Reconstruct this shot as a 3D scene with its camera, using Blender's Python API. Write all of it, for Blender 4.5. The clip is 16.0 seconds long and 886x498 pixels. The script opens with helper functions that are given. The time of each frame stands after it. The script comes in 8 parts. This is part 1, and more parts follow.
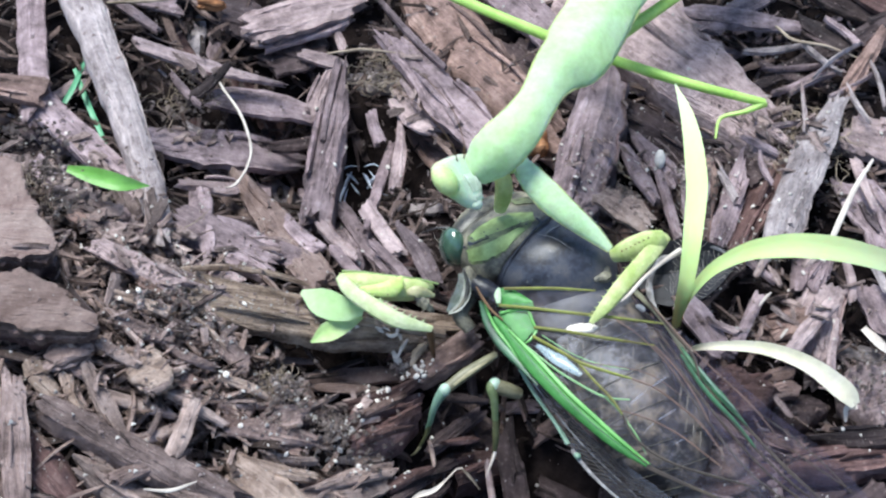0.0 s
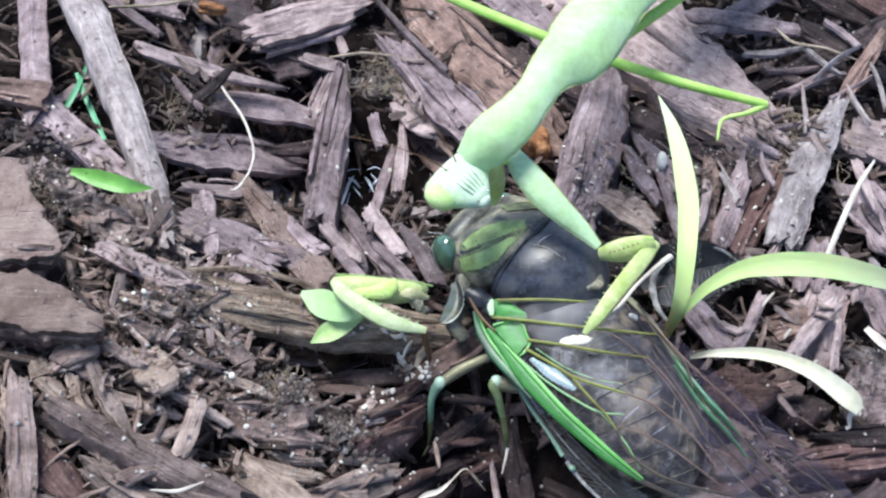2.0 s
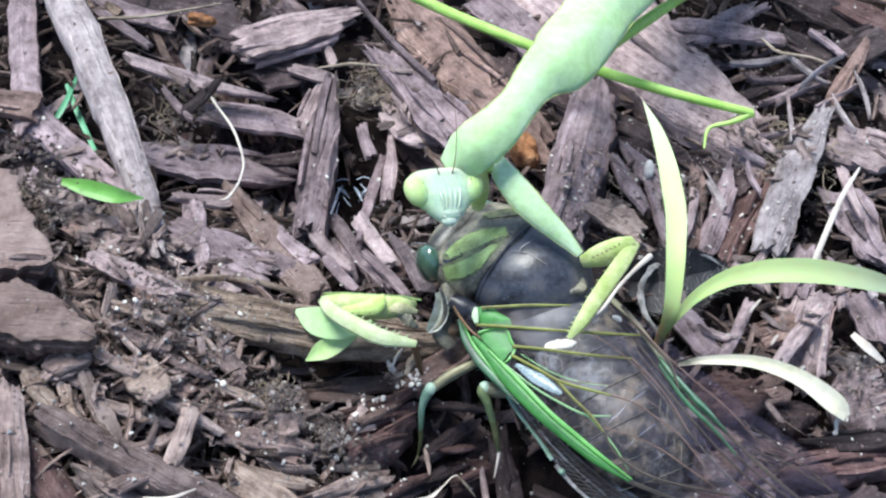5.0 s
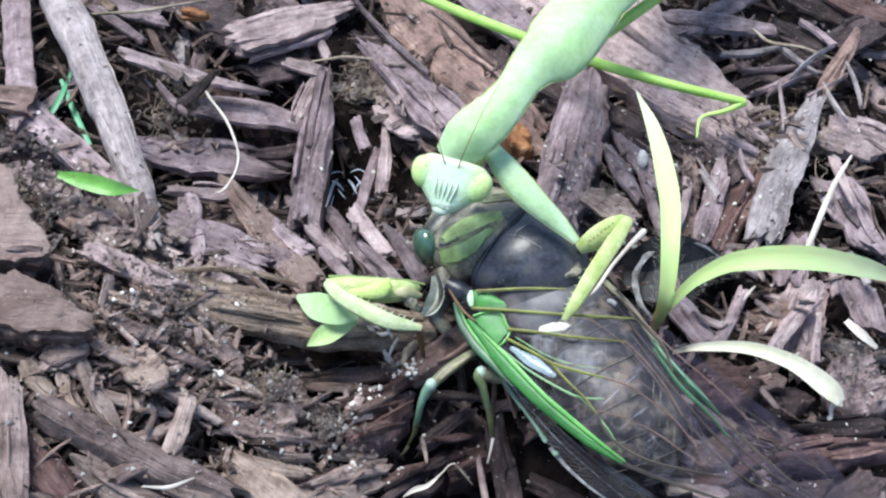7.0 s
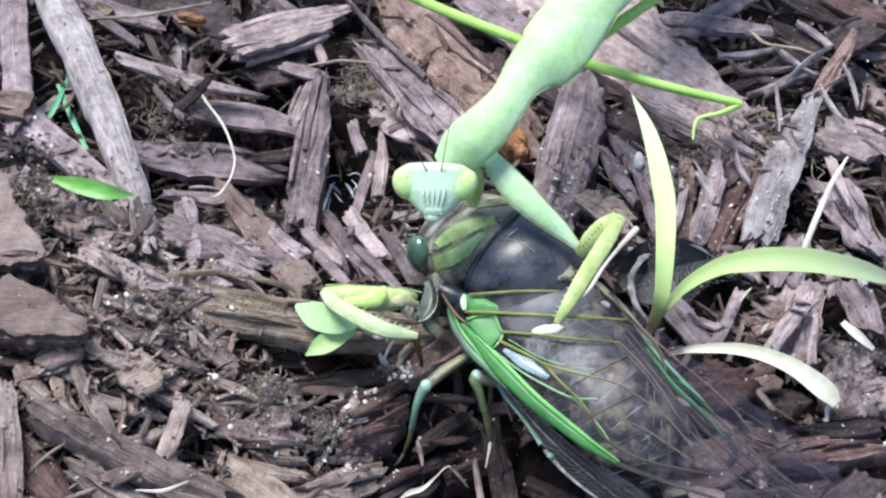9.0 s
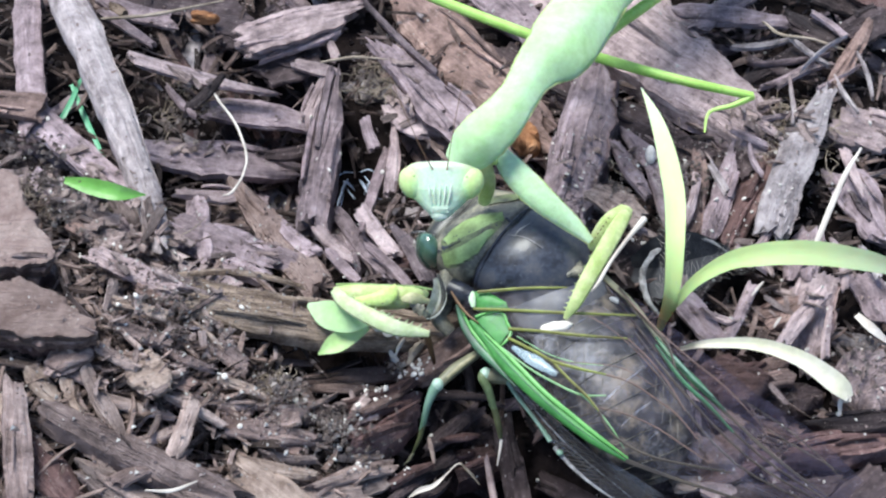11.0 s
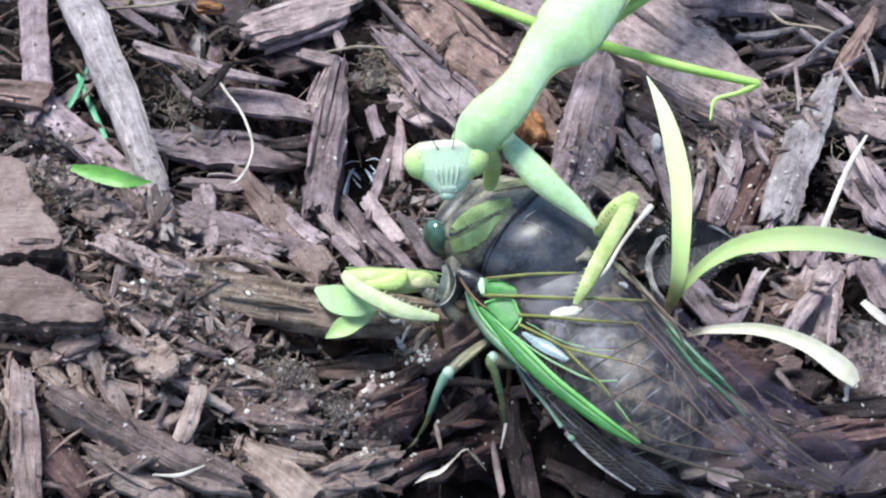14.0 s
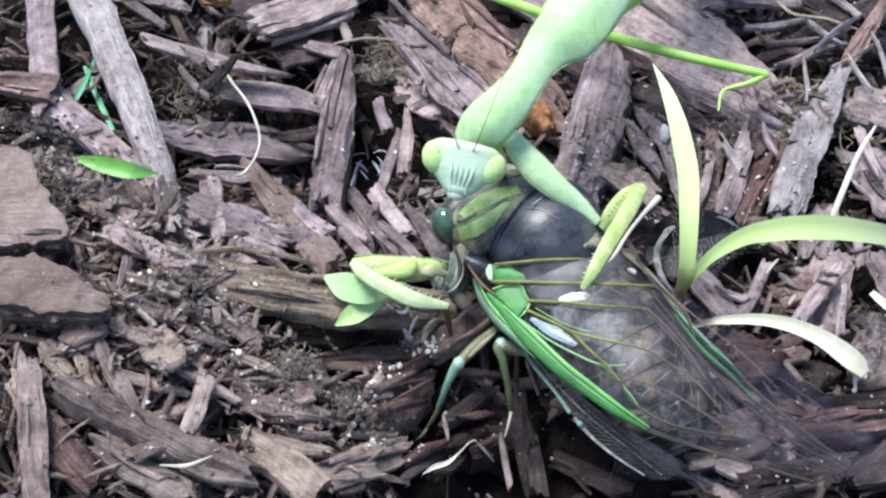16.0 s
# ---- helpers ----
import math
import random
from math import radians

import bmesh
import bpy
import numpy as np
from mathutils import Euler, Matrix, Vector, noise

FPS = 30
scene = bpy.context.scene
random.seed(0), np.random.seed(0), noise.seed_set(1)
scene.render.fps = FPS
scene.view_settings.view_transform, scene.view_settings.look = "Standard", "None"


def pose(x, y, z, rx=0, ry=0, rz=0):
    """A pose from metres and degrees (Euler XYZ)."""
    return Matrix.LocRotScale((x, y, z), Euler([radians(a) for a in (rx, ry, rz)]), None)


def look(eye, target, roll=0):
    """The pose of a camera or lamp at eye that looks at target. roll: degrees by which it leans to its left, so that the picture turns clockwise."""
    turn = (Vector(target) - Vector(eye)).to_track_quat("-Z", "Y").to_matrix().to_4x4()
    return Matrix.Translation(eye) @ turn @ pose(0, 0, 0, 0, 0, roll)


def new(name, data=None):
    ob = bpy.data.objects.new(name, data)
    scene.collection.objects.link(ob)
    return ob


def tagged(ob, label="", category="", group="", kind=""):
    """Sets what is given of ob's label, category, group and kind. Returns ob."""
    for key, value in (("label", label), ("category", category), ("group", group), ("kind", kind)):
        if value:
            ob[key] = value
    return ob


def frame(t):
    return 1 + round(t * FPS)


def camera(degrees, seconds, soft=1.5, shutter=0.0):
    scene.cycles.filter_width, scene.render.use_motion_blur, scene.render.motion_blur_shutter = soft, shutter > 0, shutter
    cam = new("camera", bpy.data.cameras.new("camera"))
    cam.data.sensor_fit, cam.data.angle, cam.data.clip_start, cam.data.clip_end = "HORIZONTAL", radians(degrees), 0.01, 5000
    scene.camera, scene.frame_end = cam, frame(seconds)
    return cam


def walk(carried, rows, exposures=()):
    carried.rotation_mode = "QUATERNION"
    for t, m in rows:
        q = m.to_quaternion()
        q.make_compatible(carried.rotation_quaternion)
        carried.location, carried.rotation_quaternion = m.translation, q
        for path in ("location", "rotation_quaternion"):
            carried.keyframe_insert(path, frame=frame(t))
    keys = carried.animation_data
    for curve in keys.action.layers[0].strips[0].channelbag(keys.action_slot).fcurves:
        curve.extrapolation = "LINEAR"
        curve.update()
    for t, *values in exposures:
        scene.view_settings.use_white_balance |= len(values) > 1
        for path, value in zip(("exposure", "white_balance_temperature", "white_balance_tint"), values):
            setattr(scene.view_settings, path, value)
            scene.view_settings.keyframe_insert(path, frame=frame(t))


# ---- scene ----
cam = camera(30.0, 16.0, soft=2.3, shutter=0.5)
MM = 0.001
PATH = [
    (0, (-0.20, -98.93, 122.41), (0.13, 3.66, 2.26), 1.25),
    (0.5, (-1.83, -99.53, 121.35), (-0.85, 3.77, 1.81), 1.42),
    (1, (-1.88, -99.31, 121.74), (-0.87, 3.49, 1.76), 1.46),
    (1.5, (-1.85, -99.60, 121.93), (-0.50, 3.64, 2.33), 1.59),
    (2, (-1.55, -100.07, 121.68), (-0.23, 3.65, 2.49), 1.46),
    (2.5, (-1.53, -99.94, 122.01), (-0.48, 3.93, 2.96), 1.34),
    (3, (-1.80, -100.00, 122.14), (-0.49, 3.58, 2.83), 1.37),
    (3.5, (-1.80, -100.48, 122.55), (0.20, 3.21, 3.35), 1.63),
    (4, (-1.96, -100.90, 122.46), (0.71, 3.44, 3.84), 1.87),
    (6.5, (-1.69, -101.88, 121.52), (0.95, 3.01, 3.39), 1.50),
    (7, (-2.30, -102.72, 121.57), (1.22, 2.41, 3.67), 1.64),
    (7.5, (-2.34, -102.82, 121.33), (1.14, 3.03, 4.08), 1.59),
    (8, (-1.97, -102.92, 121.48), (1.32, 2.76, 4.07), 1.52),
    (10.5, (1.55, -102.44, 121.48), (1.12, 2.59, 3.44), -0.78),
    (11, (2.21, -102.12, 122.08), (0.70, 2.42, 3.62), -1.23),
    (11.5, (1.75, -102.67, 121.44), (0.58, 2.16, 3.23), -1.15),
    (12, (1.96, -103.05, 120.66), (-0.13, 2.46, 3.07), -1.49),
    (12.5, (1.94, -103.74, 120.93), (0.46, 2.09, 3.62), -1.28),
    (13, (2.12, -103.50, 121.54), (0.26, 2.24, 4.16), -1.36),
    (13.5, (2.17, -103.65, 121.02), (-0.00, 1.94, 3.50), -1.54),
    (14, (1.83, -103.46, 121.06), (0.09, 1.40, 2.89), -1.40),
    (14.5, (1.74, -103.67, 120.82), (0.14, 1.37, 2.79), -1.28),
    (15, (1.64, -103.84, 120.94), (0.41, 1.34, 3.04), -1.12),
    (15.5, (2.04, -103.84, 120.62), (-0.44, 1.35, 2.75), -1.73),
    (16, (1.83, -103.85, 120.28), (-0.64, 0.98, 2.09), -1.75),
]
walk(cam, [(t, look(Vector(eye) * MM, Vector(aim) * MM, roll)) for t, eye, aim, roll in PATH],
     exposures=[(0.0, 1.13, 6200.0, 9.0), (16.0, 1.13, 6200.0, 9.0)])

# ---- light: open shade under a bright sky ----
world = bpy.data.worlds.new("sky")
scene.world = world
world.use_nodes = True
wn = world.node_tree
sky = wn.nodes.new("ShaderNodeTexSky")
sky.sky_type, sky.sun_disc = "NISHITA", False
sky.sun_elevation, sky.sun_rotation = radians(70), radians(-52)
wn.links.new(sky.outputs[0], wn.nodes["Background"].inputs[0])
wn.nodes["Background"].inputs[1].default_value = 0.11
sun = new("sun", bpy.data.lights.new("sun", "SUN"))
sun.data.energy, sun.data.angle, sun.data.color = 3.2, radians(30), (0.97, 0.972, 0.92)
sun.matrix_world = look((-0.45, 0.35, 1.6), (0, 0, 0))


# ---- materials ----
def nodes_of(name):
    m = bpy.data.materials.new(name)
    m.use_nodes = True
    return m, m.node_tree, m.node_tree.nodes["Principled BSDF"]


def ramp(nt, fac, stops):
    r = nt.nodes.new("ShaderNodeValToRGB")
    while len(r.color_ramp.elements) < len(stops):
        r.color_ramp.elements.new(0.5)
    for e, (pos, col) in zip(r.color_ramp.elements, stops):
        e.position, e.color = pos, (*col, 1)
    nt.links.new(fac, r.inputs[0])
    return r.outputs[0]


def noise_tex(nt, vec, scale, detail=4, rough=0.6):
    n = nt.nodes.new("ShaderNodeTexNoise")
    n.inputs["Scale"].default_value, n.inputs["Detail"].default_value, n.inputs["Roughness"].default_value = scale, detail, rough
    nt.links.new(vec, n.inputs["Vector"])
    return n.outputs["Fac"]


def mathn(nt, op, a, b):
    n = nt.nodes.new("ShaderNodeMath")
    n.operation = op
    for i, v in enumerate((a, b)):
        if isinstance(v, (int, float)):
            n.inputs[i].default_value = v
        else:
            nt.links.new(v, n.inputs[i])
    return n.outputs[0]


def mixc(nt, fac, a, b, mode="MIX"):
    n = nt.nodes.new("ShaderNodeMix")
    n.data_type, n.blend_type = "RGBA", mode
    for i, v in ((0, fac), (6, a), (7, b)):
        if isinstance(v, (int, float)):
            n.inputs[i].default_value = v
        elif isinstance(v, tuple):
            n.inputs[i].default_value = (*v, 1)
        else:
            nt.links.new(v, n.inputs[i])
    return n.outputs[2]


def bump(nt, b, height, strength, dist):
    n = nt.nodes.new("ShaderNodeBump")
    n.inputs["Strength"].default_value, n.inputs["Distance"].default_value = strength, dist
    nt.links.new(height, n.inputs["Height"])
    nt.links.new(n.outputs[0], b.inputs["Normal"])


def wood(name, dark, mid, pale, spread=0.5, rough=0.75, island=False, streak=1.0):
    """Torn wood: grain along the piece (uv in mm), stains across it, fine grit."""
    m, nt, b = nodes_of(name)
    uv = nt.nodes.new("ShaderNodeTexCoord").outputs["UV"]
    if island:
        rnd = nt.nodes.new("ShaderNodeNewGeometry").outputs["Random Per Island"]
    else:
        rnd = nt.nodes.new("ShaderNodeObjectInfo").outputs["Random"]
    sep = nt.nodes.new("ShaderNodeSeparateXYZ")
    nt.links.new(uv, sep.inputs[0])
    com = nt.nodes.new("ShaderNodeCombineXYZ")
    nt.links.new(mathn(nt, "MULTIPLY", sep.outputs[0], 0.16), com.inputs[0])
    nt.links.new(mathn(nt, "MULTIPLY", sep.outputs[1], 1.5), com.inputs[1])
    nt.links.new(mathn(nt, "MULTIPLY", rnd, 60.0), com.inputs[2])
    grain = noise_tex(nt, com.outputs[0], 1.3, 6, 0.65)
    obj = nt.nodes.new("ShaderNodeTexCoord").outputs["Object"]
    stain = noise_tex(nt, obj, 330, 6, 0.72)
    grit = noise_tex(nt, obj, 2600, 3, 0.7)
    fib = nt.nodes.new("ShaderNodeCombineXYZ")
    nt.links.new(mathn(nt, "MULTIPLY", sep.outputs[0], 0.35), fib.inputs[0])
    nt.links.new(mathn(nt, "MULTIPLY", sep.outputs[1], 7.0), fib.inputs[1])
    nt.links.new(mathn(nt, "MULTIPLY", rnd, 90.0), fib.inputs[2])
    fibre = noise_tex(nt, fib.outputs[0], 1.0, 4, 0.7)
    fac = mathn(nt, "ADD", mathn(nt, "MULTIPLY", grain, 0.26 * streak), mathn(nt, "MULTIPLY", stain, 0.92 - 0.34 * streak))
    fac = mathn(nt, "ADD", fac, mathn(nt, "MULTIPLY", fibre, 0.08))
    col = ramp(nt, fac, [(0.36, dark), (0.50, mid), (0.64, pale)])
    tone = ramp(nt, rnd, [(0.0, (1.07 - spread * 1.1,) * 3), (0.5, (1.08, 1.05, 1.03)), (1.0, (1.08 + spread * 0.5,) * 3)])
    col = mixc(nt, 1.0, col, tone, "MULTIPLY")
    dirt = ramp(nt, noise_tex(nt, obj, 420, 6, 0.72), [(0.54, (0, 0, 0)), (0.68, (1, 1, 1))])
    col = mixc(nt, mathn(nt, "MULTIPLY", dirt, 0.24), col, (0.10, 0.075, 0.068))
    speck = ramp(nt, grit, [(0.64, (0, 0, 0)), (0.70, (1, 1, 1))])
    col = mixc(nt, mathn(nt, "MULTIPLY", speck, 0.4), col, (0.52, 0.48, 0.45))
    nt.links.new(col, b.inputs["Base Color"])
    b.inputs["Roughness"].default_value = rough
    b.inputs["Specular IOR Level"].default_value = 0.22
    rough_h = mathn(nt, "ADD", mathn(nt, "ADD", grain, mathn(nt, "MULTIPLY", fibre, 0.6)), mathn(nt, "MULTIPLY", grit, 0.35))
    bump(nt, b, rough_h, 1.0, 0.0007)
    return m


WOOD = {
    "mauve": wood("mauve_bark", (0.100, 0.075, 0.081), (0.345, 0.268, 0.286), (0.615, 0.507, 0.534)),
    "taupe": wood("taupe_bark", (0.092, 0.065, 0.060), (0.325, 0.243, 0.226), (0.59, 0.468, 0.435)),
    "fawn": wood("fawn_wood", (0.155, 0.113, 0.102), (0.445, 0.345, 0.312), (0.69, 0.57, 0.52), 0.3),
    "umber": wood("umber_bark_slab", (0.130, 0.088, 0.076), (0.215, 0.155, 0.138), (0.31, 0.235, 0.21), 0.12, streak=0.1),
    "grey": wood("weathered_wood", (0.165, 0.138, 0.141), (0.462, 0.407, 0.413), (0.770, 0.704, 0.704), 0.2),
    "brown": wood("brown_bark", (0.091, 0.059, 0.050), (0.329, 0.226, 0.199), (0.591, 0.443, 0.389)),
    "red": wood("red_bark", (0.061, 0.033, 0.031), (0.206, 0.125, 0.117), (0.399, 0.278, 0.261)),
    # dark-brown bark; on pieces in hollows this colour stands in for shade
    "dark": wood("dark_and_shaded_bark", (0.024, 0.017, 0.018), (0.082, 0.060, 0.062), (0.20, 0.157, 0.16)),
    "tan": wood("tan_wood", (0.187, 0.132, 0.105), (0.484, 0.375, 0.315), (0.702, 0.581, 0.508), 0.25),
    "pale": wood("pale_mauve_wood", (0.161, 0.121, 0.124), (0.468, 0.366, 0.366), (0.708, 0.594, 0.589), 0.3),
    "clay": wood("flat_tan_bark", (0.20, 0.135, 0.12), (0.32, 0.235, 0.213), (0.43, 0.335, 0.30), 0.12, streak=0.1),
    "log": wood("old_log", (0.100, 0.070, 0.052), (0.415, 0.325, 0.255), (0.70, 0.59, 0.47), 0.1, streak=1.7),
    "orange": wood("fresh_orange_wood", (0.24, 0.10, 0.045), (0.50, 0.24, 0.11), (0.66, 0.40, 0.22), 0.1),
}
WOOD_LABEL = {
    "mauve": "mauve-brown shredded bark chip lying on the mulch bed",
    "grey": "weathered silver-grey wooden chip lying on the mulch bed",
    "brown": "brown torn bark chip lying on the mulch bed",
    "red": "reddish dark-brown bark piece lying on the mulch bed",
    "dark": "dark-brown bark piece in the mulch bed, toned as shade in hollows",
    "tan": "pale tan bare wood chip lying on the mulch bed",
    "pale": "pale pinkish-brown wood chip lying on the mulch bed",
    "taupe": "taupe-brown torn bark chip lying on the mulch bed",
    "fawn": "pale fawn-brown wood chip lying on the mulch bed",
    "umber": "flat umber-brown slab of bark on the mulch bed",
    "clay": "flat pinkish-tan slab of bark on the mulch bed",
    "orange": "small orange-brown piece of fresh wood in the mulch",
    "log": "cracked brown split log piece half sunk in mulch",
}


def plain(name, col, col2=None, scale=400, rough=0.5, spec=0.4, sss=0.0, bumps=0.0, trans=0.0, coat=0.0):
    """An organic surface with soft mottling between two colours."""
    m, nt, b = nodes_of(name)
    obj = nt.nodes.new("ShaderNodeTexCoord").outputs["Object"]
    n = noise_tex(nt, obj, scale, 4, 0.6)
    c2 = col2 or tuple(c * 0.8 for c in col)
    fine = ramp(nt, noise_tex(nt, obj, scale * 5.5, 3, 0.65), [(0.3, (0.86, 0.86, 0.84)), (0.7, (1.08, 1.08, 1.09))])
    nt.links.new(mixc(nt, 1.0, ramp(nt, n, [(0.35, c2), (0.65, col)]), fine, "MULTIPLY"), b.inputs["Base Color"])
    b.inputs["Roughness"].default_value, b.inputs["Specular IOR Level"].default_value = rough, spec
    b.inputs["Coat Weight"].default_value, b.inputs["Coat Roughness"].default_value = coat, 0.15
    if sss:
        b.inputs["Subsurface Weight"].default_value, b.inputs["Subsurface Scale"].default_value = sss, 0.0015
        b.inputs["Subsurface Radius"].default_value = (0.6, 1.0, 0.4)
    if bumps:
        bump(nt, b, noise_tex(nt, obj, scale * 6, 3, 0.6), bumps, 0.0002)
    return m


def shell(name, dark, mid, worn, scale=430):
    """Insect armour: dark glossy plates, rubbed dull and dusty in patches."""
    m, nt, b = nodes_of(name)
    obj = nt.nodes.new("ShaderNodeTexCoord").outputs["Object"]
    broad, fine = noise_tex(nt, obj, scale * 0.45, 5, 0.65), noise_tex(nt, obj, scale * 4.5, 4, 0.7)
    fac = mathn(nt, "ADD", mathn(nt, "MULTIPLY", broad, 0.75), mathn(nt, "MULTIPLY", fine, 0.25))
    col = ramp(nt, fac, [(0.41, dark), (0.51, mid), (0.64, worn)])
    dust = ramp(nt, noise_tex(nt, obj, scale * 7, 3, 0.7), [(0.66, (0, 0, 0)), (0.74, (1, 1, 1))])
    nt.links.new(mixc(nt, mathn(nt, "MULTIPLY", dust, 0.45), col, (0.30, 0.29, 0.29)), b.inputs["Base Color"])
    nt.links.new(ramp(nt, broad, [(0.38, (0.34,) * 3), (0.62, (0.60,) * 3)]), b.inputs["Roughness"])
    b.inputs["Specular IOR Level"].default_value = 0.5
    bump(nt, b, mathn(nt, "ADD", broad, mathn(nt, "MULTIPLY", fine, 0.3)), 0.5, 0.00018)
    return m


def face_skin(name):
    """Mantis face: pale mint between the eyes, yellow-green on them, a pinkish crown."""
    m, nt, b = nodes_of(name)
    obj = nt.nodes.new("ShaderNodeTexCoord").outputs["Object"]
    sep = nt.nodes.new("ShaderNodeSeparateXYZ")
    nt.links.new(obj, sep.inputs[0])
    down = nt.nodes.new("ShaderNodeVectorMath")
    down.operation = "DOT_PRODUCT"
    down.inputs[1].default_value = (0, -0.76, -0.65)
    nt.links.new(obj, down.inputs[0])
    mott = noise_tex(nt, obj, 700, 4, 0.6)
    wide = mathn(nt, "ADD", mathn(nt, "MULTIPLY", mathn(nt, "ABSOLUTE", sep.outputs[0], 0), 1000 / 4), mathn(nt, "MULTIPLY", mathn(nt, "SUBTRACT", mott, 0.5), 0.12))
    col = ramp(nt, wide, [(0.34, (0.45, 0.59, 0.43)), (0.48, (0.43, 0.59, 0.35)), (0.66, (0.40, 0.57, 0.21)), (0.9, (0.45, 0.58, 0.25))])
    high = mathn(nt, "ADD", mathn(nt, "MULTIPLY", down.outputs["Value"], 1000 / 5), 0.5)
    crown = ramp(nt, high, [(0.16, (1, 1, 1)), (0.30, (0, 0, 0))])
    col = mixc(nt, mathn(nt, "MULTIPLY", crown, 0.6), col, (0.47, 0.44, 0.36))
    col = mixc(nt, 1.0, col, ramp(nt, noise_tex(nt, obj, 3200, 3, 0.6), [(0.3, (0.88, 0.88, 0.88)), (0.7, (1.06, 1.06, 1.06))]), "MULTIPLY")
    nt.links.new(col, b.inputs["Base Color"])
    b.inputs["Roughness"].default_value, b.inputs["Specular IOR Level"].default_value = 0.5, 0.3
    b.inputs["Subsurface Weight"].default_value, b.inputs["Subsurface Scale"].default_value = 0.12, 0.0008
    bump(nt, b, noise_tex(nt, obj, 3000, 3, 0.6), 0.3, 0.0002)
    return m


def mottled(name, dark, blue, tan):
    """Dusty segments of the hind body: blue-grey bloom, tan patches and dark hollows."""
    m, nt, b = nodes_of(name)
    obj = nt.nodes.new("ShaderNodeTexCoord").outputs["Object"]
    broad, patch, fine = noise_tex(nt, obj, 150, 4, 0.6), noise_tex(nt, obj, 420, 5, 0.7), noise_tex(nt, obj, 1500, 3, 0.6)
    col = mixc(nt, ramp(nt, broad, [(0.44, (0, 0, 0)), (0.56, (1, 1, 1))]), blue, tan)
    col = mixc(nt, ramp(nt, patch, [(0.46, (1, 1, 1)), (0.6, (0, 0, 0))]), col, dark)
    col = mixc(nt, 1.0, col, ramp(nt, fine, [(0.3, (0.75, 0.75, 0.75)), (0.7, (1.3, 1.3, 1.3))]), "MULTIPLY")
    nt.links.new(col, b.inputs["Base Color"])
    b.inputs["Roughness"].default_value, b.inputs["Specular IOR Level"].default_value = 0.5, 0.4
    bump(nt, b, mathn(nt, "ADD", patch, mathn(nt, "MULTIPLY", fine, 0.3)), 0.7, 0.0003)
    return m


M_ABDOMEN = mottled("dusty_mottled_abdomen", (0.012, 0.012, 0.015), (0.125, 0.128, 0.150), (0.150, 0.118, 0.090))
M_HEADSKIN = face_skin("mantis_face")
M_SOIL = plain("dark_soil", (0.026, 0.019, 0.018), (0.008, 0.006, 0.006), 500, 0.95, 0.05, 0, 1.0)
M_MANTIS = plain("mantis_green", (0.415, 0.580, 0.355), (0.365, 0.550, 0.265), 180, 0.75, 0.1, 0.45, 0.3)
M_WALK = plain("walking_leg_green", (0.380, 0.580, 0.150), (0.270, 0.470, 0.085), 300, 0.45, 0.35, 0.2, 0.3)
M_MANTIS_YELLOW = plain("mantis_yellow_green", (0.465, 0.521, 0.251), (0.307, 0.391, 0.121), 480, 0.5, 0.3, 0.15, 0.5)
M_COXA = plain("pale_mint_leg", (0.480, 0.635, 0.440), (0.420, 0.590, 0.330), 320, 0.7, 0.15, 0.35, 0.3)
M_FACE = plain("pale_mint_face", (0.470, 0.583, 0.414), (0.376, 0.526, 0.320), 700, 0.6, 0.2, 0.1, 0.2)
M_MOUTH = plain("pale_mouth", (0.530, 0.625, 0.510), (0.440, 0.550, 0.420), 700, 0.6, 0.25, 0.1, 0.4)
M_LIME = plain("lime_green_skin", (0.520, 0.620, 0.230), (0.400, 0.540, 0.150), 500, 0.45, 0.35, 0.2, 0.4)
M_SHIN = plain("pale_lime_shin", (0.455, 0.510, 0.320), (0.355, 0.440, 0.205), 420, 0.5, 0.3, 0.2, 0.3)
M_TAN = plain("pale_tan_skin", (0.44, 0.42, 0.25), (0.28, 0.27, 0.13), 600, 0.5, 0.3, 0.1, 0.3)
M_BROWN_TIP = plain("brown_chitin", (0.16, 0.085, 0.04), (0.09, 0.05, 0.025), 500, 0.5)
M_IVORY = plain("ivory", (0.680, 0.646, 0.578), (0.561, 0.510, 0.442), 500, 0.5)
M_CHITIN = shell("black_chitin", (0.008, 0.008, 0.011), (0.034, 0.039, 0.056), (0.085, 0.080, 0.080))
M_CHITIN_BROWN = shell("olive_brown_chitin", (0.016, 0.016, 0.014), (0.085, 0.082, 0.066), (0.26, 0.24, 0.165), 700)
M_OLIVE = plain("olive_green_marking", (0.30, 0.42, 0.16), (0.15, 0.21, 0.07), 520, 0.45, 0.4, 0, 0.25)
M_FIELD = plain("dark_olive_collar", (0.150, 0.185, 0.080), (0.030, 0.032, 0.022), 700, 0.5, 0.4, 0, 0.4)
M_CIC_EYE = plain("dark_green_eye", (0.050, 0.105, 0.070), (0.025, 0.065, 0.045), 300, 0.15, 0.6, 0, 0, 0, 0.8)
M_PLATE = plain("pale_folded_plate", (0.50, 0.53, 0.47), (0.26, 0.28, 0.22), 700, 0.4, 0.4, 0.2, 0.4)
M_VEIN_FAR = plain("dark_green_vein", (0.045, 0.15, 0.07), (0.03, 0.05, 0.035), 300, 0.4)
M_VEIN = plain("bright_green_vein", (0.070, 0.245, 0.060), (0.030, 0.140, 0.030), 260, 0.5, 0.35, 0.1, 0.3)
M_VEIN_PALE = plain("pale_green_vein", (0.25, 0.40, 0.22), (0.16, 0.31, 0.13), 420, 0.45, 0.4, 0.1)
M_VEIN_LIME = plain("lime_vein", (0.125, 0.345, 0.085), (0.075, 0.255, 0.055), 400, 0.4)
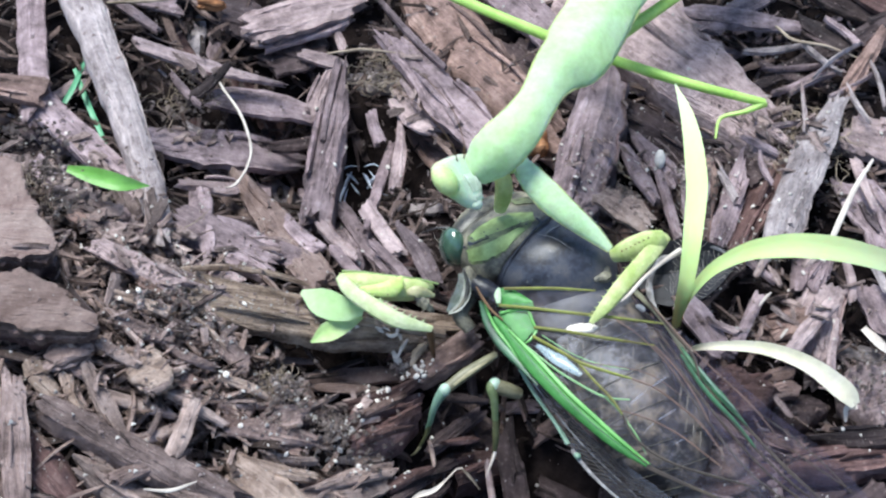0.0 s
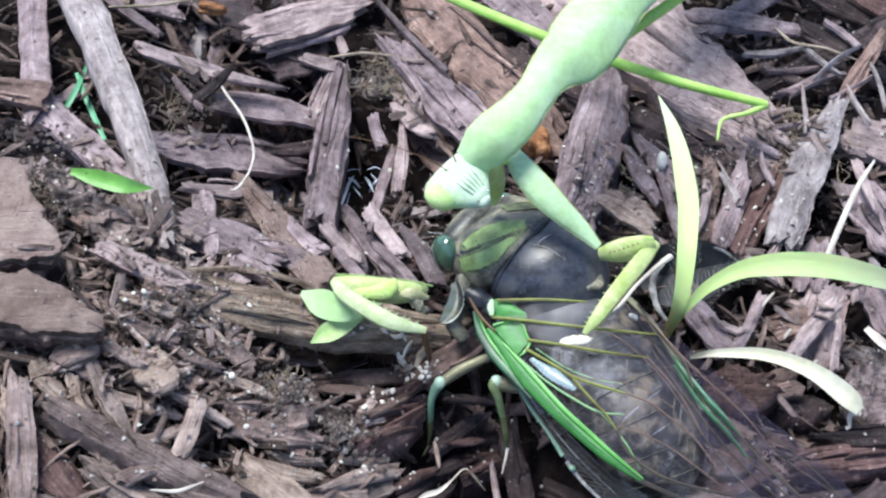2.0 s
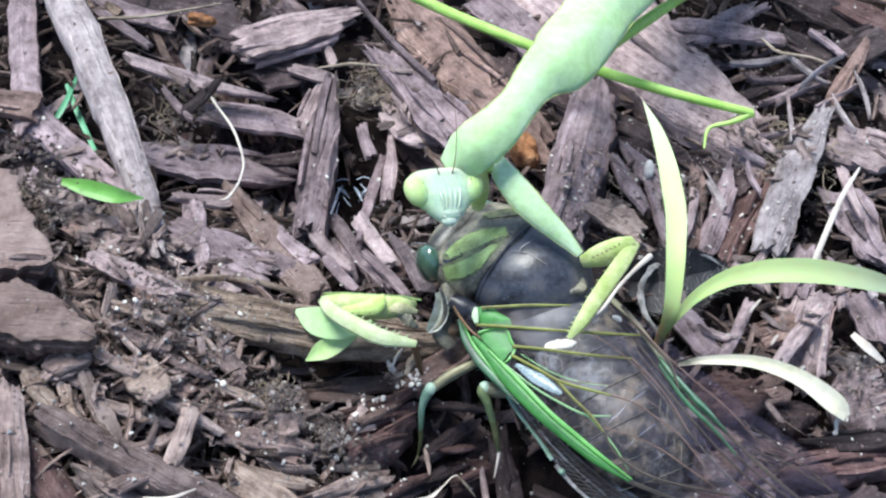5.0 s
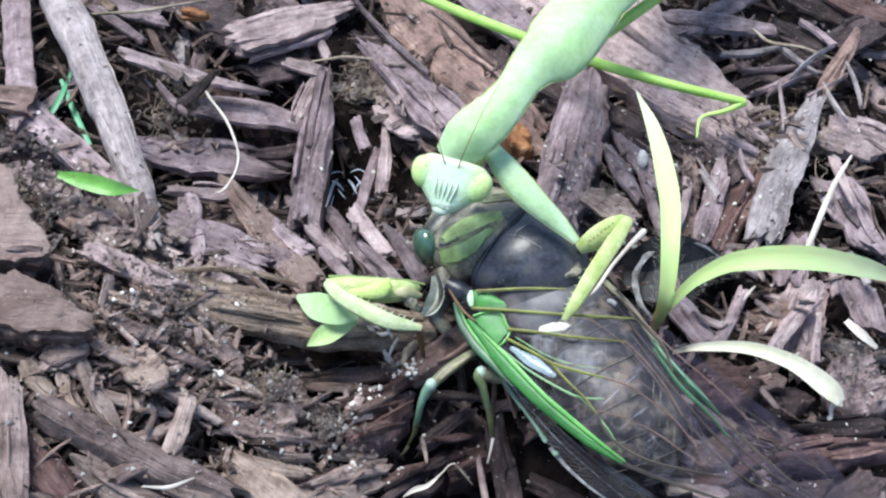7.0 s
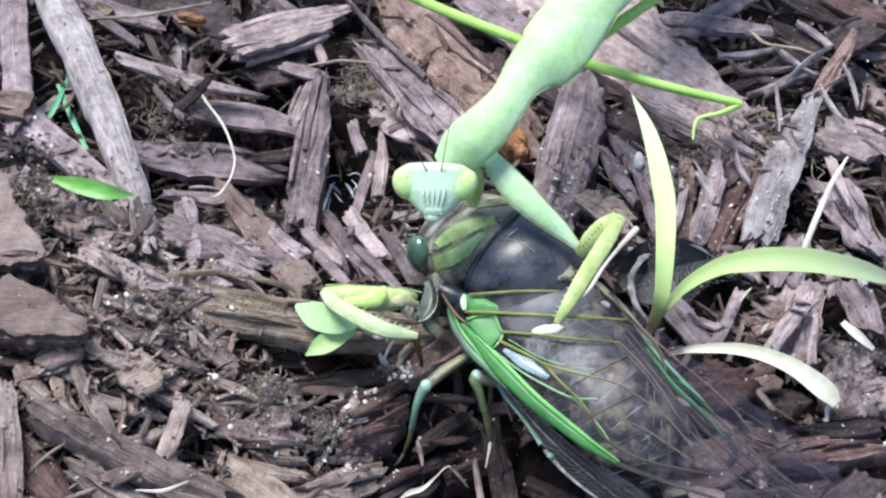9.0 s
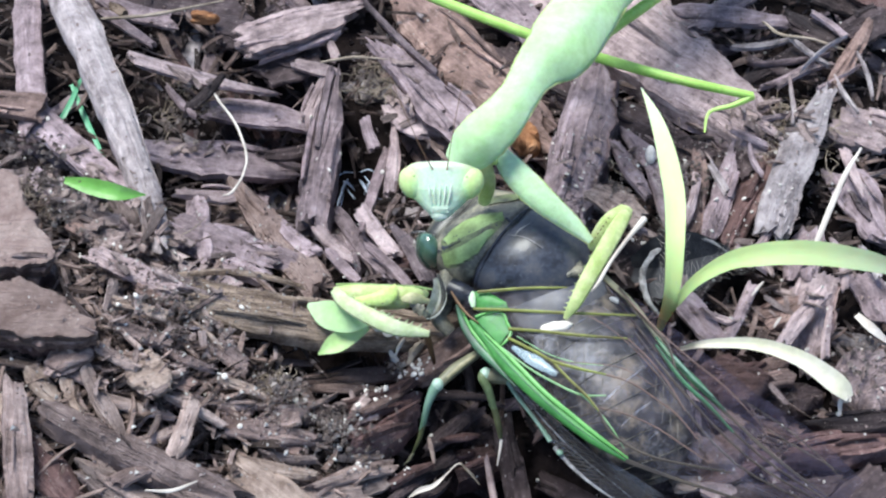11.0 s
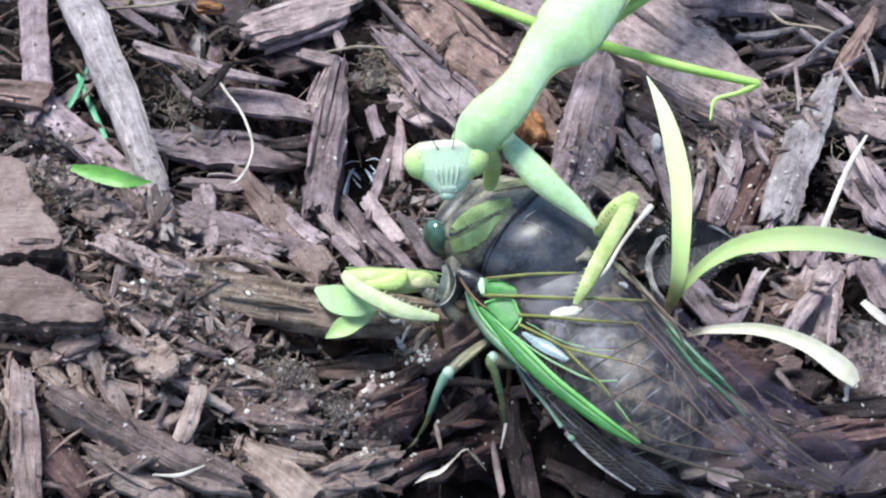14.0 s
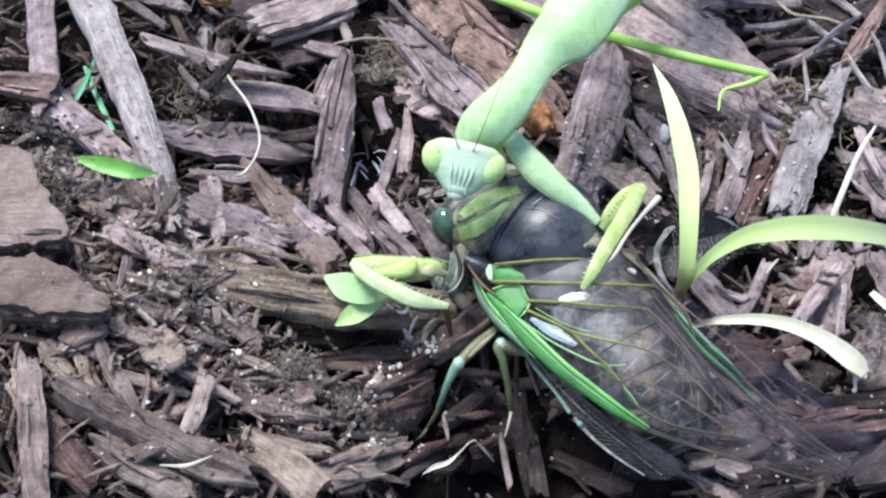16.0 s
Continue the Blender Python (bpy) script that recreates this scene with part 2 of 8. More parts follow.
M_VEIN_OLIVE = plain("olive_vein", (0.20, 0.23, 0.05), (0.10, 0.085, 0.025), 300, 0.4)
M_VEIN_BROWN = plain("red_brown_vein", (0.17, 0.105, 0.08), (0.09, 0.055, 0.045), 300, 0.45)
M_VEIN_DARK = plain("smoky_vein", (0.07, 0.055, 0.04), (0.04, 0.032, 0.028), 300, 0.4)
M_CIC_LEG = plain("blue_green_leg", (0.20, 0.315, 0.245), (0.085, 0.155, 0.105), 260, 0.45, 0.4, 0.1, 0.3)
M_SHIN_OLIVE = plain("olive_green_shin", (0.20, 0.26, 0.13), (0.09, 0.12, 0.05), 300, 0.45, 0.4, 0.1, 0.3)
# olive shin with the shade low on the legs painted in
M_SHADED_SHANK = plain("shaded_olive_shank", (0.115, 0.125, 0.055), (0.045, 0.048, 0.022), 300, 0.45, 0.4, 0, 0.3)
M_RUB = plain("worn_tan_stripe", (0.36, 0.33, 0.22), (0.17, 0.155, 0.08), 600, 0.5, 0.3, 0, 0.3)
M_KNEE = plain("pale_knee", (0.40, 0.52, 0.43), (0.24, 0.34, 0.26), 420, 0.45, 0.4, 0.15, 0.3)
M_CIC_LEG_DARK = plain("olive_leg", (0.235, 0.225, 0.145), (0.085, 0.08, 0.045), 330, 0.45, 0.4, 0, 0.3)


def grass(name, stops):
    """A blade whose colour bleaches from base to tip, with fine veins along it."""
    m, nt, b = nodes_of(name)
    uv = nt.nodes.new("ShaderNodeTexCoord").outputs["UV"]
    sep = nt.nodes.new("ShaderNodeSeparateXYZ")
    nt.links.new(uv, sep.inputs[0])
    com = nt.nodes.new("ShaderNodeCombineXYZ")
    nt.links.new(mathn(nt, "MULTIPLY", sep.outputs[0], 4.0), com.inputs[0])
    nt.links.new(mathn(nt, "MULTIPLY", sep.outputs[1], 9.0), com.inputs[1])
    veins = noise_tex(nt, com.outputs[0], 1.0, 3, 0.6)
    at = mathn(nt, "ADD", sep.outputs[0], mathn(nt, "MULTIPLY", mathn(nt, "SUBTRACT", veins, 0.5), 0.25))
    col = mixc(nt, mathn(nt, "MULTIPLY", veins, 0.35), ramp(nt, at, stops), (0.30, 0.46, 0.12))
    nt.links.new(col, b.inputs["Base Color"])
    b.inputs["Roughness"].default_value, b.inputs["Specular IOR Level"].default_value = 0.45, 0.4
    b.inputs["Subsurface Weight"].default_value, b.inputs["Subsurface Scale"].default_value = 0.2, 0.0006
    bump(nt, b, veins, 0.4, 0.0002)
    return m


M_GRASS = grass("young_grass", [(0.0, (0.450, 0.576, 0.216)), (0.35, (0.450, 0.567, 0.225)), (0.7, (0.468, 0.549, 0.270)), (1.0, (0.530, 0.560, 0.400))])
M_GRASS_TIP = plain("bleached_grass", (0.661, 0.629, 0.504), (0.615, 0.598, 0.394), 140, 0.55, 0.35, 0.15)
M_LEAF = plain("fresh_green_leaf", (0.160, 0.384, 0.080), (0.104, 0.296, 0.048), 160, 0.4, 0.4, 0.15, 0.3)
M_SPROUT = plain("blue_green_sprout", (0.120, 0.345, 0.203), (0.075, 0.255, 0.135), 160, 0.45)
M_COTYLEDON = plain("seed_leaf_green", (0.408, 0.589, 0.314), (0.332, 0.522, 0.218), 160, 0.45, 0.35, 0.2, 0.2)
M_SEED_TIP = plain("yellow_green_seed_leaf", (0.460, 0.630, 0.290), (0.340, 0.540, 0.160), 160, 0.45, 0.35, 0.2, 0.2)
M_STRAW = plain("bleached_straw", (0.612, 0.558, 0.495), (0.405, 0.351, 0.306), 300, 0.7)
M_SILVER = plain("silvery_sliver", (0.62, 0.68, 0.78), (0.40, 0.45, 0.55), 300, 0.35)
M_ROOT = plain("dry_root", (0.38, 0.31, 0.24), (0.16, 0.125, 0.09), 300, 0.8)
M_PEBBLE = plain("grey_white_grit", (0.72, 0.68, 0.62), (0.44, 0.41, 0.38), 900, 0.6, 0.4, 0, 0.4)
M_GREYLEAF = plain("dark_dead_leaf", (0.050, 0.050, 0.054), (0.022, 0.022, 0.025), 500, 0.7, 0.3, 0, 0.6)
M_CRUST = plain("pale_crust", (0.40, 0.39, 0.39), (0.10, 0.095, 0.095), 900, 0.8, 0.3, 0, 0.8)


def membrane(name, tint, clear, span=0.24):
    """Clear wing skin: mostly see-through, with a thin glossy film."""
    m, nt, b = nodes_of(name)
    b.inputs["Base Color"].default_value = (*tint, 1)
    b.inputs["Roughness"].default_value = 0.2
    b.inputs["Specular IOR Level"].default_value = 0.5
    tr = nt.nodes.new("ShaderNodeBsdfTransparent")
    mix = nt.nodes.new("ShaderNodeMixShader")
    obj = nt.nodes.new("ShaderNodeTexCoord").outputs["Object"]
    turned = nt.nodes.new("ShaderNodeMapping")
    turned.inputs["Rotation"].default_value, turned.inputs["Scale"].default_value = (0, 0, radians(38)), (360, 900, 1)
    nt.links.new(obj, turned.inputs[0])
    cells = nt.nodes.new("ShaderNodeTexVoronoi")
    nt.links.new(turned.outputs[0], cells.inputs["Vector"])
    cells.inputs["Scale"].default_value = 1.0
    sep = nt.nodes.new("ShaderNodeSeparateXYZ")
    nt.links.new(cells.outputs["Color"], sep.inputs[0])
    film = mathn(nt, "ADD", mathn(nt, "MULTIPLY", sep.outputs[0], 0.10), mathn(nt, "MULTIPLY", noise_tex(nt, obj, 260, 7, 0.72), 0.95))
    n = ramp(nt, film, [(0.44, (clear,) * 3), (0.56, (clear - span * 0.4,) * 3), (0.74, (clear - span,) * 3)])
    bump(nt, b, noise_tex(nt, obj, 320, 4, 0.6), 0.35, 0.0003)
    nt.links.new(n, mix.inputs[0])
    nt.links.new(b.outputs[0], mix.inputs[1])
    nt.links.new(tr.outputs[0], mix.inputs[2])
    nt.links.new(mix.outputs[0], nt.nodes["Material Output"].inputs[0])
    return m


M_WING = membrane("clear_wing", (0.26, 0.235, 0.285), 0.99, 0.09)
# pale film for the painted glints on the forewing
M_GLINT = membrane("wing_glint", (0.34, 0.34, 0.40), 0.86, 0.3)
M_HIND = membrane("hind_wing_skin", (0.20, 0.20, 0.225), 0.975, 0.22)
M_CELL = membrane("pale_wing_cell", (0.40, 0.50, 0.53), 0.7, 0.3)
M_WING_DARK = membrane("smoky_wing", (0.055, 0.046, 0.076), 0.925, 0.16)


# ---- mesh helpers; lengths in millimetres ----
def mesh_of(name, verts, faces, uvs=None, smooth=True):
    me = bpy.data.meshes.new(name)
    me.from_pydata([tuple(c * MM for c in v) for v in verts], [], faces)
    if uvs is not None:
        lay = me.uv_layers.new(name="grain")
        idx = np.empty(len(me.loops), dtype=np.int32)
        me.loops.foreach_get("vertex_index", idx)
        lay.data.foreach_set("uv", np.asarray(uvs, dtype=np.float32)[idx].ravel())
    if smooth:
        me.polygons.foreach_set("use_smooth", [True] * len(me.polygons))
        if uvs is not None and smooth != "round":
            me.set_sharp_from_angle(angle=radians(36))
    me.update()
    return me


ORIGIN = {}


def root(name, at):
    """An Empty at the base of a thing."""
    ob = new(name)
    ob.empty_display_size = 0.002
    ob.location = Vector(at) * MM
    ORIGIN[name] = Vector(at)
    return ob


def part(name, shape, material, parent=None, label="", at=None):
    """One mesh object from (verts, faces) or (verts, faces, uvs) in world millimetres, with its origin at 'at'."""
    verts, faces, uvs = (*shape, None)[:3]
    base = ORIGIN[parent.name] if parent else Vector((0, 0, 0))
    if at is None:
        at = base if parent else Vector(np.mean([tuple(v) for v in verts], axis=0))
    at = Vector(at)
    me = mesh_of(name, [Vector(v) - at for v in verts], faces, uvs)
    me.materials.append(material)
    ob = new(name, me)
    ob.location = (at - base) * MM
    if parent:
        ob.parent = parent
    ORIGIN[ob.name] = at
    if label:
        ob["label"] = label
    return ob


def glide(points, sub):
    """Catmull-Rom through rows of numbers."""
    p = np.asarray(points, float)
    if len(p) < 3:
        return np.array([p[0] + (p[-1] - p[0]) * k / sub for k in range(sub + 1)])
    e = np.vstack([2 * p[0] - p[1], p, 2 * p[-1] - p[-2]])
    out = []
    for i in range(1, len(e) - 2):
        for k in range(sub):
            t = k / sub
            out.append(0.5 * (2 * e[i] + (e[i + 1] - e[i - 1]) * t + (2 * e[i - 1] - 5 * e[i] + 4 * e[i + 1] - e[i + 2]) * t * t
                              + (3 * e[i] - e[i - 1] - 3 * e[i + 1] + e[i + 2]) * t ** 3))
    return np.array(out + [p[-1]])


def limb(points, radii, flat=1.0, face=(0, 0, 1), n=10, sub=5, ridge=0.0, wob=0.0, rng=None):
    """A tapering round or flattened limb; face: the way its flat side looks."""
    rows = glide([(*p, r) for p, r in zip(points, radii)], sub)
    c, rad = rows[:, :3], np.maximum(rows[:, 3], 0.01)
    tan = np.gradient(c, axis=0)
    verts, faces, uvs, dist = [], [], [], 0.0
    for i, (p, r, t) in enumerate(zip(c, rad, tan)):
        t = Vector(t).normalized()
        side = t.cross(Vector(face))
        side = side.normalized() if side.length > 1e-4 else t.orthogonal().normalized()
        up = side.cross(t).normalized()
        dist += (Vector(p) - Vector(c[i - 1])).length if i else 0
        for k in range(n):
            a = 2 * math.pi * k / n
            s, u = math.cos(a), math.sin(a)
            lift = ridge * r * max(0.0, u) ** 6
            w = 1 + (rng.uniform(-wob, wob) if rng else 0)
            verts.append(Vector(p) + side * (s * r * w) + up * ((u * r * w) * flat + lift))
            uvs.append((dist, k / n * 2 * math.pi * r))
    m = len(c)
    for i in range(m - 1):
        for k in range(n):
            faces.append((i * n + k, i * n + (k + 1) % n, (i + 1) * n + (k + 1) % n, (i + 1) * n + k))
    for ring, at, flip in ((0, c[0], True), (m - 1, c[-1], False)):
        verts.append(Vector(at)), uvs.append((0, 0))
        for k in range(n):
            tri = (ring * n + k, ring * n + (k + 1) % n, len(verts) - 1)
            faces.append(tri[::-1] if flip else tri)
    return verts, faces, uvs


def ellipsoid(at, axes, radii, nu=18, nv=12, warp=None):
    """An ellipsoid with its own three axes; warp(x, y, z) bends the unit sphere first."""
    x, y, z = (Vector(a).normalized() for a in axes)
    at, verts, faces = Vector(at), [], []
    for j in range(nv + 1):
        th = math.pi * j / nv
        for i in range(nu):
            ph = 2 * math.pi * i / nu
            q = (math.sin(th) * math.cos(ph), math.sin(th) * math.sin(ph), math.cos(th))
            q = warp(*q) if warp else q
            verts.append(at + x * (q[0] * radii[0]) + y * (q[1] * radii[1]) + z * (q[2] * radii[2]))
    for j in range(nv):
        for i in range(nu):
            faces.append((j * nu + i, (j + 1) * nu + i, (j + 1) * nu + (i + 1) % nu, j * nu + (i + 1) % nu))
    return verts, faces


def blade(points, widths, face, fold=0.15, thick=0.12, sub=6):
    """A thin folded leaf blade; face: the way its upper side looks."""
    rows = glide([(*p, w) for p, w in zip(points, widths)], sub)
    c, wid = rows[:, :3], np.maximum(rows[:, 3], 0.02)
    tan = np.gradient(c, axis=0)
    verts, faces, uvs = [], [], []
    prof = (-1, -0.55, 0, 0.55, 1)
    for i, (p, w, t) in enumerate(zip(c, wid, tan)):
        t = Vector(t).normalized()
        side = t.cross(Vector(face)).normalized()
        up = side.cross(t).normalized()
        for lay in (0, 1):
            for q in prof:
                verts.append(Vector(p) + side * (q * w / 2) + up * ((abs(q) - 0.5) * fold * w - lay * thick * (1 - 0.7 * abs(q))))
                uvs.append((i / (len(c) - 1), q * w))
    m, s = len(c), 10
    for i in range(m - 1):
        for k in range(4):
            faces.append((i * s + k, i * s + k + 1, (i + 1) * s + k + 1, (i + 1) * s + k))
            faces.append((i * s + 5 + k + 1, i * s + 5 + k, (i + 1) * s + 5 + k, (i + 1) * s + 5 + k + 1))
        faces.append((i * s + 5, i * s, (i + 1) * s, (i + 1) * s + 5))
        faces.append((i * s + 4, i * s + 9, (i + 1) * s + 9, (i + 1) * s + 4))
    for i in (0, m - 1):
        for k in range(4):
            q = (i * s + k, i * s + 5 + k, i * s + 6 + k, i * s + k + 1)
            faces.append(q if i == 0 else q[::-1])
    return verts, faces, uvs


def splinter(a, b, width, thick, rng, st=9, m=5, rag=0.35, tilt=0.0, relief=0.85, ends=None):
    """A torn flake of wood from a to b: layered strips along the grain, some broken off short, ragged at both ends."""
    a, b = Vector(a), Vector(b)
    ax = b - a
    length = ax.length
    ax.normalize()
    side = ax.cross(Vector((0, 0, 1))).normalized()
    up = side.cross(ax).normalized()
    if tilt:
        turn = Matrix.Rotation(tilt, 3, ax)
        side, up = turn @ side, turn @ up
    n = 2 * m + 2
    ref = min(width, length * 0.3)
    # strips of the upper face, each with its own level, ends and break
    strips, k = [], 0
    while k < m:
        run = rng.randint(1, max(1, m // 3))
        strip = (rng.uniform(-0.42, 0.14), rng.uniform(-rag, rag * 0.3) * ref, rng.uniform(-rag * 0.3, rag) * ref,
                 rng.uniform(0.1, 0.9) if rng.random() < 0.45 else 9, rng.choice((-1, 1)), rng.uniform(0.2, 0.5))
        strips += [strip] * run
        k += run
    strips = strips[:m]
    prof = [(-1 + 2 * k / (m - 1) + (rng.uniform(-0.3, 0.3) / m if 0 < k < m - 1 else 0), 1.0, k) for k in range(m)]
    prof += [(1.06, rng.uniform(-0.3, 0.4), -1)]
    prof += [(1 - 2 * k / (m - 1), -1.0, m - 1 - k) for k in range(m)] + [(-1.06, rng.uniform(-0.3, 0.4), -1)]
    t0, t1 = (rng.choice((0.95, 0.8, 0.62, 0.42)), rng.choice((0.95, 0.8, 0.62, 0.42))) if m > 9 else (rng.choice((1, 1, 0.8, 0.6, 0.35)), rng.choice((1, 1, 0.8, 0.6, 0.35)))
    t0, t1 = ends or (t0, t1)
    lean0, lean1 = rng.uniform(-0.5, 0.5) * ref, rng.uniform(-0.5, 0.5) * ref
    bend = 0.03 if m > 9 else 0.06
    bow, twist, skew = rng.uniform(-bend, bend) * length, rng.uniform(-0.3, 0.3), rng.uniform(-bend, bend) * length
    seed = rng.uniform(0, 500)
    jag = [rng.uniform(-0.22, 0.22) * ref for _ in range(n)]
    nz = noise.noise
    verts, faces, uvs = [], [], []
    for i in range(st):
        s = i / (st - 1)
        mm = s * length
        w = width * (1 - (1 - t0) * (1 - s) ** 3 - (1 - t1) * s ** 3) * (1 + 0.2 * nz((mm * 0.25, seed, 0)))
        el, er = 0.16 * nz((mm * 0.45, seed, 21)) + 0.08 * nz((mm * 1.7, seed, 25)), 0.16 * nz((mm * 0.45, seed, 33)) + 0.08 * nz((mm * 1.7, seed, 37))
        tw = twist * (s - 0.5)
        ct, sn = math.cos(tw), math.sin(tw)
        for k, (px, py, q) in enumerate(prof):
            x = px * w / 2 * (1 + (er if px > 0 else el))
            if q >= 0:
                lev, e0, e1, cut, way, drop = strips[q]
                y = thick / 2 * py
                if py > 0:
                    y += thick * relief * (lev * 0.6 + 0.16 * nz((mm * 0.35, q * 1.9, seed)) + 0.08 * nz((mm * 1.3, q * 3.1, seed + 5)))
                    if (s - cut) * way > 0 and cut < 2:
                        y -= thick * drop * relief
                    y -= thick * (0.2 * px ** 4 + 0.16 * px * px)
                else:
                    y += thick * 0.2 * nz((mm * 0.3, q * 1.3, seed + 60))
                slip = e0 * (1 - s) ** 4 + e1 * s ** 4
            else:
                y, slip = thick / 2 * py, 0
            slip += px * (lean0 * (1 - s) ** 4 + lean1 * s ** 4) + jag[k] * ((1 - s) ** 6 - s ** 6)
            x, y = x * ct - y * sn, x * sn + y * ct
            verts.append(a + ax * (mm + slip) + side * (x + skew * 4 * s * (1 - s)) + up * (y + bow * 4 * s * (1 - s)))
            uvs.append((mm + seed, (px if py > 0 else 2.2 - px) * width / 2 + seed))
    for i in range(st - 1):
        for k in range(n):
            faces.append((i * n + k, i * n + (k + 1) % n, (i + 1) * n + (k + 1) % n, (i + 1) * n + k))
    for ring, sgn in ((0, -1), (st - 1, 1)):
        c = sum((verts[ring * n + k] for k in range(n)), Vector()) / n
        verts.append(c - ax * (sgn * rng.uniform(0, 0.2) * width))
        uvs.append((seed, seed))
        for k in range(n):
            tri = (ring * n + k, ring * n + (k + 1) % n, len(verts) - 1)
            faces.append(tri if sgn > 0 else tri[::-1])
    return verts, faces, uvs


# ---- the mulch bed ----
def height(x, y):
    def g(cx, cy, s, a):
        return a * math.exp(-((x - cx) ** 2 + (y - cy) ** 2) / (2 * s * s))
    return (-2.5 + g(-38, -12, 13, 8.5) + g(-47, 8, 10, 6) + g(-46, 40, 14, 4.5) + g(-10, 22, 5, -9) + g(-20, 22, 7, -4) + g(40, -9, 11, -4.5)
            + g(4, -12, 8, -4.5) + g(10, -21, 9, -9) + g(-24, -13, 8, 3) + g(20, 32, 14, 2))


def ground():
    near = np.linspace(-95, 95, 150)
    far = 95 * (400 / 95) ** np.linspace(0, 1, 9)[1:]
    out = 400 * (30000 / 400) ** np.linspace(0, 1, 9)[1:]
    line = np.concatenate([-out[::-1], -far[::-1], near, far, out])
    n = len(line)
    verts = []
    for y in line:
        for x in line:
            r = max(abs(x), abs(y))
            rough = 0.9 * noise.noise((x * 0.35, y * 0.35, 3)) + 0.5 * noise.noise((x * 1.1, y * 1.1, 8)) if r < 500 else 0
            verts.append((x, y, height(x, y) - 3.4 + rough))
    faces = [(j * n + i, j * n + i + 1, (j + 1) * n + i + 1, (j + 1) * n + i) for j in range(n - 1) for i in range(n - 1)]
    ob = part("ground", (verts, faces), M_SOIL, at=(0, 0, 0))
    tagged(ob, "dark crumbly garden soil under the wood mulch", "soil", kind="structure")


ground()
RNG = random.Random(11)


def chip(a, b, width, thick, tone, ends=None):
    size = max(width, (Vector(b) - Vector(a)).length * 0.4)
    low = Vector((0, 0, thick * 0.5))
    tilt = RNG.uniform(-0.15, 0.15)
    shape = splinter(Vector(a) - low, Vector(b) - low, width, thick, RNG, 26 if size > 4 else 15, 11 if size > 4 else 7, tilt=tilt, relief={"grey": 0.35, "mauve": 0.3, "taupe": 0.35, "pale": 0.4, "log": 0.7}.get(tone, 0.5), ends=ends)
    ob = part("bark_chip" if tone in ("red", "dark", "brown") else "wood_chip", shape, WOOD[tone])
    if width > 1.8:
        # strands torn loose along the grain
        ax = (Vector(b) - Vector(a)).normalized()
        side = Matrix.Rotation(tilt, 3, ax) @ ax.cross(Vector((0, 0, 1))).normalized()
        span = (Vector(b) - Vector(a)).length
        for _ in range(RNG.randint(2, 4) if width > 3 else RNG.randint(0, 2)):
            off, lo = RNG.uniform(-0.42, 0.42) * width, RNG.uniform(-0.04, 0.55)
            hi = min(1.03, lo + RNG.uniform(0.25, 0.6))
            up = Vector((0, 0, RNG.uniform(-0.22, 0.0) * thick))
            w = RNG.uniform(0.08, 0.2) * min(width, 5)
            p, q = Vector(a).lerp(Vector(b), lo) + side * off + up, Vector(a).lerp(Vector(b), hi) + side * (off + RNG.uniform(-0.1, 0.1) * width) + up + Vector((0, 0, RNG.uniform(0, 0.12) * thick))
            part("torn_strand", splinter(p, q, w, w * RNG.uniform(0.5, 0.9), RNG, 9, 4, 0.6, tilt), WOOD[tone], ob)
    return tagged(ob, WOOD_LABEL[tone], "wood chip", "mulch chips")


def sheet(corners, thick, rng, grow=1.0, drop=0.0):
    """A flat sheet of bark broken along straight lines between its corners, with crumbled edges."""
    mid = sum((Vector(c) for c in corners), Vector()) / len(corners)
    ring, seed = [], rng.uniform(0, 400)
    for a, b in zip(corners, [*corners[1:], corners[0]]):
        a, b = Vector(a), Vector(b)
        steps = max(3, int((b - a).length / 0.22))
        for k in range(steps):
            p = a.lerp(b, k / steps)
            out = Vector((p.x - mid.x, p.y - mid.y, 0)).normalized()
            ring.append(p + out * (0.55 * noise.noise((p.x * 0.7, p.y * 0.7, seed)) + 0.3 * noise.noise((p.x * 2.3, p.y * 2.3, seed)) + rng.uniform(-0.07, 0.07)))
    n, rings = len(ring), (0.0, 0.3, 0.5, 0.66, 0.8, 0.9, 0.96, 1.0)
    verts, faces, uvs, m = [], [], [], len(rings)
    for lay in (0, 1):
        for q in rings:
            for p in ring:
                v = mid + (p - mid) * (q * grow)
                if lay:
                    z = -thick * (1.0 - 0.15 * q ** 6)
                else:
                    z = 0.35 * noise.noise((v.x * 0.25, v.y * 0.4, seed + 7)) + 0.16 * noise.noise((v.x * 0.9, v.y * 1.3, seed + 9)) + 0.06 * noise.noise((v.x * 3, v.y * 3, seed + 11)) - 0.25 * thick * q ** 14
                verts.append(v + Vector((0, 0, z - drop)))
                uvs.append((v.x + seed, v.y + seed + lay * 9))
    for lay in (0, 1):
        for i in range(m - 1):
            for k in range(n):
                f = ((lay * m + i) * n + k, (lay * m + i + 1) * n + k, (lay * m + i + 1) * n + (k + 1) % n, (lay * m + i) * n + (k + 1) % n)
                faces.append(f if not lay else f[::-1])
    for k in range(n):
        faces.append(((m - 1) * n + k, (2 * m - 1) * n + k, (2 * m - 1) * n + (k + 1) % n, (m - 1) * n + (k + 1) % n))
    return verts, faces, uvs


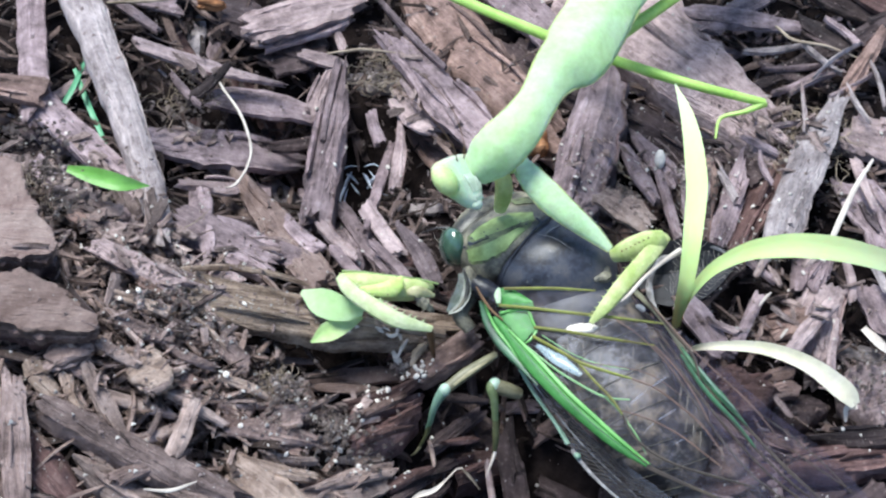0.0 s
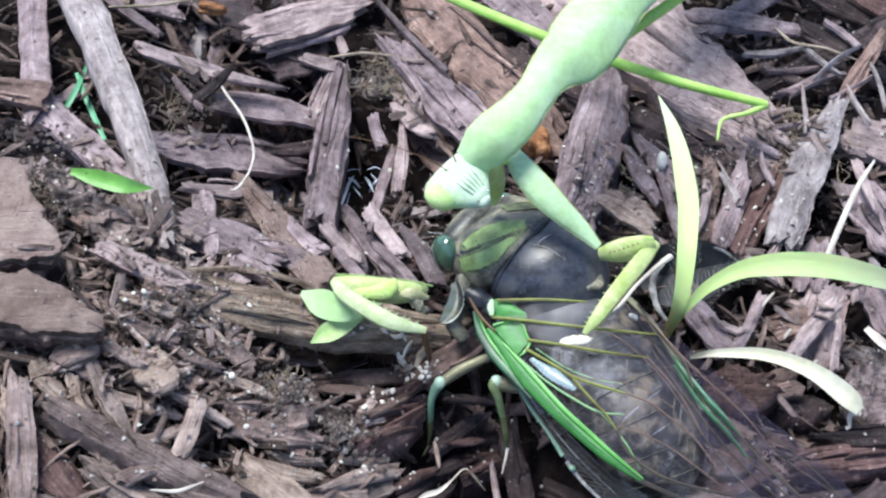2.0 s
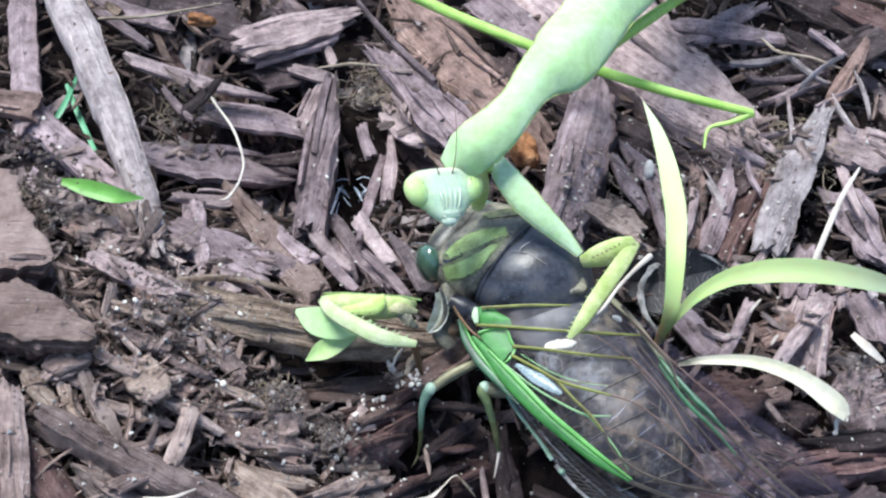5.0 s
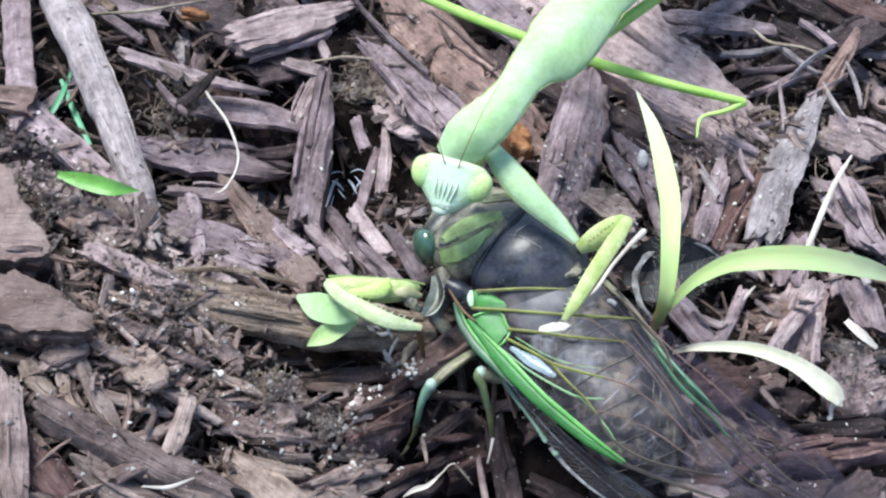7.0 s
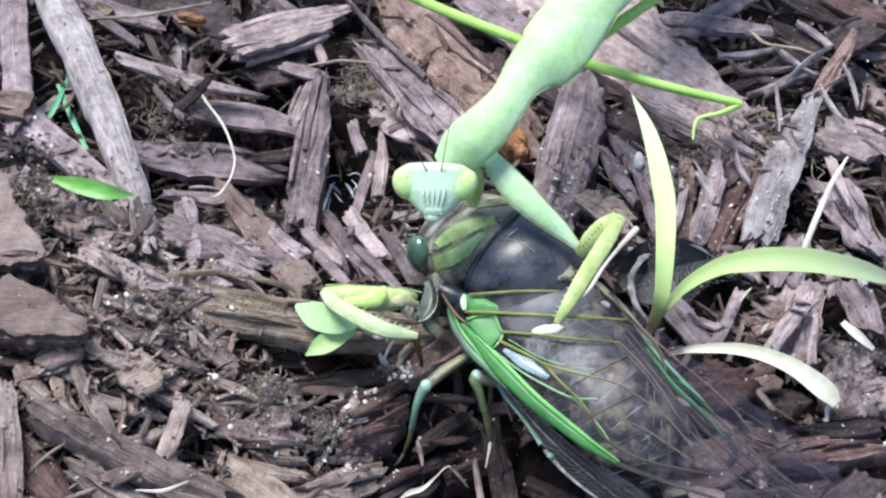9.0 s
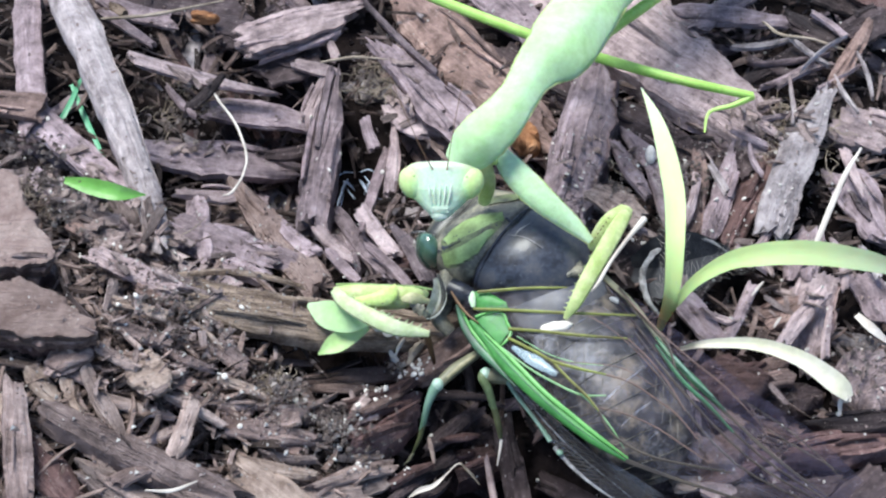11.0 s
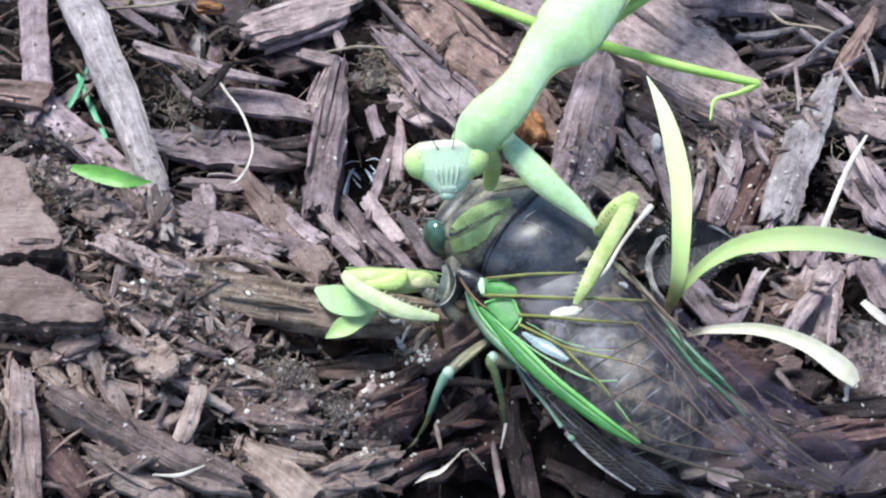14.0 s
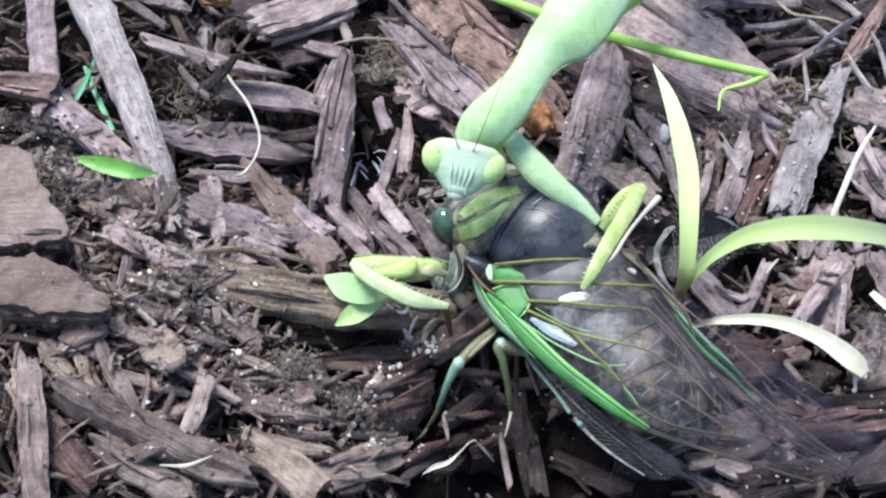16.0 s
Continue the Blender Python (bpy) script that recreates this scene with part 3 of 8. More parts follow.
def plate(corners, thick, tone):
    ob = part("bark_flake", sheet(corners, thick * 0.4, RNG), WOOD[tone])
    part("bark_layer", sheet(corners, thick * 0.5, RNG, 0.98, thick * 0.42), WOOD["brown"], ob, "split lower layer of the bark")
    part("bark_layer", sheet(corners, thick * 0.5, RNG, 0.9, thick * 0.95), WOOD["red"], ob, "dark lowest layer of the bark")
    return tagged(ob, WOOD_LABEL[tone], "wood chip", "mulch chips")


def flake(at, rx, ry, thick, turn, lean, rng):
    """A flat broken flake of bark with a jagged outline and crumbled edges."""
    n, rings = 72, (0.0, 0.3, 0.52, 0.7, 0.84, 0.94, 1.0)
    seed = rng.uniform(0, 400)
    verts, faces, uvs = [], [], []
    spots = sorted(rng.uniform(0, 2 * math.pi) for _ in range(11))
    reach = [rng.uniform(0.78, 1.18) for _ in spots]
    spin = Matrix.Rotation(radians(turn), 3, "Z") @ Matrix.Rotation(radians(lean), 3, "X")
    edges = []
    for k in range(n):
        a = 2 * math.pi * k / n
        e = float(np.interp(a, [spots[-1] - 2 * math.pi, *spots, spots[0] + 2 * math.pi], [reach[-1], *reach, reach[0]]))
        edges.append(e + 0.05 * noise.noise((math.cos(a) * 5, math.sin(a) * 5, seed + 3)) + rng.uniform(-0.035, 0.035))
    for lay in (0, 1):
        for q in rings:
            for k in range(n):
                a = 2 * math.pi * k / n
                x, y = math.cos(a) * rx * edges[k] * q, math.sin(a) * ry * edges[k] * q
                z = thick * (0.5 - 0.3 * q ** 12) + 0.3 * thick * noise.noise((x * 0.3, y * 0.5, seed + 7)) + 0.16 * thick * noise.noise((x * 0.9, y * 1.6, seed + 9)) + 0.1 * thick * noise.noise((x * 2.6, y * 3, seed + 11))
                if lay:
                    z = -thick * 0.5 * (1 - q ** 8) - 0.15 * thick
                verts.append(Vector(at) + spin @ Vector((x, y, z - thick * 0.5)))
                uvs.append((x + seed, y + seed + lay * 9))
    m = len(rings)
    for lay in (0, 1):
        for i in range(m - 1):
            for k in range(n):
                f = (((lay * m + i) * n + k), ((lay * m + i + 1) * n + k), ((lay * m + i + 1) * n + (k + 1) % n), ((lay * m + i) * n + (k + 1) % n))
                faces.append(f if not lay else f[::-1])
    for k in range(n):
        faces.append(((m - 1) * n + k, (2 * m - 1) * n + k, (2 * m - 1) * n + (k + 1) % n, (m - 1) * n + (k + 1) % n))
    return verts, faces, uvs


def slab(at, rx, ry, thick, turn, tone, lean=0.0):
    ob = part("bark_flake" if tone in ("brown", "mauve", "taupe", "red") else "wood_chip", flake(at, rx, ry, thick, turn, lean, RNG), WOOD[tone])
    part("split_layer", flake(Vector(at) - Vector((0, 0, 0.55 * thick)), rx * 0.95, ry * 0.95, thick * 0.5, turn + 14, lean, RNG), WOOD[tone], ob)
    for _ in range(2):
        a = Vector(at) + Vector((RNG.uniform(-0.6, 0.2) * rx, RNG.uniform(-0.5, 0.5) * ry, -0.1 * thick))
        part("torn_strand", splinter(a, a + Vector((RNG.uniform(0.4, 0.8) * rx, RNG.uniform(-0.3, 0.3) * ry, 0)), 0.25 * ry, 0.15 * ry, RNG, 9, 4, 0.6), WOOD[tone], ob)
    return tagged(ob, WOOD_LABEL[tone], "wood chip", "mulch chips")


# upper reach of the bed
chip((-45.9, 44.4, 5.0), (-40.9, 18.8, 5.3), 2.9, 1.1, "mauve")
chip((-42.0, 41.4, 7.3), (-26.0, 2.4, 5.8), 3.5, 3.5, "grey", (1, 0.55))
chip((-41.6, 21.1, 4.7), (-24.8, 2.8, 4.0), 3.2, 1.2, "mauve", (0.95, 0.5))
chip((-47.1, 21.3, 6.6), (-40.5, 20.7, 6.1), 3.7, 1.0, "brown")
chip((-36.3, 37.5, 4.0), (-31.0, 33.8, 2.6), 1.2, 0.7, "mauve")
chip((-32.3, 30.1, 4.0), (-17.6, 29.3, -0.7), 2.0, 0.7, "pale", (0.85, 0.15))
chip((-24.8, 39.8, 0.3), (-15.5, 36.2, -1.0), 4.8, 1.2, "dark")
chip((-21.0, 36.0, 1.4), (-9.6, 40.5, 1.3), 5.0, 1.1, "pale")
chip((-19.1, 34.9, -0.1), (-11.1, 38.8, 0.2), 3.2, 0.8, "mauve")
chip((-24.4, 28.6, -2.1), (-14.8, 29.0, -4.6), 4.0, 1.0, "mauve")
chip((-30.8, 21.4, -1.3), (-16.1, 25.2, -8.2), 5.3, 1.4, "mauve")
chip((-11.0, 32.1, -0.5), (-12.5, 9.8, 0.5), 4.2, 3.0, "mauve", (0.2, 0.75))
chip((-4.7, 33.9, 1.1), (4.5, 19.3, 1.6), 4.5, 1.5, "mauve", (0.6, 0.95))
chip((-5.3, 29.0, -2.1), (-0.9, 23.3, -1.2), 2.6, 0.8, "pale")
chip((-12.3, 32.4, -0.8), (-14.4, 28.2, -3.9), 2.1, 0.7, "pale")
chip((-4.7, 26.6, -3.2), (-5.0, 16.8, -3.2), 1.3, 0.7, "pale")
chip((-8.6, 42.6, 1.8), (-0.0, 29.8, 1.8), 0.8, 0.7, "mauve")
chip((-4.3, 49.1, -0.2), (11.0, 23.4, 0.8), 7.4, 4.0, "brown")
chip((14.6, 48.0, 2.0), (33.6, 22.6, 1.9), 12.6, 5.0, "pale", (1, 0.4))
chip((7.8, 36.9, -0.2), (27.9, 19.1, -0.5), 6.3, 4.0, "dark")
chip((17.2, 28.1, 3.9), (11.7, 8.2, 2.2), 5.8, 4.0, "mauve", (0.75, 0.9))
chip((41.1, 25.6, 2.0), (33.3, 7.7, 0.6), 3.6, 1.4, "grey")
chip((35.1, 20.0, 0.4), (28.8, 6.9, -0.9), 3.4, 1.3, "red")
chip((30.5, 17.6, 0.7), (27.3, 8.1, -0.3), 2.7, 1.1, "mauve")
chip((27.3, 17.4, 0.6), (25.7, 8.4, -0.4), 1.9, 0.8, "brown")
chip((42.5, 23.2, 0.4), (48.6, 20.5, 0.1), 6.3, 1.6, "pale")
chip((47.6, 36.6, 1.8), (42.2, 27.2, 2.0), 1.9, 0.7, "brown")
chip((26.1, 39.3, 1.7), (39.3, 38.3, 0.8), 3.0, 1.0, "mauve")
chip((32.9, 28.2, 1.2), (43.3, 36.5, 0.5), 1.9, 0.7, "dark")
chip((28.3, 36.7, 1.6), (36.2, 44.0, 0.7), 2.6, 0.8, "mauve")
chip((40.5, 46.3, 0.4), (52.1, 39.4, 0.1), 5.5, 1.2, "dark")
chip((46.2, 43.5, 1.7), (51.9, 39.6, 1.6), 4.3, 0.9, "red")
chip((-34.9, 43.7, 2.2), (-22.9, 43.0, 0.1), 4.3, 0.9, "dark")
chip((4.8, 45.7, 0.7), (11.5, 35.6, 1.6), 4.6, 1.3, "mauve")
chip((-16.6, 45.8, 1.0), (-8.8, 46.9, 0.8), 5.4, 1.1, "brown")
chip((-37.6, 41.4, 3.3), (-30.0, 39.1, 1.8), 2.3, 0.7, "mauve")
chip((-19.2, 33.5, -1.8), (-13.6, 35.8, -1.4), 4.0, 0.9, "dark")
chip((-16.3, 38.9, -0.8), (-13.5, 31.2, -3.1), 2.2, 0.8, "dark")
chip((21.9, 15.9, 0.9), (23.3, 8.1, 0.0), 1.3, 0.7, "mauve")
chip((37.4, 27.2, 2.9), (37.1, 21.0, 2.6), 0.5, 0.7, "pale")
chip((36.3, 27.0, 1.6), (42.4, 30.8, 1.2), 0.8, 0.7, "pale")
chip((32.1, 15.9, -0.1), (30.7, 18.8, 0.3), 2.3, 0.8, "dark")
chip((42.2, 16.6, -1.0), (44.9, 8.1, -2.1), 3.9, 1.3, "mauve")
chip((37.7, 9.1, -1.4), (35.9, 4.0, -2.4), 4.1, 1.7, "mauve")
chip((-5.5, 24.6, -4.8), (-7.5, 7.8, 0.4), 1.2, 0.7, "mauve")
chip((-7.8, 12.0, -0.7), (-4.1, 5.0, 0.4), 1.6, 0.7, "pale")
chip((-4.2, 8.6, -0.1), (-0.8, 2.4, -0.7), 1.8, 0.7, "mauve")
chip((-11.8, 8.5, 0.5), (-8.2, 4.1, 0.8), 1.3, 0.7, "pale")
chip((-10.3, 4.9, 0.8), (-7.5, 1.5, 0.5), 1.2, 0.7, "mauve")
chip((-15.3, 8.7, 0.5), (-12.0, 4.8, 0.9), 1.5, 0.7, "mauve")
chip((-6.5, 5.7, 0.7), (-2.6, 1.2, -0.1), 1.1, 0.7, "mauve")
chip((38.5, 34.2, 2.3), (42.1, 29.8, 2.1), 0.6, 0.7, "grey")
chip((38.8, 28.4, 2.5), (44.6, 34.2, 2.1), 0.4, 0.7, "grey")
chip((42.4, 28.1, 2.0), (44.1, 22.8, 1.8), 0.4, 0.7, "grey")
chip((40.3, 26.1, 2.1), (45.3, 29.8, 1.9), 0.3, 0.7, "pale")
chip((37.2, 25.4, 2.9), (36.7, 20.1, 2.7), 0.3, 0.7, "grey")
chip((45.4, 31.6, 2.1), (45.9, 24.7, 2.0), 0.3, 0.7, "grey")
chip((33.5, 21.7, 2.0), (38.1, 23.2, 1.7), 0.5, 0.7, "pale")
chip((30.7, 20.4, 1.7), (34.0, 18.6, 1.3), 0.6, 0.7, "mauve")
chip((41.6, 38.3, 2.1), (44.7, 34.6, 1.9), 0.6, 0.7, "mauve")
chip((26.4, 14.8, 1.1), (24.6, 8.4, 0.5), 0.9, 0.7, "pale")
chip((28.0, 16.0, 1.2), (29.3, 12.8, 0.7), 0.8, 0.7, "grey")
chip((32.2, 18.4, 1.6), (33.1, 14.7, 1.1), 0.6, 0.7, "mauve")
chip((42.2, 18.3, 0.6), (43.2, 13.1, 0.1), 1.0, 0.7, "pale")
chip((39.4, 6.8, -0.5), (39.9, 1.9, -1.8), 0.8, 0.7, "pale")
chip((29.8, 6.0, -0.4), (32.4, 3.7, -1.1), 0.8, 0.7, "mauve")
chip((25.6, -1.6, -0.8), (28.3, -2.6, -1.3), 0.6, 0.7, "pale")
chip((42.2, 6.3, -0.9), (43.4, 3.2, -1.6), 0.7, 0.7, "grey")
# left flank
chip((15.5, 8.9, 4.9), (19.7, 5.5, 4.6), 3.0, 0.9, "fawn", (0.6, 0.8))
chip((17.2, 8.7, 3.4), (20.0, 5.4, 2.9), 1.0, 0.7, "mauve")
slab((9.3, 20.6, 1.6), 1.3, 1.9, 2.6, 20, "orange")
slab((-25.7, 38.7, 2.4), 1.6, 0.6, 1.2, -10, "orange")
plate([(-42.5, -7.8, 13.0), (-38.0, -7.4, 13.0), (-35.2, -6.9, 13.0), (-34.0, -6.5, 13.0), (-33.7, -5.1, 13.0), (-35.0, -2.8, 13.0), (-36.4, -0.5, 13.0), (-37.5, 1.5, 13.0), (-38.4, 3.9, 13.0), (-40.1, 5.2, 13.0), (-45.0, 4.9, 13.0)], 2.2, "clay")
plate([(-38.8, -14.2, 13.2), (-36.6, -14.5, 13.2), (-33.8, -15.3, 13.2), (-30.4, -15.3, 13.2), (-28.8, -14.8, 13.2), (-28.9, -13.4, 13.2), (-30.2, -12.6, 13.2), (-32.1, -10.4, 13.2), (-34.7, -9.1, 13.2), (-36.8, -8.7, 13.2), (-39.7, -9.0, 13.2)], 2.4, "umber")
slab((28.1, -7.8, -2.9), 3.9, 2.6, 3.5, 0, "red")
slab((41.2, -7.2, -3.9), 3.6, 3.7, 4.0, 20, "pale")
slab((26.2, -15.8, -3.3), 2.3, 1.7, 2.0, 10, "brown")
slab((-3.5, 6.0, -1.1), 1.5, 1.9, 2.0, 0, "red")
slab((-9.6, -16.0, -2.3), 3.8, 2.4, 2.5, 10, "dark")
slab((-7.4, -2.2, 0.1), 3.8, 1.6, 1.5, -8, "tan")
slab((-37.4, -6.0, 11.1), 3.2, 2.2, 2.0, 10, "dark")
slab((23.1, 4.6, -1.9), 1.1, 1.4, 1.0, 0, "dark")
slab((-19.2, 36.3, 0.7), 3.2, 1.6, 1.5, 10, "pale")
chip((-33.4, -6.4, 10.7), (-29.9, -11.4, 10.9), 0.5, 0.7, "dark")
chip((-30.8, -2.8, 9.8), (-23.5, -6.3, 8.7), 2.2, 0.8, "pale")
chip((-27.3, -4.5, 9.2), (-19.3, -5.6, 6.4), 1.4, 0.7, "pale")
chip((-28.2, -9.3, 10.9), (-23.6, -10.0, 9.5), 1.0, 0.7, "tan")
chip((-26.0, 13.1, 1.0), (-20.1, 14.9, -1.6), 2.4, 0.7, "pale")
chip((-24.2, 12.1, 0.8), (-21.8, 1.5, 3.5), 2.1, 0.9, "mauve")
chip((-20.5, 16.8, -1.8), (-11.2, 0.1, 1.7), 3.5, 1.4, "umber")
chip((-25.4, 6.5, 3.0), (-16.1, 1.9, 1.9), 4.4, 1.4, "mauve")
chip((-16.9, 4.8, 1.1), (-11.9, 2.1, 0.6), 2.3, 0.8, "mauve")
chip((-22.8, -5.3, 7.6), (0.7, -3.1, -0.6), 5.0, 2.6, "log", (0.95, 0.8))
chip((-14.4, 21.4, -9.2), (-7.6, 3.4, -0.5), 2.2, 0.9, "mauve")
chip((-10.3, 13.6, -2.7), (-4.7, 2.6, -0.4), 2.1, 0.8, "mauve")
chip((-30.8, 6.5, 4.3), (-25.7, 2.4, 3.8), 2.1, 0.8, "mauve")
chip((-36.5, 8.6, 6.1), (-31.6, 3.9, 5.5), 2.2, 0.9, "mauve")
chip((-39.3, 9.8, 7.3), (-34.7, 4.8, 7.0), 1.9, 0.8, "mauve")
chip((-34.1, 3.6, 6.7), (-29.0, 0.7, 5.8), 2.0, 0.7, "brown")
# front of the bed
slab((-24.6, -16.0, 9.1), 1.8, 2.4, 1.0, 30, "tan")
slab((-31.5, -15.4, 10.7), 2.2, 1.4, 1.2, 15, "taupe")
slab((-13.8, -16.5, 3.0), 2.2, 1.4, 1.0, 20, "taupe")
# dark slabs low in the hollows carry the shade in their colour
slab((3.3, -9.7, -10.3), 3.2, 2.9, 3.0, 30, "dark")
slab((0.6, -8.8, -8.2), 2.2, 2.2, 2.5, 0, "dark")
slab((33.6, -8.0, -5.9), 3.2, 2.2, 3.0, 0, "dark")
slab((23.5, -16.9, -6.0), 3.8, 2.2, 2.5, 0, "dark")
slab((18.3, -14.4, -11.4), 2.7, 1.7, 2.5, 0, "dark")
chip((-30.4, -14.8, 10.2), (-26.0, -21.5, 6.9), 1.8, 0.9, "fawn")
chip((-32.3, -19.6, 9.5), (-17.7, -24.7, 3.9), 2.9, 3.0, "taupe")
chip((-20.8, -17.7, 7.5), (-22.2, -22.7, 6.3), 1.4, 0.7, "fawn")
chip((-35.3, -18.5, 10.8), (-33.8, -29.4, 6.0), 2.1, 1.1, "taupe")
chip((-34.4, -21.6, 7.0), (-30.1, -26.2, 4.5), 3.2, 1.5, "red")
chip((-29.7, -23.6, 6.1), (-22.6, -26.7, 3.4), 3.5, 1.5, "fawn")
chip((-18.5, -17.6, 4.9), (-12.3, -18.9, 1.5), 1.7, 0.7, "brown")
chip((-17.0, -22.2, 3.9), (-11.4, -25.6, 1.5), 3.4, 1.5, "tan")
chip((-20.9, -16.5, 6.3), (-14.4, -15.0, 3.0), 0.6, 0.7, "fawn")
chip((-28.8, -10.7, 10.7), (-25.4, -13.8, 9.7), 0.5, 0.7, "fawn")
chip((-17.1, -11.3, 3.7), (-21.8, -7.5, 5.5), 1.2, 0.7, "brown")
chip((-26.6, -15.3, 8.1), (-21.9, -16.3, 6.1), 1.0, 0.7, "taupe")
chip((-29.2, -17.8, 8.3), (-23.1, -18.3, 6.4), 1.2, 0.7, "fawn")
chip((-31.7, -15.8, 9.6), (-28.3, -17.0, 8.8), 1.2, 0.7, "taupe")
chip((-34.6, -15.8, 9.7), (-31.9, -18.7, 8.7), 1.8, 0.9, "tan")
chip((-37.0, -19.2, 9.4), (-35.2, -22.8, 7.9), 1.5, 0.8, "tan")
chip((-14.4, -24.6, 1.7), (-6.9, -21.4, -1.4), 2.4, 0.9, "fawn")
chip((-25.6, -21.5, 6.7), (-21.6, -19.4, 6.2), 1.2, 0.7, "fawn")
chip((-31.5, -16.9, 9.5), (-29.4, -20.5, 7.8), 1.1, 0.7, "tan")
chip((-19.9, -10.7, 6.2), (-17.0, -12.1, 4.6), 1.6, 0.7, "taupe")
chip((-12.7, -8.1, -2.4), (-2.7, -6.5, -3.6), 1.9, 0.9, "umber", (0.5, 0.7))
chip((-11.7, -9.7, -1.6), (-5.8, -9.3, -2.6), 1.3, 0.6, "umber", (0.4, 0.5))
chip((-2.1, -8.9, -1.0), (3.3, -4.4, -0.2), 2.8, 1.8, "brown", (0.6, 0.9))
chip((-16.5, -8.1, 0.4), (-11.8, -6.9, -1.6), 0.8, 0.5, "umber", (0.4, 0.5))
chip((-8.1, -15.4, 0.3), (-2.2, -10.0, -2.6), 4.4, 5.0, "red")
chip((-12.4, -21.4, 0.6), (-4.1, -16.7, -4.6), 1.5, 0.7, "brown")
chip((-10.8, -23.9, 0.6), (-4.5, -18.5, -3.3), 2.2, 0.9, "fawn")
# the dark tone paints the deep shade below the cicada
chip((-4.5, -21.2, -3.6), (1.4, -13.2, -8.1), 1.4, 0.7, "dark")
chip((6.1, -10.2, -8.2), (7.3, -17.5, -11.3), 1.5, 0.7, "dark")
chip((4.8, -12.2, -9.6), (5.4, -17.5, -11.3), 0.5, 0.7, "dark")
chip((1.4, -13.4, -8.4), (5.1, -12.1, -8.8), 3.6, 4.0, "red")
chip((32.4, -16.5, -2.7), (42.6, -14.7, -3.3), 3.2, 3.0, "red")
chip((38.0, 4.7, -2.4), (34.9, -3.9, -4.1), 5.5, 2.4, "pale")
chip((23.1, 1.2, -1.0), (26.8, -4.5, -2.4), 2.7, 0.9, "mauve")
chip((27.5, -4.5, -1.9), (30.8, 1.8, -1.3), 1.1, 0.7, "mauve")
chip((38.2, -0.4, -2.2), (37.0, -5.7, -3.1), 0.8, 0.7, "pale")
chip((42.2, 4.4, -3.0), (43.7, -0.5, -4.1), 3.1, 1.1, "mauve")
chip((31.4, -1.2, -3.0), (35.6, 1.0, -3.2), 3.3, 1.1, "brown")
chip((26.5, -21.0, -4.9), (35.8, -19.7, -4.7), 3.5, 1.3, "dark")
chip((35.2, -21.9, -3.2), (40.5, -18.0, -4.2), 3.0, 1.3, "dark")
chip((-4.2, -4.6, -3.4), (-1.0, -0.7, -3.0), 2.1, 0.8, "red")
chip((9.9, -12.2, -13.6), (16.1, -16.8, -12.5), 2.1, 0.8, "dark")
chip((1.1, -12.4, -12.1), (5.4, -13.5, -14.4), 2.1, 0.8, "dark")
chip((16.9, 4.5, -1.7), (23.9, 7.3, -1.6), 5.4, 1.7, "dark")
chip((-7.2, -10.3, -2.0), (-12.0, -15.5, 0.6), 1.0, 0.7, "dark")

chip((-16.8, -21.3, 3.7), (-10.7, -21.3, 1.1), 1.4, 0.7, "tan")
chip((-22.7, -24.7, 4.6), (-17.1, -25.3, 2.9), 1.8, 0.8, "fawn")
chip((-10.6, -22.5, 1.1), (-4.0, -17.5, -3.2), 1.6, 0.7, "fawn")
chip((-26.7, -25.0, 6.0), (-21.3, -22.5, 5.6), 1.4, 0.7, "taupe")
chip((-8.9, -18.5, -0.3), (-5.0, -16.7, -3.0), 0.7, 0.7, "tan")
chip((-15.0, -20.1, 2.9), (-10.8, -19.4, 0.9), 0.9, 0.7, "fawn")
chip((-27.5, -11.5, 10.4), (-23.4, -12.3, 9.0), 1.5, 0.7, "taupe")
chip((-26.6, -6.4, 9.1), (-22.6, -7.4, 7.8), 1.3, 0.7, "brown")
chip((-28.8, -14.3, 10.8), (-25.4, -15.9, 9.6), 0.9, 0.7, "fawn")
chip((-23.9, -12.8, 8.8), (-19.6, -13.7, 6.7), 1.1, 0.7, "taupe")
chip((-23.5, -1.2, 5.4), (-18.8, -2.2, 4.1), 1.7, 0.7, "pale")
chip((-18.9, -14.4, 6.0), (-15.3, -14.8, 4.0), 1.1, 0.7, "tan")
chip((-23.0, -17.5, 7.7), (-18.4, -18.7, 5.2), 0.8, 0.7, "fawn")
chip((-33.2, -13.9, 11.1), (-30.1, -15.6, 10.5), 0.8, 0.7, "tan")
chip((12.5, -6.0, -3.7), (18.2, -10.0, -3.8), 2.2, 0.8, "brown")
chip((17.4, -4.7, -1.9), (21.9, -8.5, -2.4), 2.0, 0.7, "mauve")
chip((18.2, -9.7, -4.2), (22.8, -14.2, -3.9), 2.6, 0.9, "brown")
chip((13.5, -9.4, -6.5), (18.0, -13.5, -6.3), 1.9, 0.7, "brown")
chip((19.8, -7.7, -2.5), (23.9, -11.1, -2.7), 1.6, 0.7, "pale")
chip((12.1, -3.5, -2.4), (16.3, -5.6, -2.5), 1.4, 0.7, "mauve")
chip((21.1, -13.2, -4.8), (24.9, -16.4, -4.0), 1.9, 0.7, "mauve")
chip((24.5, -9.7, -3.4), (28.4, -12.8, -3.7), 1.3, 0.7, "brown")
chip((38.9, 39.6, 1.0), (43.7, 34.7, 0.6), 3.4, 1.0, "dark")
chip((34.0, 32.1, 1.4), (40.4, 29.4, 1.0), 1.4, 0.7, "dark")
chip((44.8, 35.0, 1.6), (50.2, 38.9, 1.4), 4.2, 1.2, "dark")
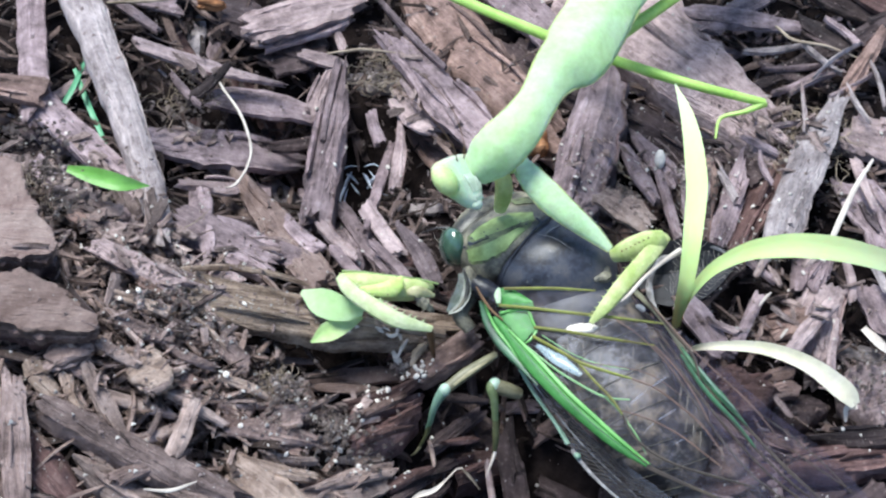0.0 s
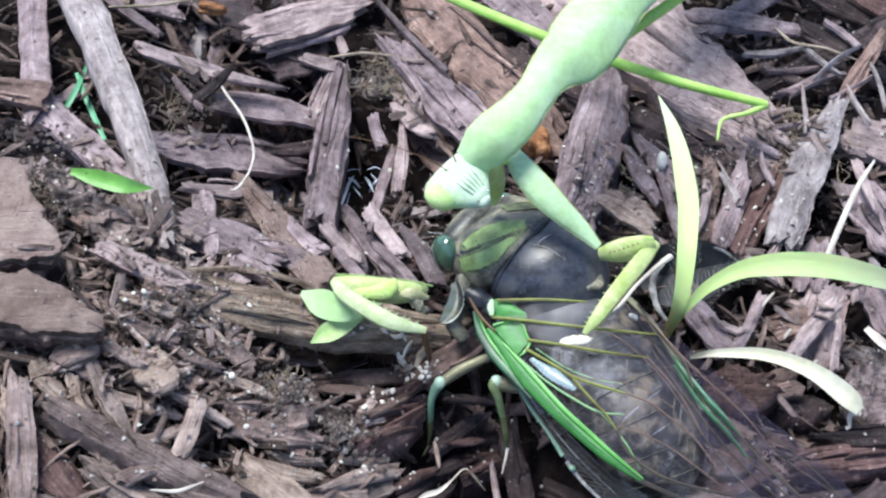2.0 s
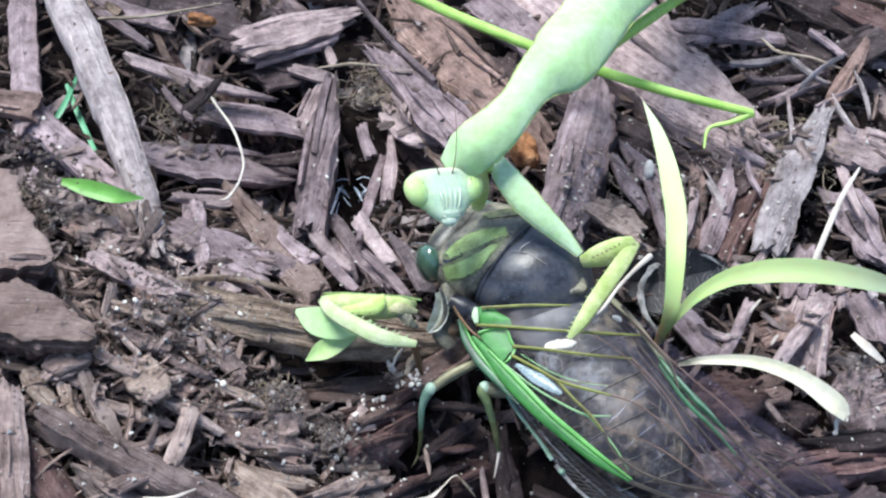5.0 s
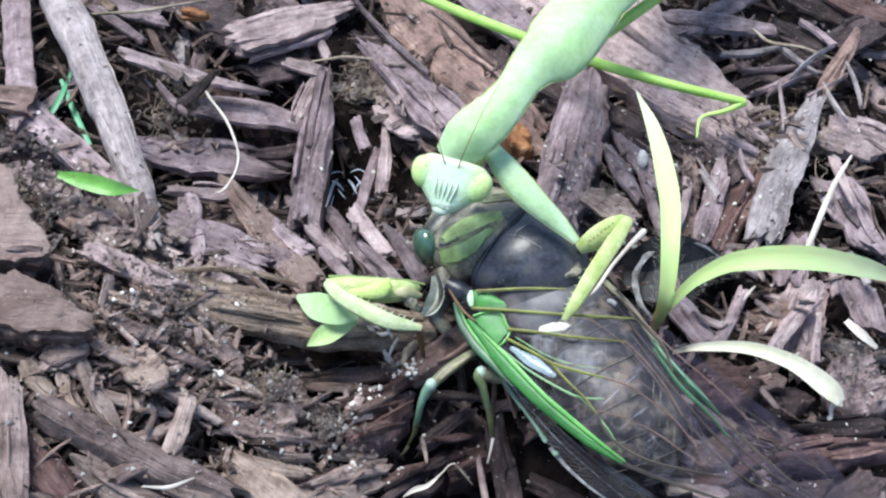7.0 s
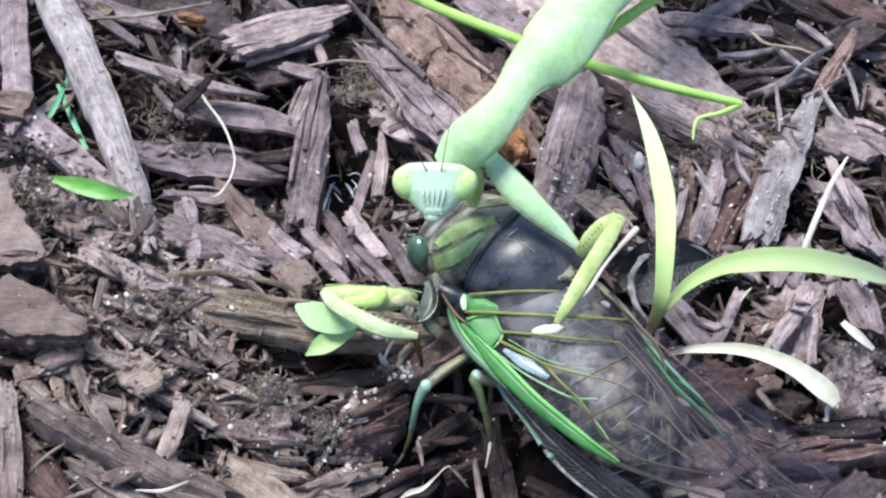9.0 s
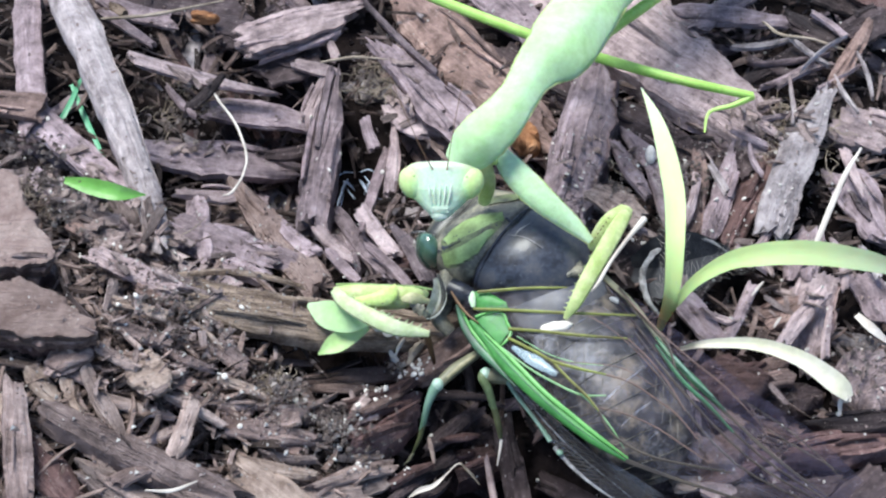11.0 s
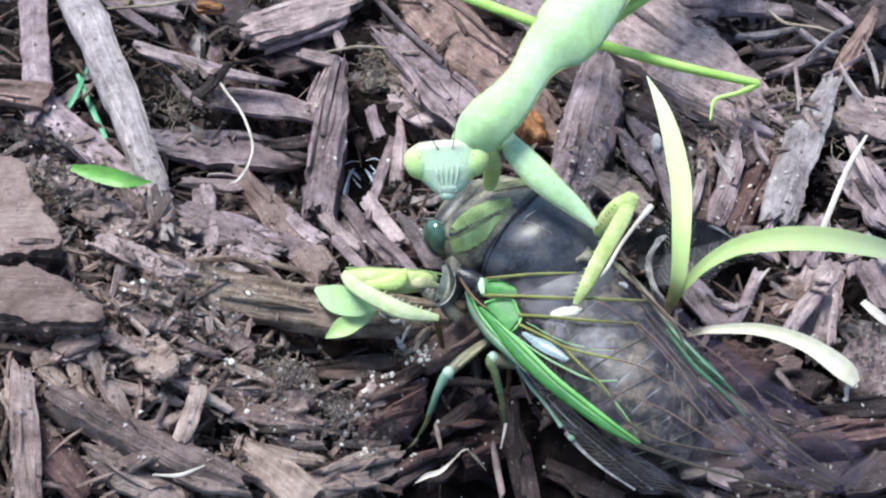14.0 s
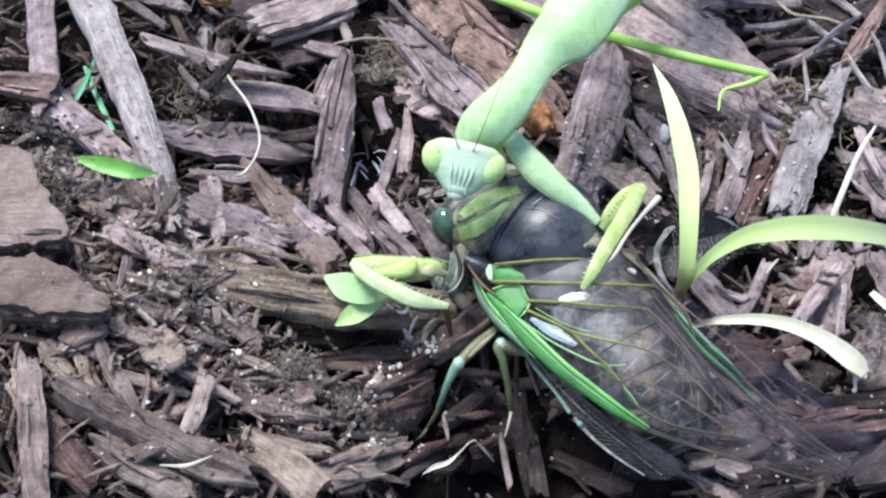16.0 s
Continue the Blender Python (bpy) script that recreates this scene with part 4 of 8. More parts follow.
chip((26.8, 37.0, 1.8), (32.4, 39.5, 1.2), 1.6, 0.7, "grey", (0.5, 0.3))
chip((32.3, 33.5, 1.6), (38.7, 35.0, 1.2), 0.9, 0.7, "grey", (0.4, 0.3))
chip((34.0, 30.3, 1.8), (42.6, 32.2, 1.4), 0.7, 0.6, "mauve", (0.5, 0.3))
chip((34.4, 26.6, 1.9), (40.5, 31.0, 1.5), 0.9, 0.6, "mauve", (0.5, 0.3))
chip((-36.1, 39.5, 3.6), (-34.6, 38.5, 3.2), 1.4, 1.0, "log")
chip((-12.1, 37.7, 0.2), (-11.0, 34.3, 0.0), 1.1, 0.7, "pale")
chip((-15.4, 34.0, -0.6), (-11.0, 32.4, -0.8), 2.0, 0.8, "pale")
chip((-4.6, 29.0, 0.4), (-2.5, 25.4, -0.4), 0.8, 0.6, "pale", (0.5, 0.3))
chip((-7.8, 27.1, -2.4), (-6.8, 23.8, -3.4), 1.2, 0.8, "mauve")
chip((-18.7, 23.3, -4.0), (-13.4, 25.1, -4.6), 1.6, 0.8, "dark")
chip((-21.9, 7.7, 1.2), (-17.0, 5.0, 0.8), 3.0, 1.0, "mauve")
chip((-23.0, 28.9, 2.4), (-26.7, 25.0, 1.2), 1.2, 0.7, "dark")
chip((-28.7, 27.5, 2.2), (-25.5, 24.3, 1.0), 1.0, 0.7, "mauve", (0.5, 0.4))
chip((-23.9, -14.2, 7.4), (-21.2, -15.6, 6.6), 1.6, 0.7, "brown")
chip((-21.0, -7.1, 6.6), (-17.0, -12.1, 4.6), 0.8, 0.6, "fawn", (0.6, 0.4))
chip((-21.8, -8.7, 7.0), (-18.9, -11.2, 6.0), 0.5, 0.5, "tan", (0.6, 0.4))
chip((-18.2, -15.8, 4.6), (-16.4, -20.4, 3.4), 0.5, 0.5, "tan", (0.6, 0.4))
chip((-17.1, -18.2, 4.0), (-10.8, -17.9, 1.4), 2.2, 0.9, "taupe", (0.9, 0.4))
chip((-12.1, -14.0, 0.4), (-9.2, -11.5, -0.4), 0.6, 0.5, "fawn", (0.5, 0.3))
chip((-8.3, -12.4, -0.6), (-1.4, -8.6, -1.0), 1.3, 1.2, "red", (0.6, 0.5))
# dark pieces here again put hollow shade into the bark colour
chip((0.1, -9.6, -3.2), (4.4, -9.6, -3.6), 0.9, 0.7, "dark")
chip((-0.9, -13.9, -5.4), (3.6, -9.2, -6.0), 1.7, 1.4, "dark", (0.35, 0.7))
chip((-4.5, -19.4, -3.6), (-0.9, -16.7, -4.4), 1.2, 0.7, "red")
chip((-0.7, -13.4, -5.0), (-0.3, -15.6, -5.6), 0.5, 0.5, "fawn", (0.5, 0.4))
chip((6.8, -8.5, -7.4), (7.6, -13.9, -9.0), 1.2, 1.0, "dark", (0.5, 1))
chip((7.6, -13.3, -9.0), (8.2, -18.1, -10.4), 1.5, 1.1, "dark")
chip((4.6, -13.4, -8.0), (5.4, -18.0, -9.6), 0.7, 0.6, "pale", (0.4, 0.9))
chip((32.9, -4.9, -2.0), (37.7, 0.9, -1.0), 1.6, 0.8, "pale")
chip((29.6, -7.7, -3.6), (33.5, -6.2, -3.8), 3.2, 1.4, "brown")
chip((25.9, -6.4, -3.4), (30.4, -7.2, -3.8), 1.0, 0.7, "dark")
chip((28.9, 5.7, -0.8), (24.3, 0.6, -1.6), 2.4, 0.8, "dark")
chip((29.5, -15.4, -4.6), (24.0, -17.5, -4.6), 3.4, 1.4, "red")
chip((23.6, -14.2, -4.4), (27.2, -15.1, -4.6), 2.6, 1.2, "pale")
chip((24.2, -18.6, -4.8), (27.6, -20.1, -5.0), 2.2, 1.0, "pale")
chip((21.5, -19.0, -4.2), (24.7, -18.1, -4.6), 1.6, 0.8, "tan")
chip((34.3, -13.7, -2.6), (41.8, -12.9, -2.8), 2.2, 1.4, "dark")
chip((18.6, 18.6, 1.6), (21.2, 12.1, 1.2), 1.7, 0.8, "mauve", (0.6, 0.5))
chip((20.0, 20.9, 1.0), (23.6, 15.6, 0.4), 2.2, 0.8, "mauve")
chip((24.9, 17.0, 0.2), (24.7, 8.4, 0.0), 1.6, 0.8, "mauve")
chip((35.4, 13.0, 0.4), (31.4, 5.3, -0.4), 1.2, 0.8, "pale", (0.6, 0.5))
chip((-4.0, -19.6, -4.4), (0.6, -15.7, -6.2), 1.0, 0.6, "dark", (0.6, 0.4))
chip((-7.0, -14.2, 0.4), (-3.2, -11.3, -0.8), 0.9, 0.8, "brown", (0.5, 0.3))
chip((-6.5, -16.7, -0.2), (-2.5, -14.1, -1.6), 1.0, 0.7, "red", (0.4, 0.3))
chip((0.6, -13.0, -5.6), (3.8, -12.0, -6.4), 0.8, 0.6, "red", (0.5, 0.4))
chip((-1.7, -19.7, -5.0), (1.1, -16.9, -6.4), 0.9, 0.7, "dark", (0.6, 0.4))


# loose shreds between the placed pieces
def hollow(x, y):
    return ((x - 8) / 13) ** 2 + ((y + 20) / 11) ** 2 < 1 or ((x + 10) / 5) ** 2 + ((y - 22) / 5) ** 2 < 1 or ((x + 8) / 11) ** 2 + ((y + 11.5) / 1.8) ** 2 < 1 or ((x + 8) / 9) ** 2 + ((y + 8) / 2.2) ** 2 < 1


def on_log(x, y):
    return -23 < x < 2 and abs(y + 5.4 - 0.09 * (x + 22)) < 3.0


def scatter():
    tones = ("mauve", "mauve", "mauve", "brown", "brown", "dark", "dark", "red", "pale", "grey")
    rng = random.Random(5)
    for _ in range(185):
        x, y = rng.uniform(-66, 68), rng.uniform(-42, 70)
        if hollow(x, y):
            continue
        length, ang = rng.uniform(5, 15), rng.gauss(-0.7, 0.8)
        w = length * rng.uniform(0.12, 0.35)
        dx, dy = math.cos(ang) * length / 2, math.sin(ang) * length / 2
        deep = 1.6 if -50 < x < 52 and -30 < y < 50 else 0.0
        z1, z2 = height(x - dx, y - dy) + rng.uniform(-1.5, 0.9) - deep, height(x + dx, y + dy) + rng.uniform(-1.5, 0.9) - deep
        chip((x - dx, y - dy, z1), (x + dx, y + dy, z2), w, max(0.5, w * rng.uniform(0.3, 0.6)), rng.choice(tones))


def joined(name, material, label, category, makers):
    verts, faces, uvs = [], [], []
    for v, f, u in makers:
        k = len(verts)
        verts += v
        faces += [tuple(i + k for i in q) for q in f]
        uvs += u
    ob = part(name, (verts, faces, uvs), material, at=(0, 0, 0))
    return tagged(ob, label, category, kind="stuff")


def shreds(count, seed, lmin, lmax, wmin, wmax, lift):
    rng = random.Random(seed)
    for _ in range(count):
        x, y = rng.uniform(-75, 75), rng.uniform(-46, 80)
        if rng.random() < 0.2:
            x, y = rng.gauss(-24, 13), rng.gauss(-11, 9)
        if (hollow(x, y) or on_log(x, y)) and rng.random() < 0.92:
            continue
        length, ang = rng.uniform(lmin, lmax), rng.gauss(-0.6, 1.0)
        w = rng.uniform(wmin, wmax)
        dx, dy = math.cos(ang) * length / 2, math.sin(ang) * length / 2
        z = rng.uniform(-2.0, lift)
        a = (x - dx, y - dy, height(x - dx, y - dy) + z + rng.uniform(-0.5, 0.5))
        b = (x + dx, y + dy, height(x + dx, y + dy) + z + rng.uniform(-0.5, 0.5))
        yield splinter(a, b, w, w * rng.uniform(0.3, 0.8), rng, 5, 3, 0.5, rng.uniform(-0.7, 0.7))


scatter()
joined("bark_shreds", wood("shred_brown", (0.042, 0.029, 0.026), (0.165, 0.118, 0.104), (0.37, 0.29, 0.26), 0.85, island=True),
       "fine shredded brown bark littering the mulch", "bark shreds", shreds(4600, 21, 1.0, 6, 0.15, 0.8, 1.7))
joined("wood_crumbs", wood("crumb_grey", (0.055, 0.044, 0.044), (0.19, 0.156, 0.156), (0.45, 0.405, 0.40), 0.7, island=True),
       "pale grey-brown crumbs of rotted wood in the mulch", "wood crumbs", shreds(2900, 22, 0.3, 1.4, 0.12, 0.5, 1.9))
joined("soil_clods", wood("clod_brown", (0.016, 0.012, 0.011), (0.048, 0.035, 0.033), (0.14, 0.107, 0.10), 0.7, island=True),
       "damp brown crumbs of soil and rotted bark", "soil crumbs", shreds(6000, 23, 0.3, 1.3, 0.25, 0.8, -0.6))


def litter(count, seed):
    rng = random.Random(seed)
    for _ in range(count):
        x, y = rng.gauss(-25, 12), rng.gauss(-15, 7)
        if hollow(x, y) or y < -38 or x > 0 or on_log(x, y):
            continue
        length, ang = 0.6 + 3.2 * rng.random() ** 2, rng.gauss(-0.5, 1.1)
        w = rng.uniform(0.15, 0.45) * length ** 0.5
        d = Vector((math.cos(ang), math.sin(ang), rng.uniform(-0.35, 0.35))) * length / 2
        p = Vector((x, y, height(x, y) + rng.uniform(0.3, 3.4)))
        yield splinter(p - d, p + d, w, w * rng.uniform(0.3, 0.8), rng, 5, 3, 0.6, rng.uniform(-0.8, 0.8))


joined("wood_litter", wood("litter_mix", (0.07, 0.046, 0.037), (0.285, 0.21, 0.185), (0.54, 0.435, 0.395), 0.85, island=True),
       "torn tan and brown wood litter heaped on the mulch", "wood litter", litter(1000, 51))


def grit():
    rng = random.Random(9)
    for _ in range(700):
        x, y = rng.uniform(-70, 70), rng.uniform(-44, 75)
        if rng.random() < 0.35:
            x, y = rng.choice(((-20, -6), (-11, -19), (-17, -13), (-43, 12), (35, 20), (18, 14), (-10, 8)))
            x, y = rng.gauss(x, 5), rng.gauss(y, 3.5)
        r = 0.05 + 0.2 * rng.random() ** 3
        v, f = ellipsoid((x, y, height(x, y) + rng.uniform(-1.0, 2.4)), ((1, rng.uniform(-.5, .5), 0), (0, 1, rng.uniform(-.5, .5)), (0, 0, 1)),
                         (r, r * rng.uniform(0.6, 1), r * rng.uniform(0.5, 1)), 5, 3)
        yield v, f, [(0, 0)] * len(v)


def crumb(p, r, rng):
    """One small broken grain."""
    base = [(1, 0, 0), (-0.4, 0.9, 0), (-0.5, -0.8, 0), (0.1, 0.1, 0.9), (0, 0, -0.6)]
    v = [p + Vector([c * r * rng.uniform(0.6, 1.3) for c in q]) for q in base]
    f = [(0, 1, 3), (1, 2, 3), (2, 0, 3), (1, 0, 4), (2, 1, 4), (0, 2, 4)]
    off = rng.uniform(0, 90)
    return v, f, [(q[0] * r + off, q[1] * r + off) for q in base]


def settled(count, seed, kind):
    """Grains and slivers lying on whatever is uppermost."""
    rng = random.Random(seed)
    bpy.context.view_layer.update()
    deps = bpy.context.evaluated_depsgraph_get()
    heaps = ((-21, -7, 7, 4), (-24, -6, 5, 3), (-11, -18, 4, 2.5), (-22, -13, 5, 3), (-30, -18, 9, 5), (34, 20, 8, 5), (18, 13, 5, 5), (30, -4, 10, 8), (-14, 4, 8, 6))
    for _ in range(count):
        if rng.random() < 0.55:
            cx, cy, sx, sy = rng.choice(heaps)
            x, y = rng.gauss(cx, sx), rng.gauss(cy, sy)
        else:
            x, y = rng.uniform(-56, 58), rng.uniform(-36, 62)
        hit, place, normal, _i, ob, _m = scene.ray_cast(deps, Vector((x, y, 60)) * MM, Vector((0, 0, -1)))
        if not hit or normal.z < 0.3 or ob.name.startswith(("bark_flake", "grass", "green", "straw", "curled", "dry")) and rng.random() < (0.8 if ob.name.startswith("bark") else 2) or hollow(x, y) and rng.random() < 0.85:
            continue
        p = place / MM
        if kind == "grain":
            yield crumb(p + Vector((0, 0, 0.05)), 0.06 + 0.26 * rng.random() ** 4, rng)
        elif ob.name.startswith(("bark_shreds", "wood_crumbs", "soil_clods", "ground")) or rng.random() < 0.05:
            ang, half = rng.gauss(-0.6, 1.1), 0.35 + 1.9 * rng.random() ** 2
            d = Vector((math.cos(ang), math.sin(ang), rng.uniform(-0.15, 0.15))) * half
            w = rng.uniform(0.1, 0.5) * half ** 0.5
            yield splinter(p - d + Vector((0, 0, 0.12)), p + d + Vector((0, 0, 0.12)), w, w * 0.5, rng, 4, 3, 0.6, rng.uniform(-0.4, 0.4))


joined("bark_dust", wood("dust_mix", (0.15, 0.112, 0.104), (0.37, 0.29, 0.27), (0.60, 0.51, 0.475), 0.25, island=True),
       "loose bark crumbs lying over the wood chips", "bark crumbs", settled(7000, 31, "grain"))
joined("bark_slivers", wood("sliver_mix", (0.06, 0.042, 0.040), (0.25, 0.19, 0.18), (0.55, 0.46, 0.43), 0.8, island=True),
       "thin torn bark slivers lying over the wood chips", "bark slivers", settled(3000, 32, "sliver"))
def crumbled(seed, patches):
    """Broken angular flakes heaped on a bank."""
    rng = random.Random(seed)
    bpy.context.view_layer.update()
    deps = bpy.context.evaluated_depsgraph_get()
    for cx, cy, sx, sy, n, lmax in patches:
        for _ in range(n):
            x, y = rng.gauss(cx, sx), rng.gauss(cy, sy)
            hit, place, normal, _i, ob, _m = scene.ray_cast(deps, Vector((x, y, 60)) * MM, Vector((0, 0, -1)))
            if not hit or ob.name.startswith(("bark_flake", "grass", "green", "straw", "dry")) or on_log(x, y) and rng.random() < 0.8:
                continue
            half, ang = 0.25 + (lmax / 2) * rng.random() ** 1.6, rng.gauss(-0.6, 0.9)
            d = Vector((math.cos(ang), math.sin(ang), rng.uniform(-0.5, 0.5))) * half
            w = half * rng.uniform(0.5, 1.1)
            p = place / MM + Vector((0, 0, 0.15 + w * 0.15))
            yield splinter(p - d, p + d, w, w * rng.uniform(0.25, 0.5), rng, 6, 4, 0.7, rng.uniform(-0.9, 0.9))


joined("bark_rubble", wood("rubble_mix", (0.11, 0.08, 0.075), (0.34, 0.265, 0.25), (0.60, 0.51, 0.48), 0.55, island=True),
       "broken mauve-brown bark rubble heaped on the bank", "bark rubble",
       crumbled(61, ((-33, 6.5, 2.6, 2.6, 110, 2.6), (-29, 2.0, 3.4, 1.6, 110, 2.8), (-38, 12, 2.4, 2.4, 50, 2.2), (-24, -3.0, 2.4, 1.6, 40, 2.2), (-22, -9, 3.0, 2.0, 50, 1.6), (-28, -13, 4, 3, 24, 2.2), (34, 21, 4, 2.4, 50, 1.6), (18, 14, 2.2, 3.4, 36, 1.5), (32, 2, 6, 4, 40, 2.0), (-8, -13, 3, 2, 24, 1.4), (-27, 26, 3, 2, 26, 1.6), (-6, 27, 2.4, 3, 24, 1.5))))
joined("sand_grains", M_PEBBLE, "tiny white and grey sand grains in the soil", "sand", grit())
joined("white_grit", M_PEBBLE, "white specks of grit dusted over the mulch", "sand", (q for i, q in enumerate(settled(9000, 33, "grain")) if i % 4 == 0))


def pebbles():
    """White grit that lies in pockets and along ledges."""
    rng = random.Random(77)
    bpy.context.view_layer.update()
    deps = bpy.context.evaluated_depsgraph_get()
    for cx, cy, sx, sy, n in ((-9.6, -16.2, 1.6, 1.6, 46), (-5.7, -10.9, 0.8, 0.4, 26), (-4.6, -8.1, 0.6, 0.4, 18), (-9.1, -14.9, 0.8, 0.9, 30), (-1.7, -8.2, 0.5, 0.4, 8), (-7.0, -18.6, 2.4, 0.6, 16), (-3.4, -8.4, 2.4, 1.0, 34), (-21, -9.5, 3.4, 2.4, 40), (-36, 6.5, 2.4, 2.2, 34), (-40, 14, 3.0, 2.4, 26), (-27, 0.5, 5.0, 1.6, 22), (33, 9, 4.0, 3.0, 30), (16, 12, 2.0, 4.0, 20), (20, 8, 1.4, 1.6, 16), (36, -9, 5.0, 4.0, 30), (-14, -13, 2.0, 2.0, 22), (-10, 20, 2.0, 3.0, 12), (2, -15, 4.0, 3.0, 16), (30, -18, 6.0, 2.0, 18), (40, 20, 4.0, 4.0, 16)):
        for _ in range(n):
            x, y = rng.gauss(cx, sx), rng.gauss(cy, sy)
            hit, place, normal, _i, ob, _m = scene.ray_cast(deps, Vector((x, y, 60)) * MM, Vector((0, 0, -1)))
            if not hit or ob.name.startswith(("grass", "blade", "dry", "straw", "bark_flake")):
                continue
            r = 0.09 + 0.24 * rng.random() ** 2.5
            a = rng.uniform(0, 3)
            v, f = ellipsoid(place / MM + Vector((0, 0, r * 0.5)), ((math.cos(a), math.sin(a), 0.2), (-math.sin(a), math.cos(a), 0.3), (0, -0.2, 1)), (r, r * rng.uniform(0.6, 1), r * rng.uniform(0.5, 0.9)), 7, 5,
                             lambda p, q, w: (p * (1 + 0.3 * noise.noise((p * 2 + x, q * 2, w))), q, w))
            yield v, f, [(0, 0)] * len(v)


joined("grit_stones", M_PEBBLE, "small white grains of grit lying in the mulch", "grit", pebbles())


def clump(at, spread, count, seed):
    rng = random.Random(seed)
    for _ in range(count):
        d = Vector((rng.gauss(0, spread), rng.gauss(0, spread), 0))
        z = max(0.0, 1.0 - d.length / (2 * spread)) * spread * 0.8 + rng.uniform(-0.3, 0.3)
        yield crumb(Vector(at) + d + Vector((0, 0, z)), 0.08 + 0.4 * rng.random() ** 3, rng)


M_CLUMP = wood("gritty_soil", (0.060, 0.046, 0.041), (0.24, 0.195, 0.175), (0.78, 0.73, 0.68), 0.4, island=True)
for at, spread, count in (((-9.3, -16.4, 0.6), 1.4, 260), ((-13.6, -14.5, 3.6), 1.5, 240), ((-3.3, -7.5, -2.2), 1.0, 110), ((-39.3, 9.8, 7.3), 3.0, 300), ((-24.0, -8.3, 7.7), 2.0, 220), ((36.1, 19.9, 0.1), 2.4, 220), ((26.8, 14.7, -0.4), 1.6, 120), ((-6.8, -17.1, -1.7), 1.4, 140)):
    joined("soil_clump", M_CLUMP, "grey gritty clump of soil and rotted bark", "soil clump", clump(at, spread, count, int(spread * 100 + count)))
for at, spread, count in (((17.5, 9.0, 4.8), 0.5, 60), ((41.0, -6.4, -3.7), 1.8, 160), ((-36.8, 5.3, 9.1), 1.3, 140), ((-34.9, 1.4, 9.0), 1.2, 110), ((25.0, 15.2, 0.8), 1.2, 90), ((-27.0, 25.0, -0.9), 1.8, 160), ((-7.2, 31.1, -1.4), 1.4, 110), ((-26.1, -9.5, 9.6), 1.2, 80)):
    joined("soil_clump", M_CLUMP, "grey gritty clump of soil and rotted bark", "soil clump", clump(at, spread, count, int(spread * 100 + count)))
VIEW = (0, -0.65, 0.76)


# ---- small plants ----
def plants():
    tuft = root("grass_seedling", (21.7, -0.9, -3.7))
    part("blade", blade([(21.4, -2.6, -3.0), (21.4, -3.3, -0.9), (21.6, -4.3, 2.6), (21.9, -3.8, 5.1), (22.1, -1.2, 7.7), (22.3, 3.1, 9.3), (22.1, 5.9, 10.0), (21.7, 9.1, 10.7), (21.0, 12.5, 11.3), (19.9, 16.2, 11.7)], [0.5, 0.75, 1.1, 1.45, 1.75, 1.95, 1.95, 1.7, 1.15, 0.08], VIEW, 0.1), M_GRASS, tuft, "upright pale yellow-green grass blade")
    part("blade", blade([(21.6, -2.4, -2.8), (21.8, -3.7, 0.6), (22.4, -4.4, 3.6), (24.1, -3.9, 6.2), (26.9, -3.1, 7.8), (29.6, -3.3, 8.9), (32.0, -3.4, 9.3), (34.7, -3.3, 9.1), (37.4, -3.1, 8.4), (40.9, -2.5, 6.8), (45.9, -1.4, 3.5)], [0.5, 0.6, 0.75, 1.1, 1.6, 2.05, 2.2, 2.2, 2.05, 1.7, 0.3], VIEW, 0.1), M_GRASS, tuft, "arching pale green grass blade")
    rng = random.Random(6)
    for line, width in (([(21.6, -4.3, 2.6), (21.9, -3.8, 5.1), (22.0, -1.2, 7.7), (22.1, 3.1, 9.3), (22.0, 6.2, 10.0)], 0.9), ([(22.4, -4.4, 3.6), (24.1, -3.9, 6.2), (26.9, -3.1, 7.8), (29.6, -3.3, 8.9)], 0.7)):
        rows = glide(line, 16)
        verts, faces, uvs = [], [], []
        for i in range(1, len(rows) - 1, 2):
            t = Vector(rows[i + 1] - rows[i - 1]).normalized()
            side = t.cross(Vector(VIEW)).normalized()
            for s in (-1, 1):
                p = Vector(rows[i]) + side * (s * width * 0.9)
                v, f, u = limb([p, p + side * (s * 0.35) + t * rng.uniform(0.1, 0.4), p + side * (s * rng.uniform(0.5, 0.9)) + t * rng.uniform(0.2, 0.9)], [0.014, 0.011, 0.006], 1, VIEW, 3, 2)
                k = len(verts)
                verts += v
                faces += [tuple(q + k for q in g) for g in f]
                uvs += u
        part("hairs", (verts, faces, uvs), M_STRAW, tuft, "fine pale hairs along a blade")
    tagged(tuft, "pale yellow-green grass seedling with two long blades", "grass")
    global TUFT
    TUFT = tuft
    ob = part("dry_grass_blade", blade([(23.0, -6.1, -1.3), (24.9, -8.1, 2.0), (29.2, -8.6, 2.5), (33.2, -9.9, 2.0), (36.5, -11.8, 0.6), (37.7, -12.6, -0.5)],
                                       [0.35, 0.75, 1.15, 1.5, 1.9, 0.9], VIEW), M_GRASS_TIP)
    part("curled_tip", blade([(37.7, -12.6, -0.5), (37.1, -12.3, -1.5), (37.1, -13.1, -2.5)], [0.7, 0.5, 0.2], VIEW), M_STRAW, ob, "dry curled brown-white tip")
    global DRY
    DRY = tagged(ob, "bleached cream-white drooping grass blade", "grass")
    ob = part("grass_leaf", blade([(-35.4, 7.4, 8.5), (-32.8, 6.4, 8.7), (-30.0, 5.5, 8.7), (-27.6, 6.2, 7.6)], [0.6, 1.55, 1.5, 0.1], VIEW), M_LEAF)
    tagged(ob, "short bright green grass leaf on the mulch", "leaf")
    weed = root("green_sprout", (-38.1, 24.0, 0.7))
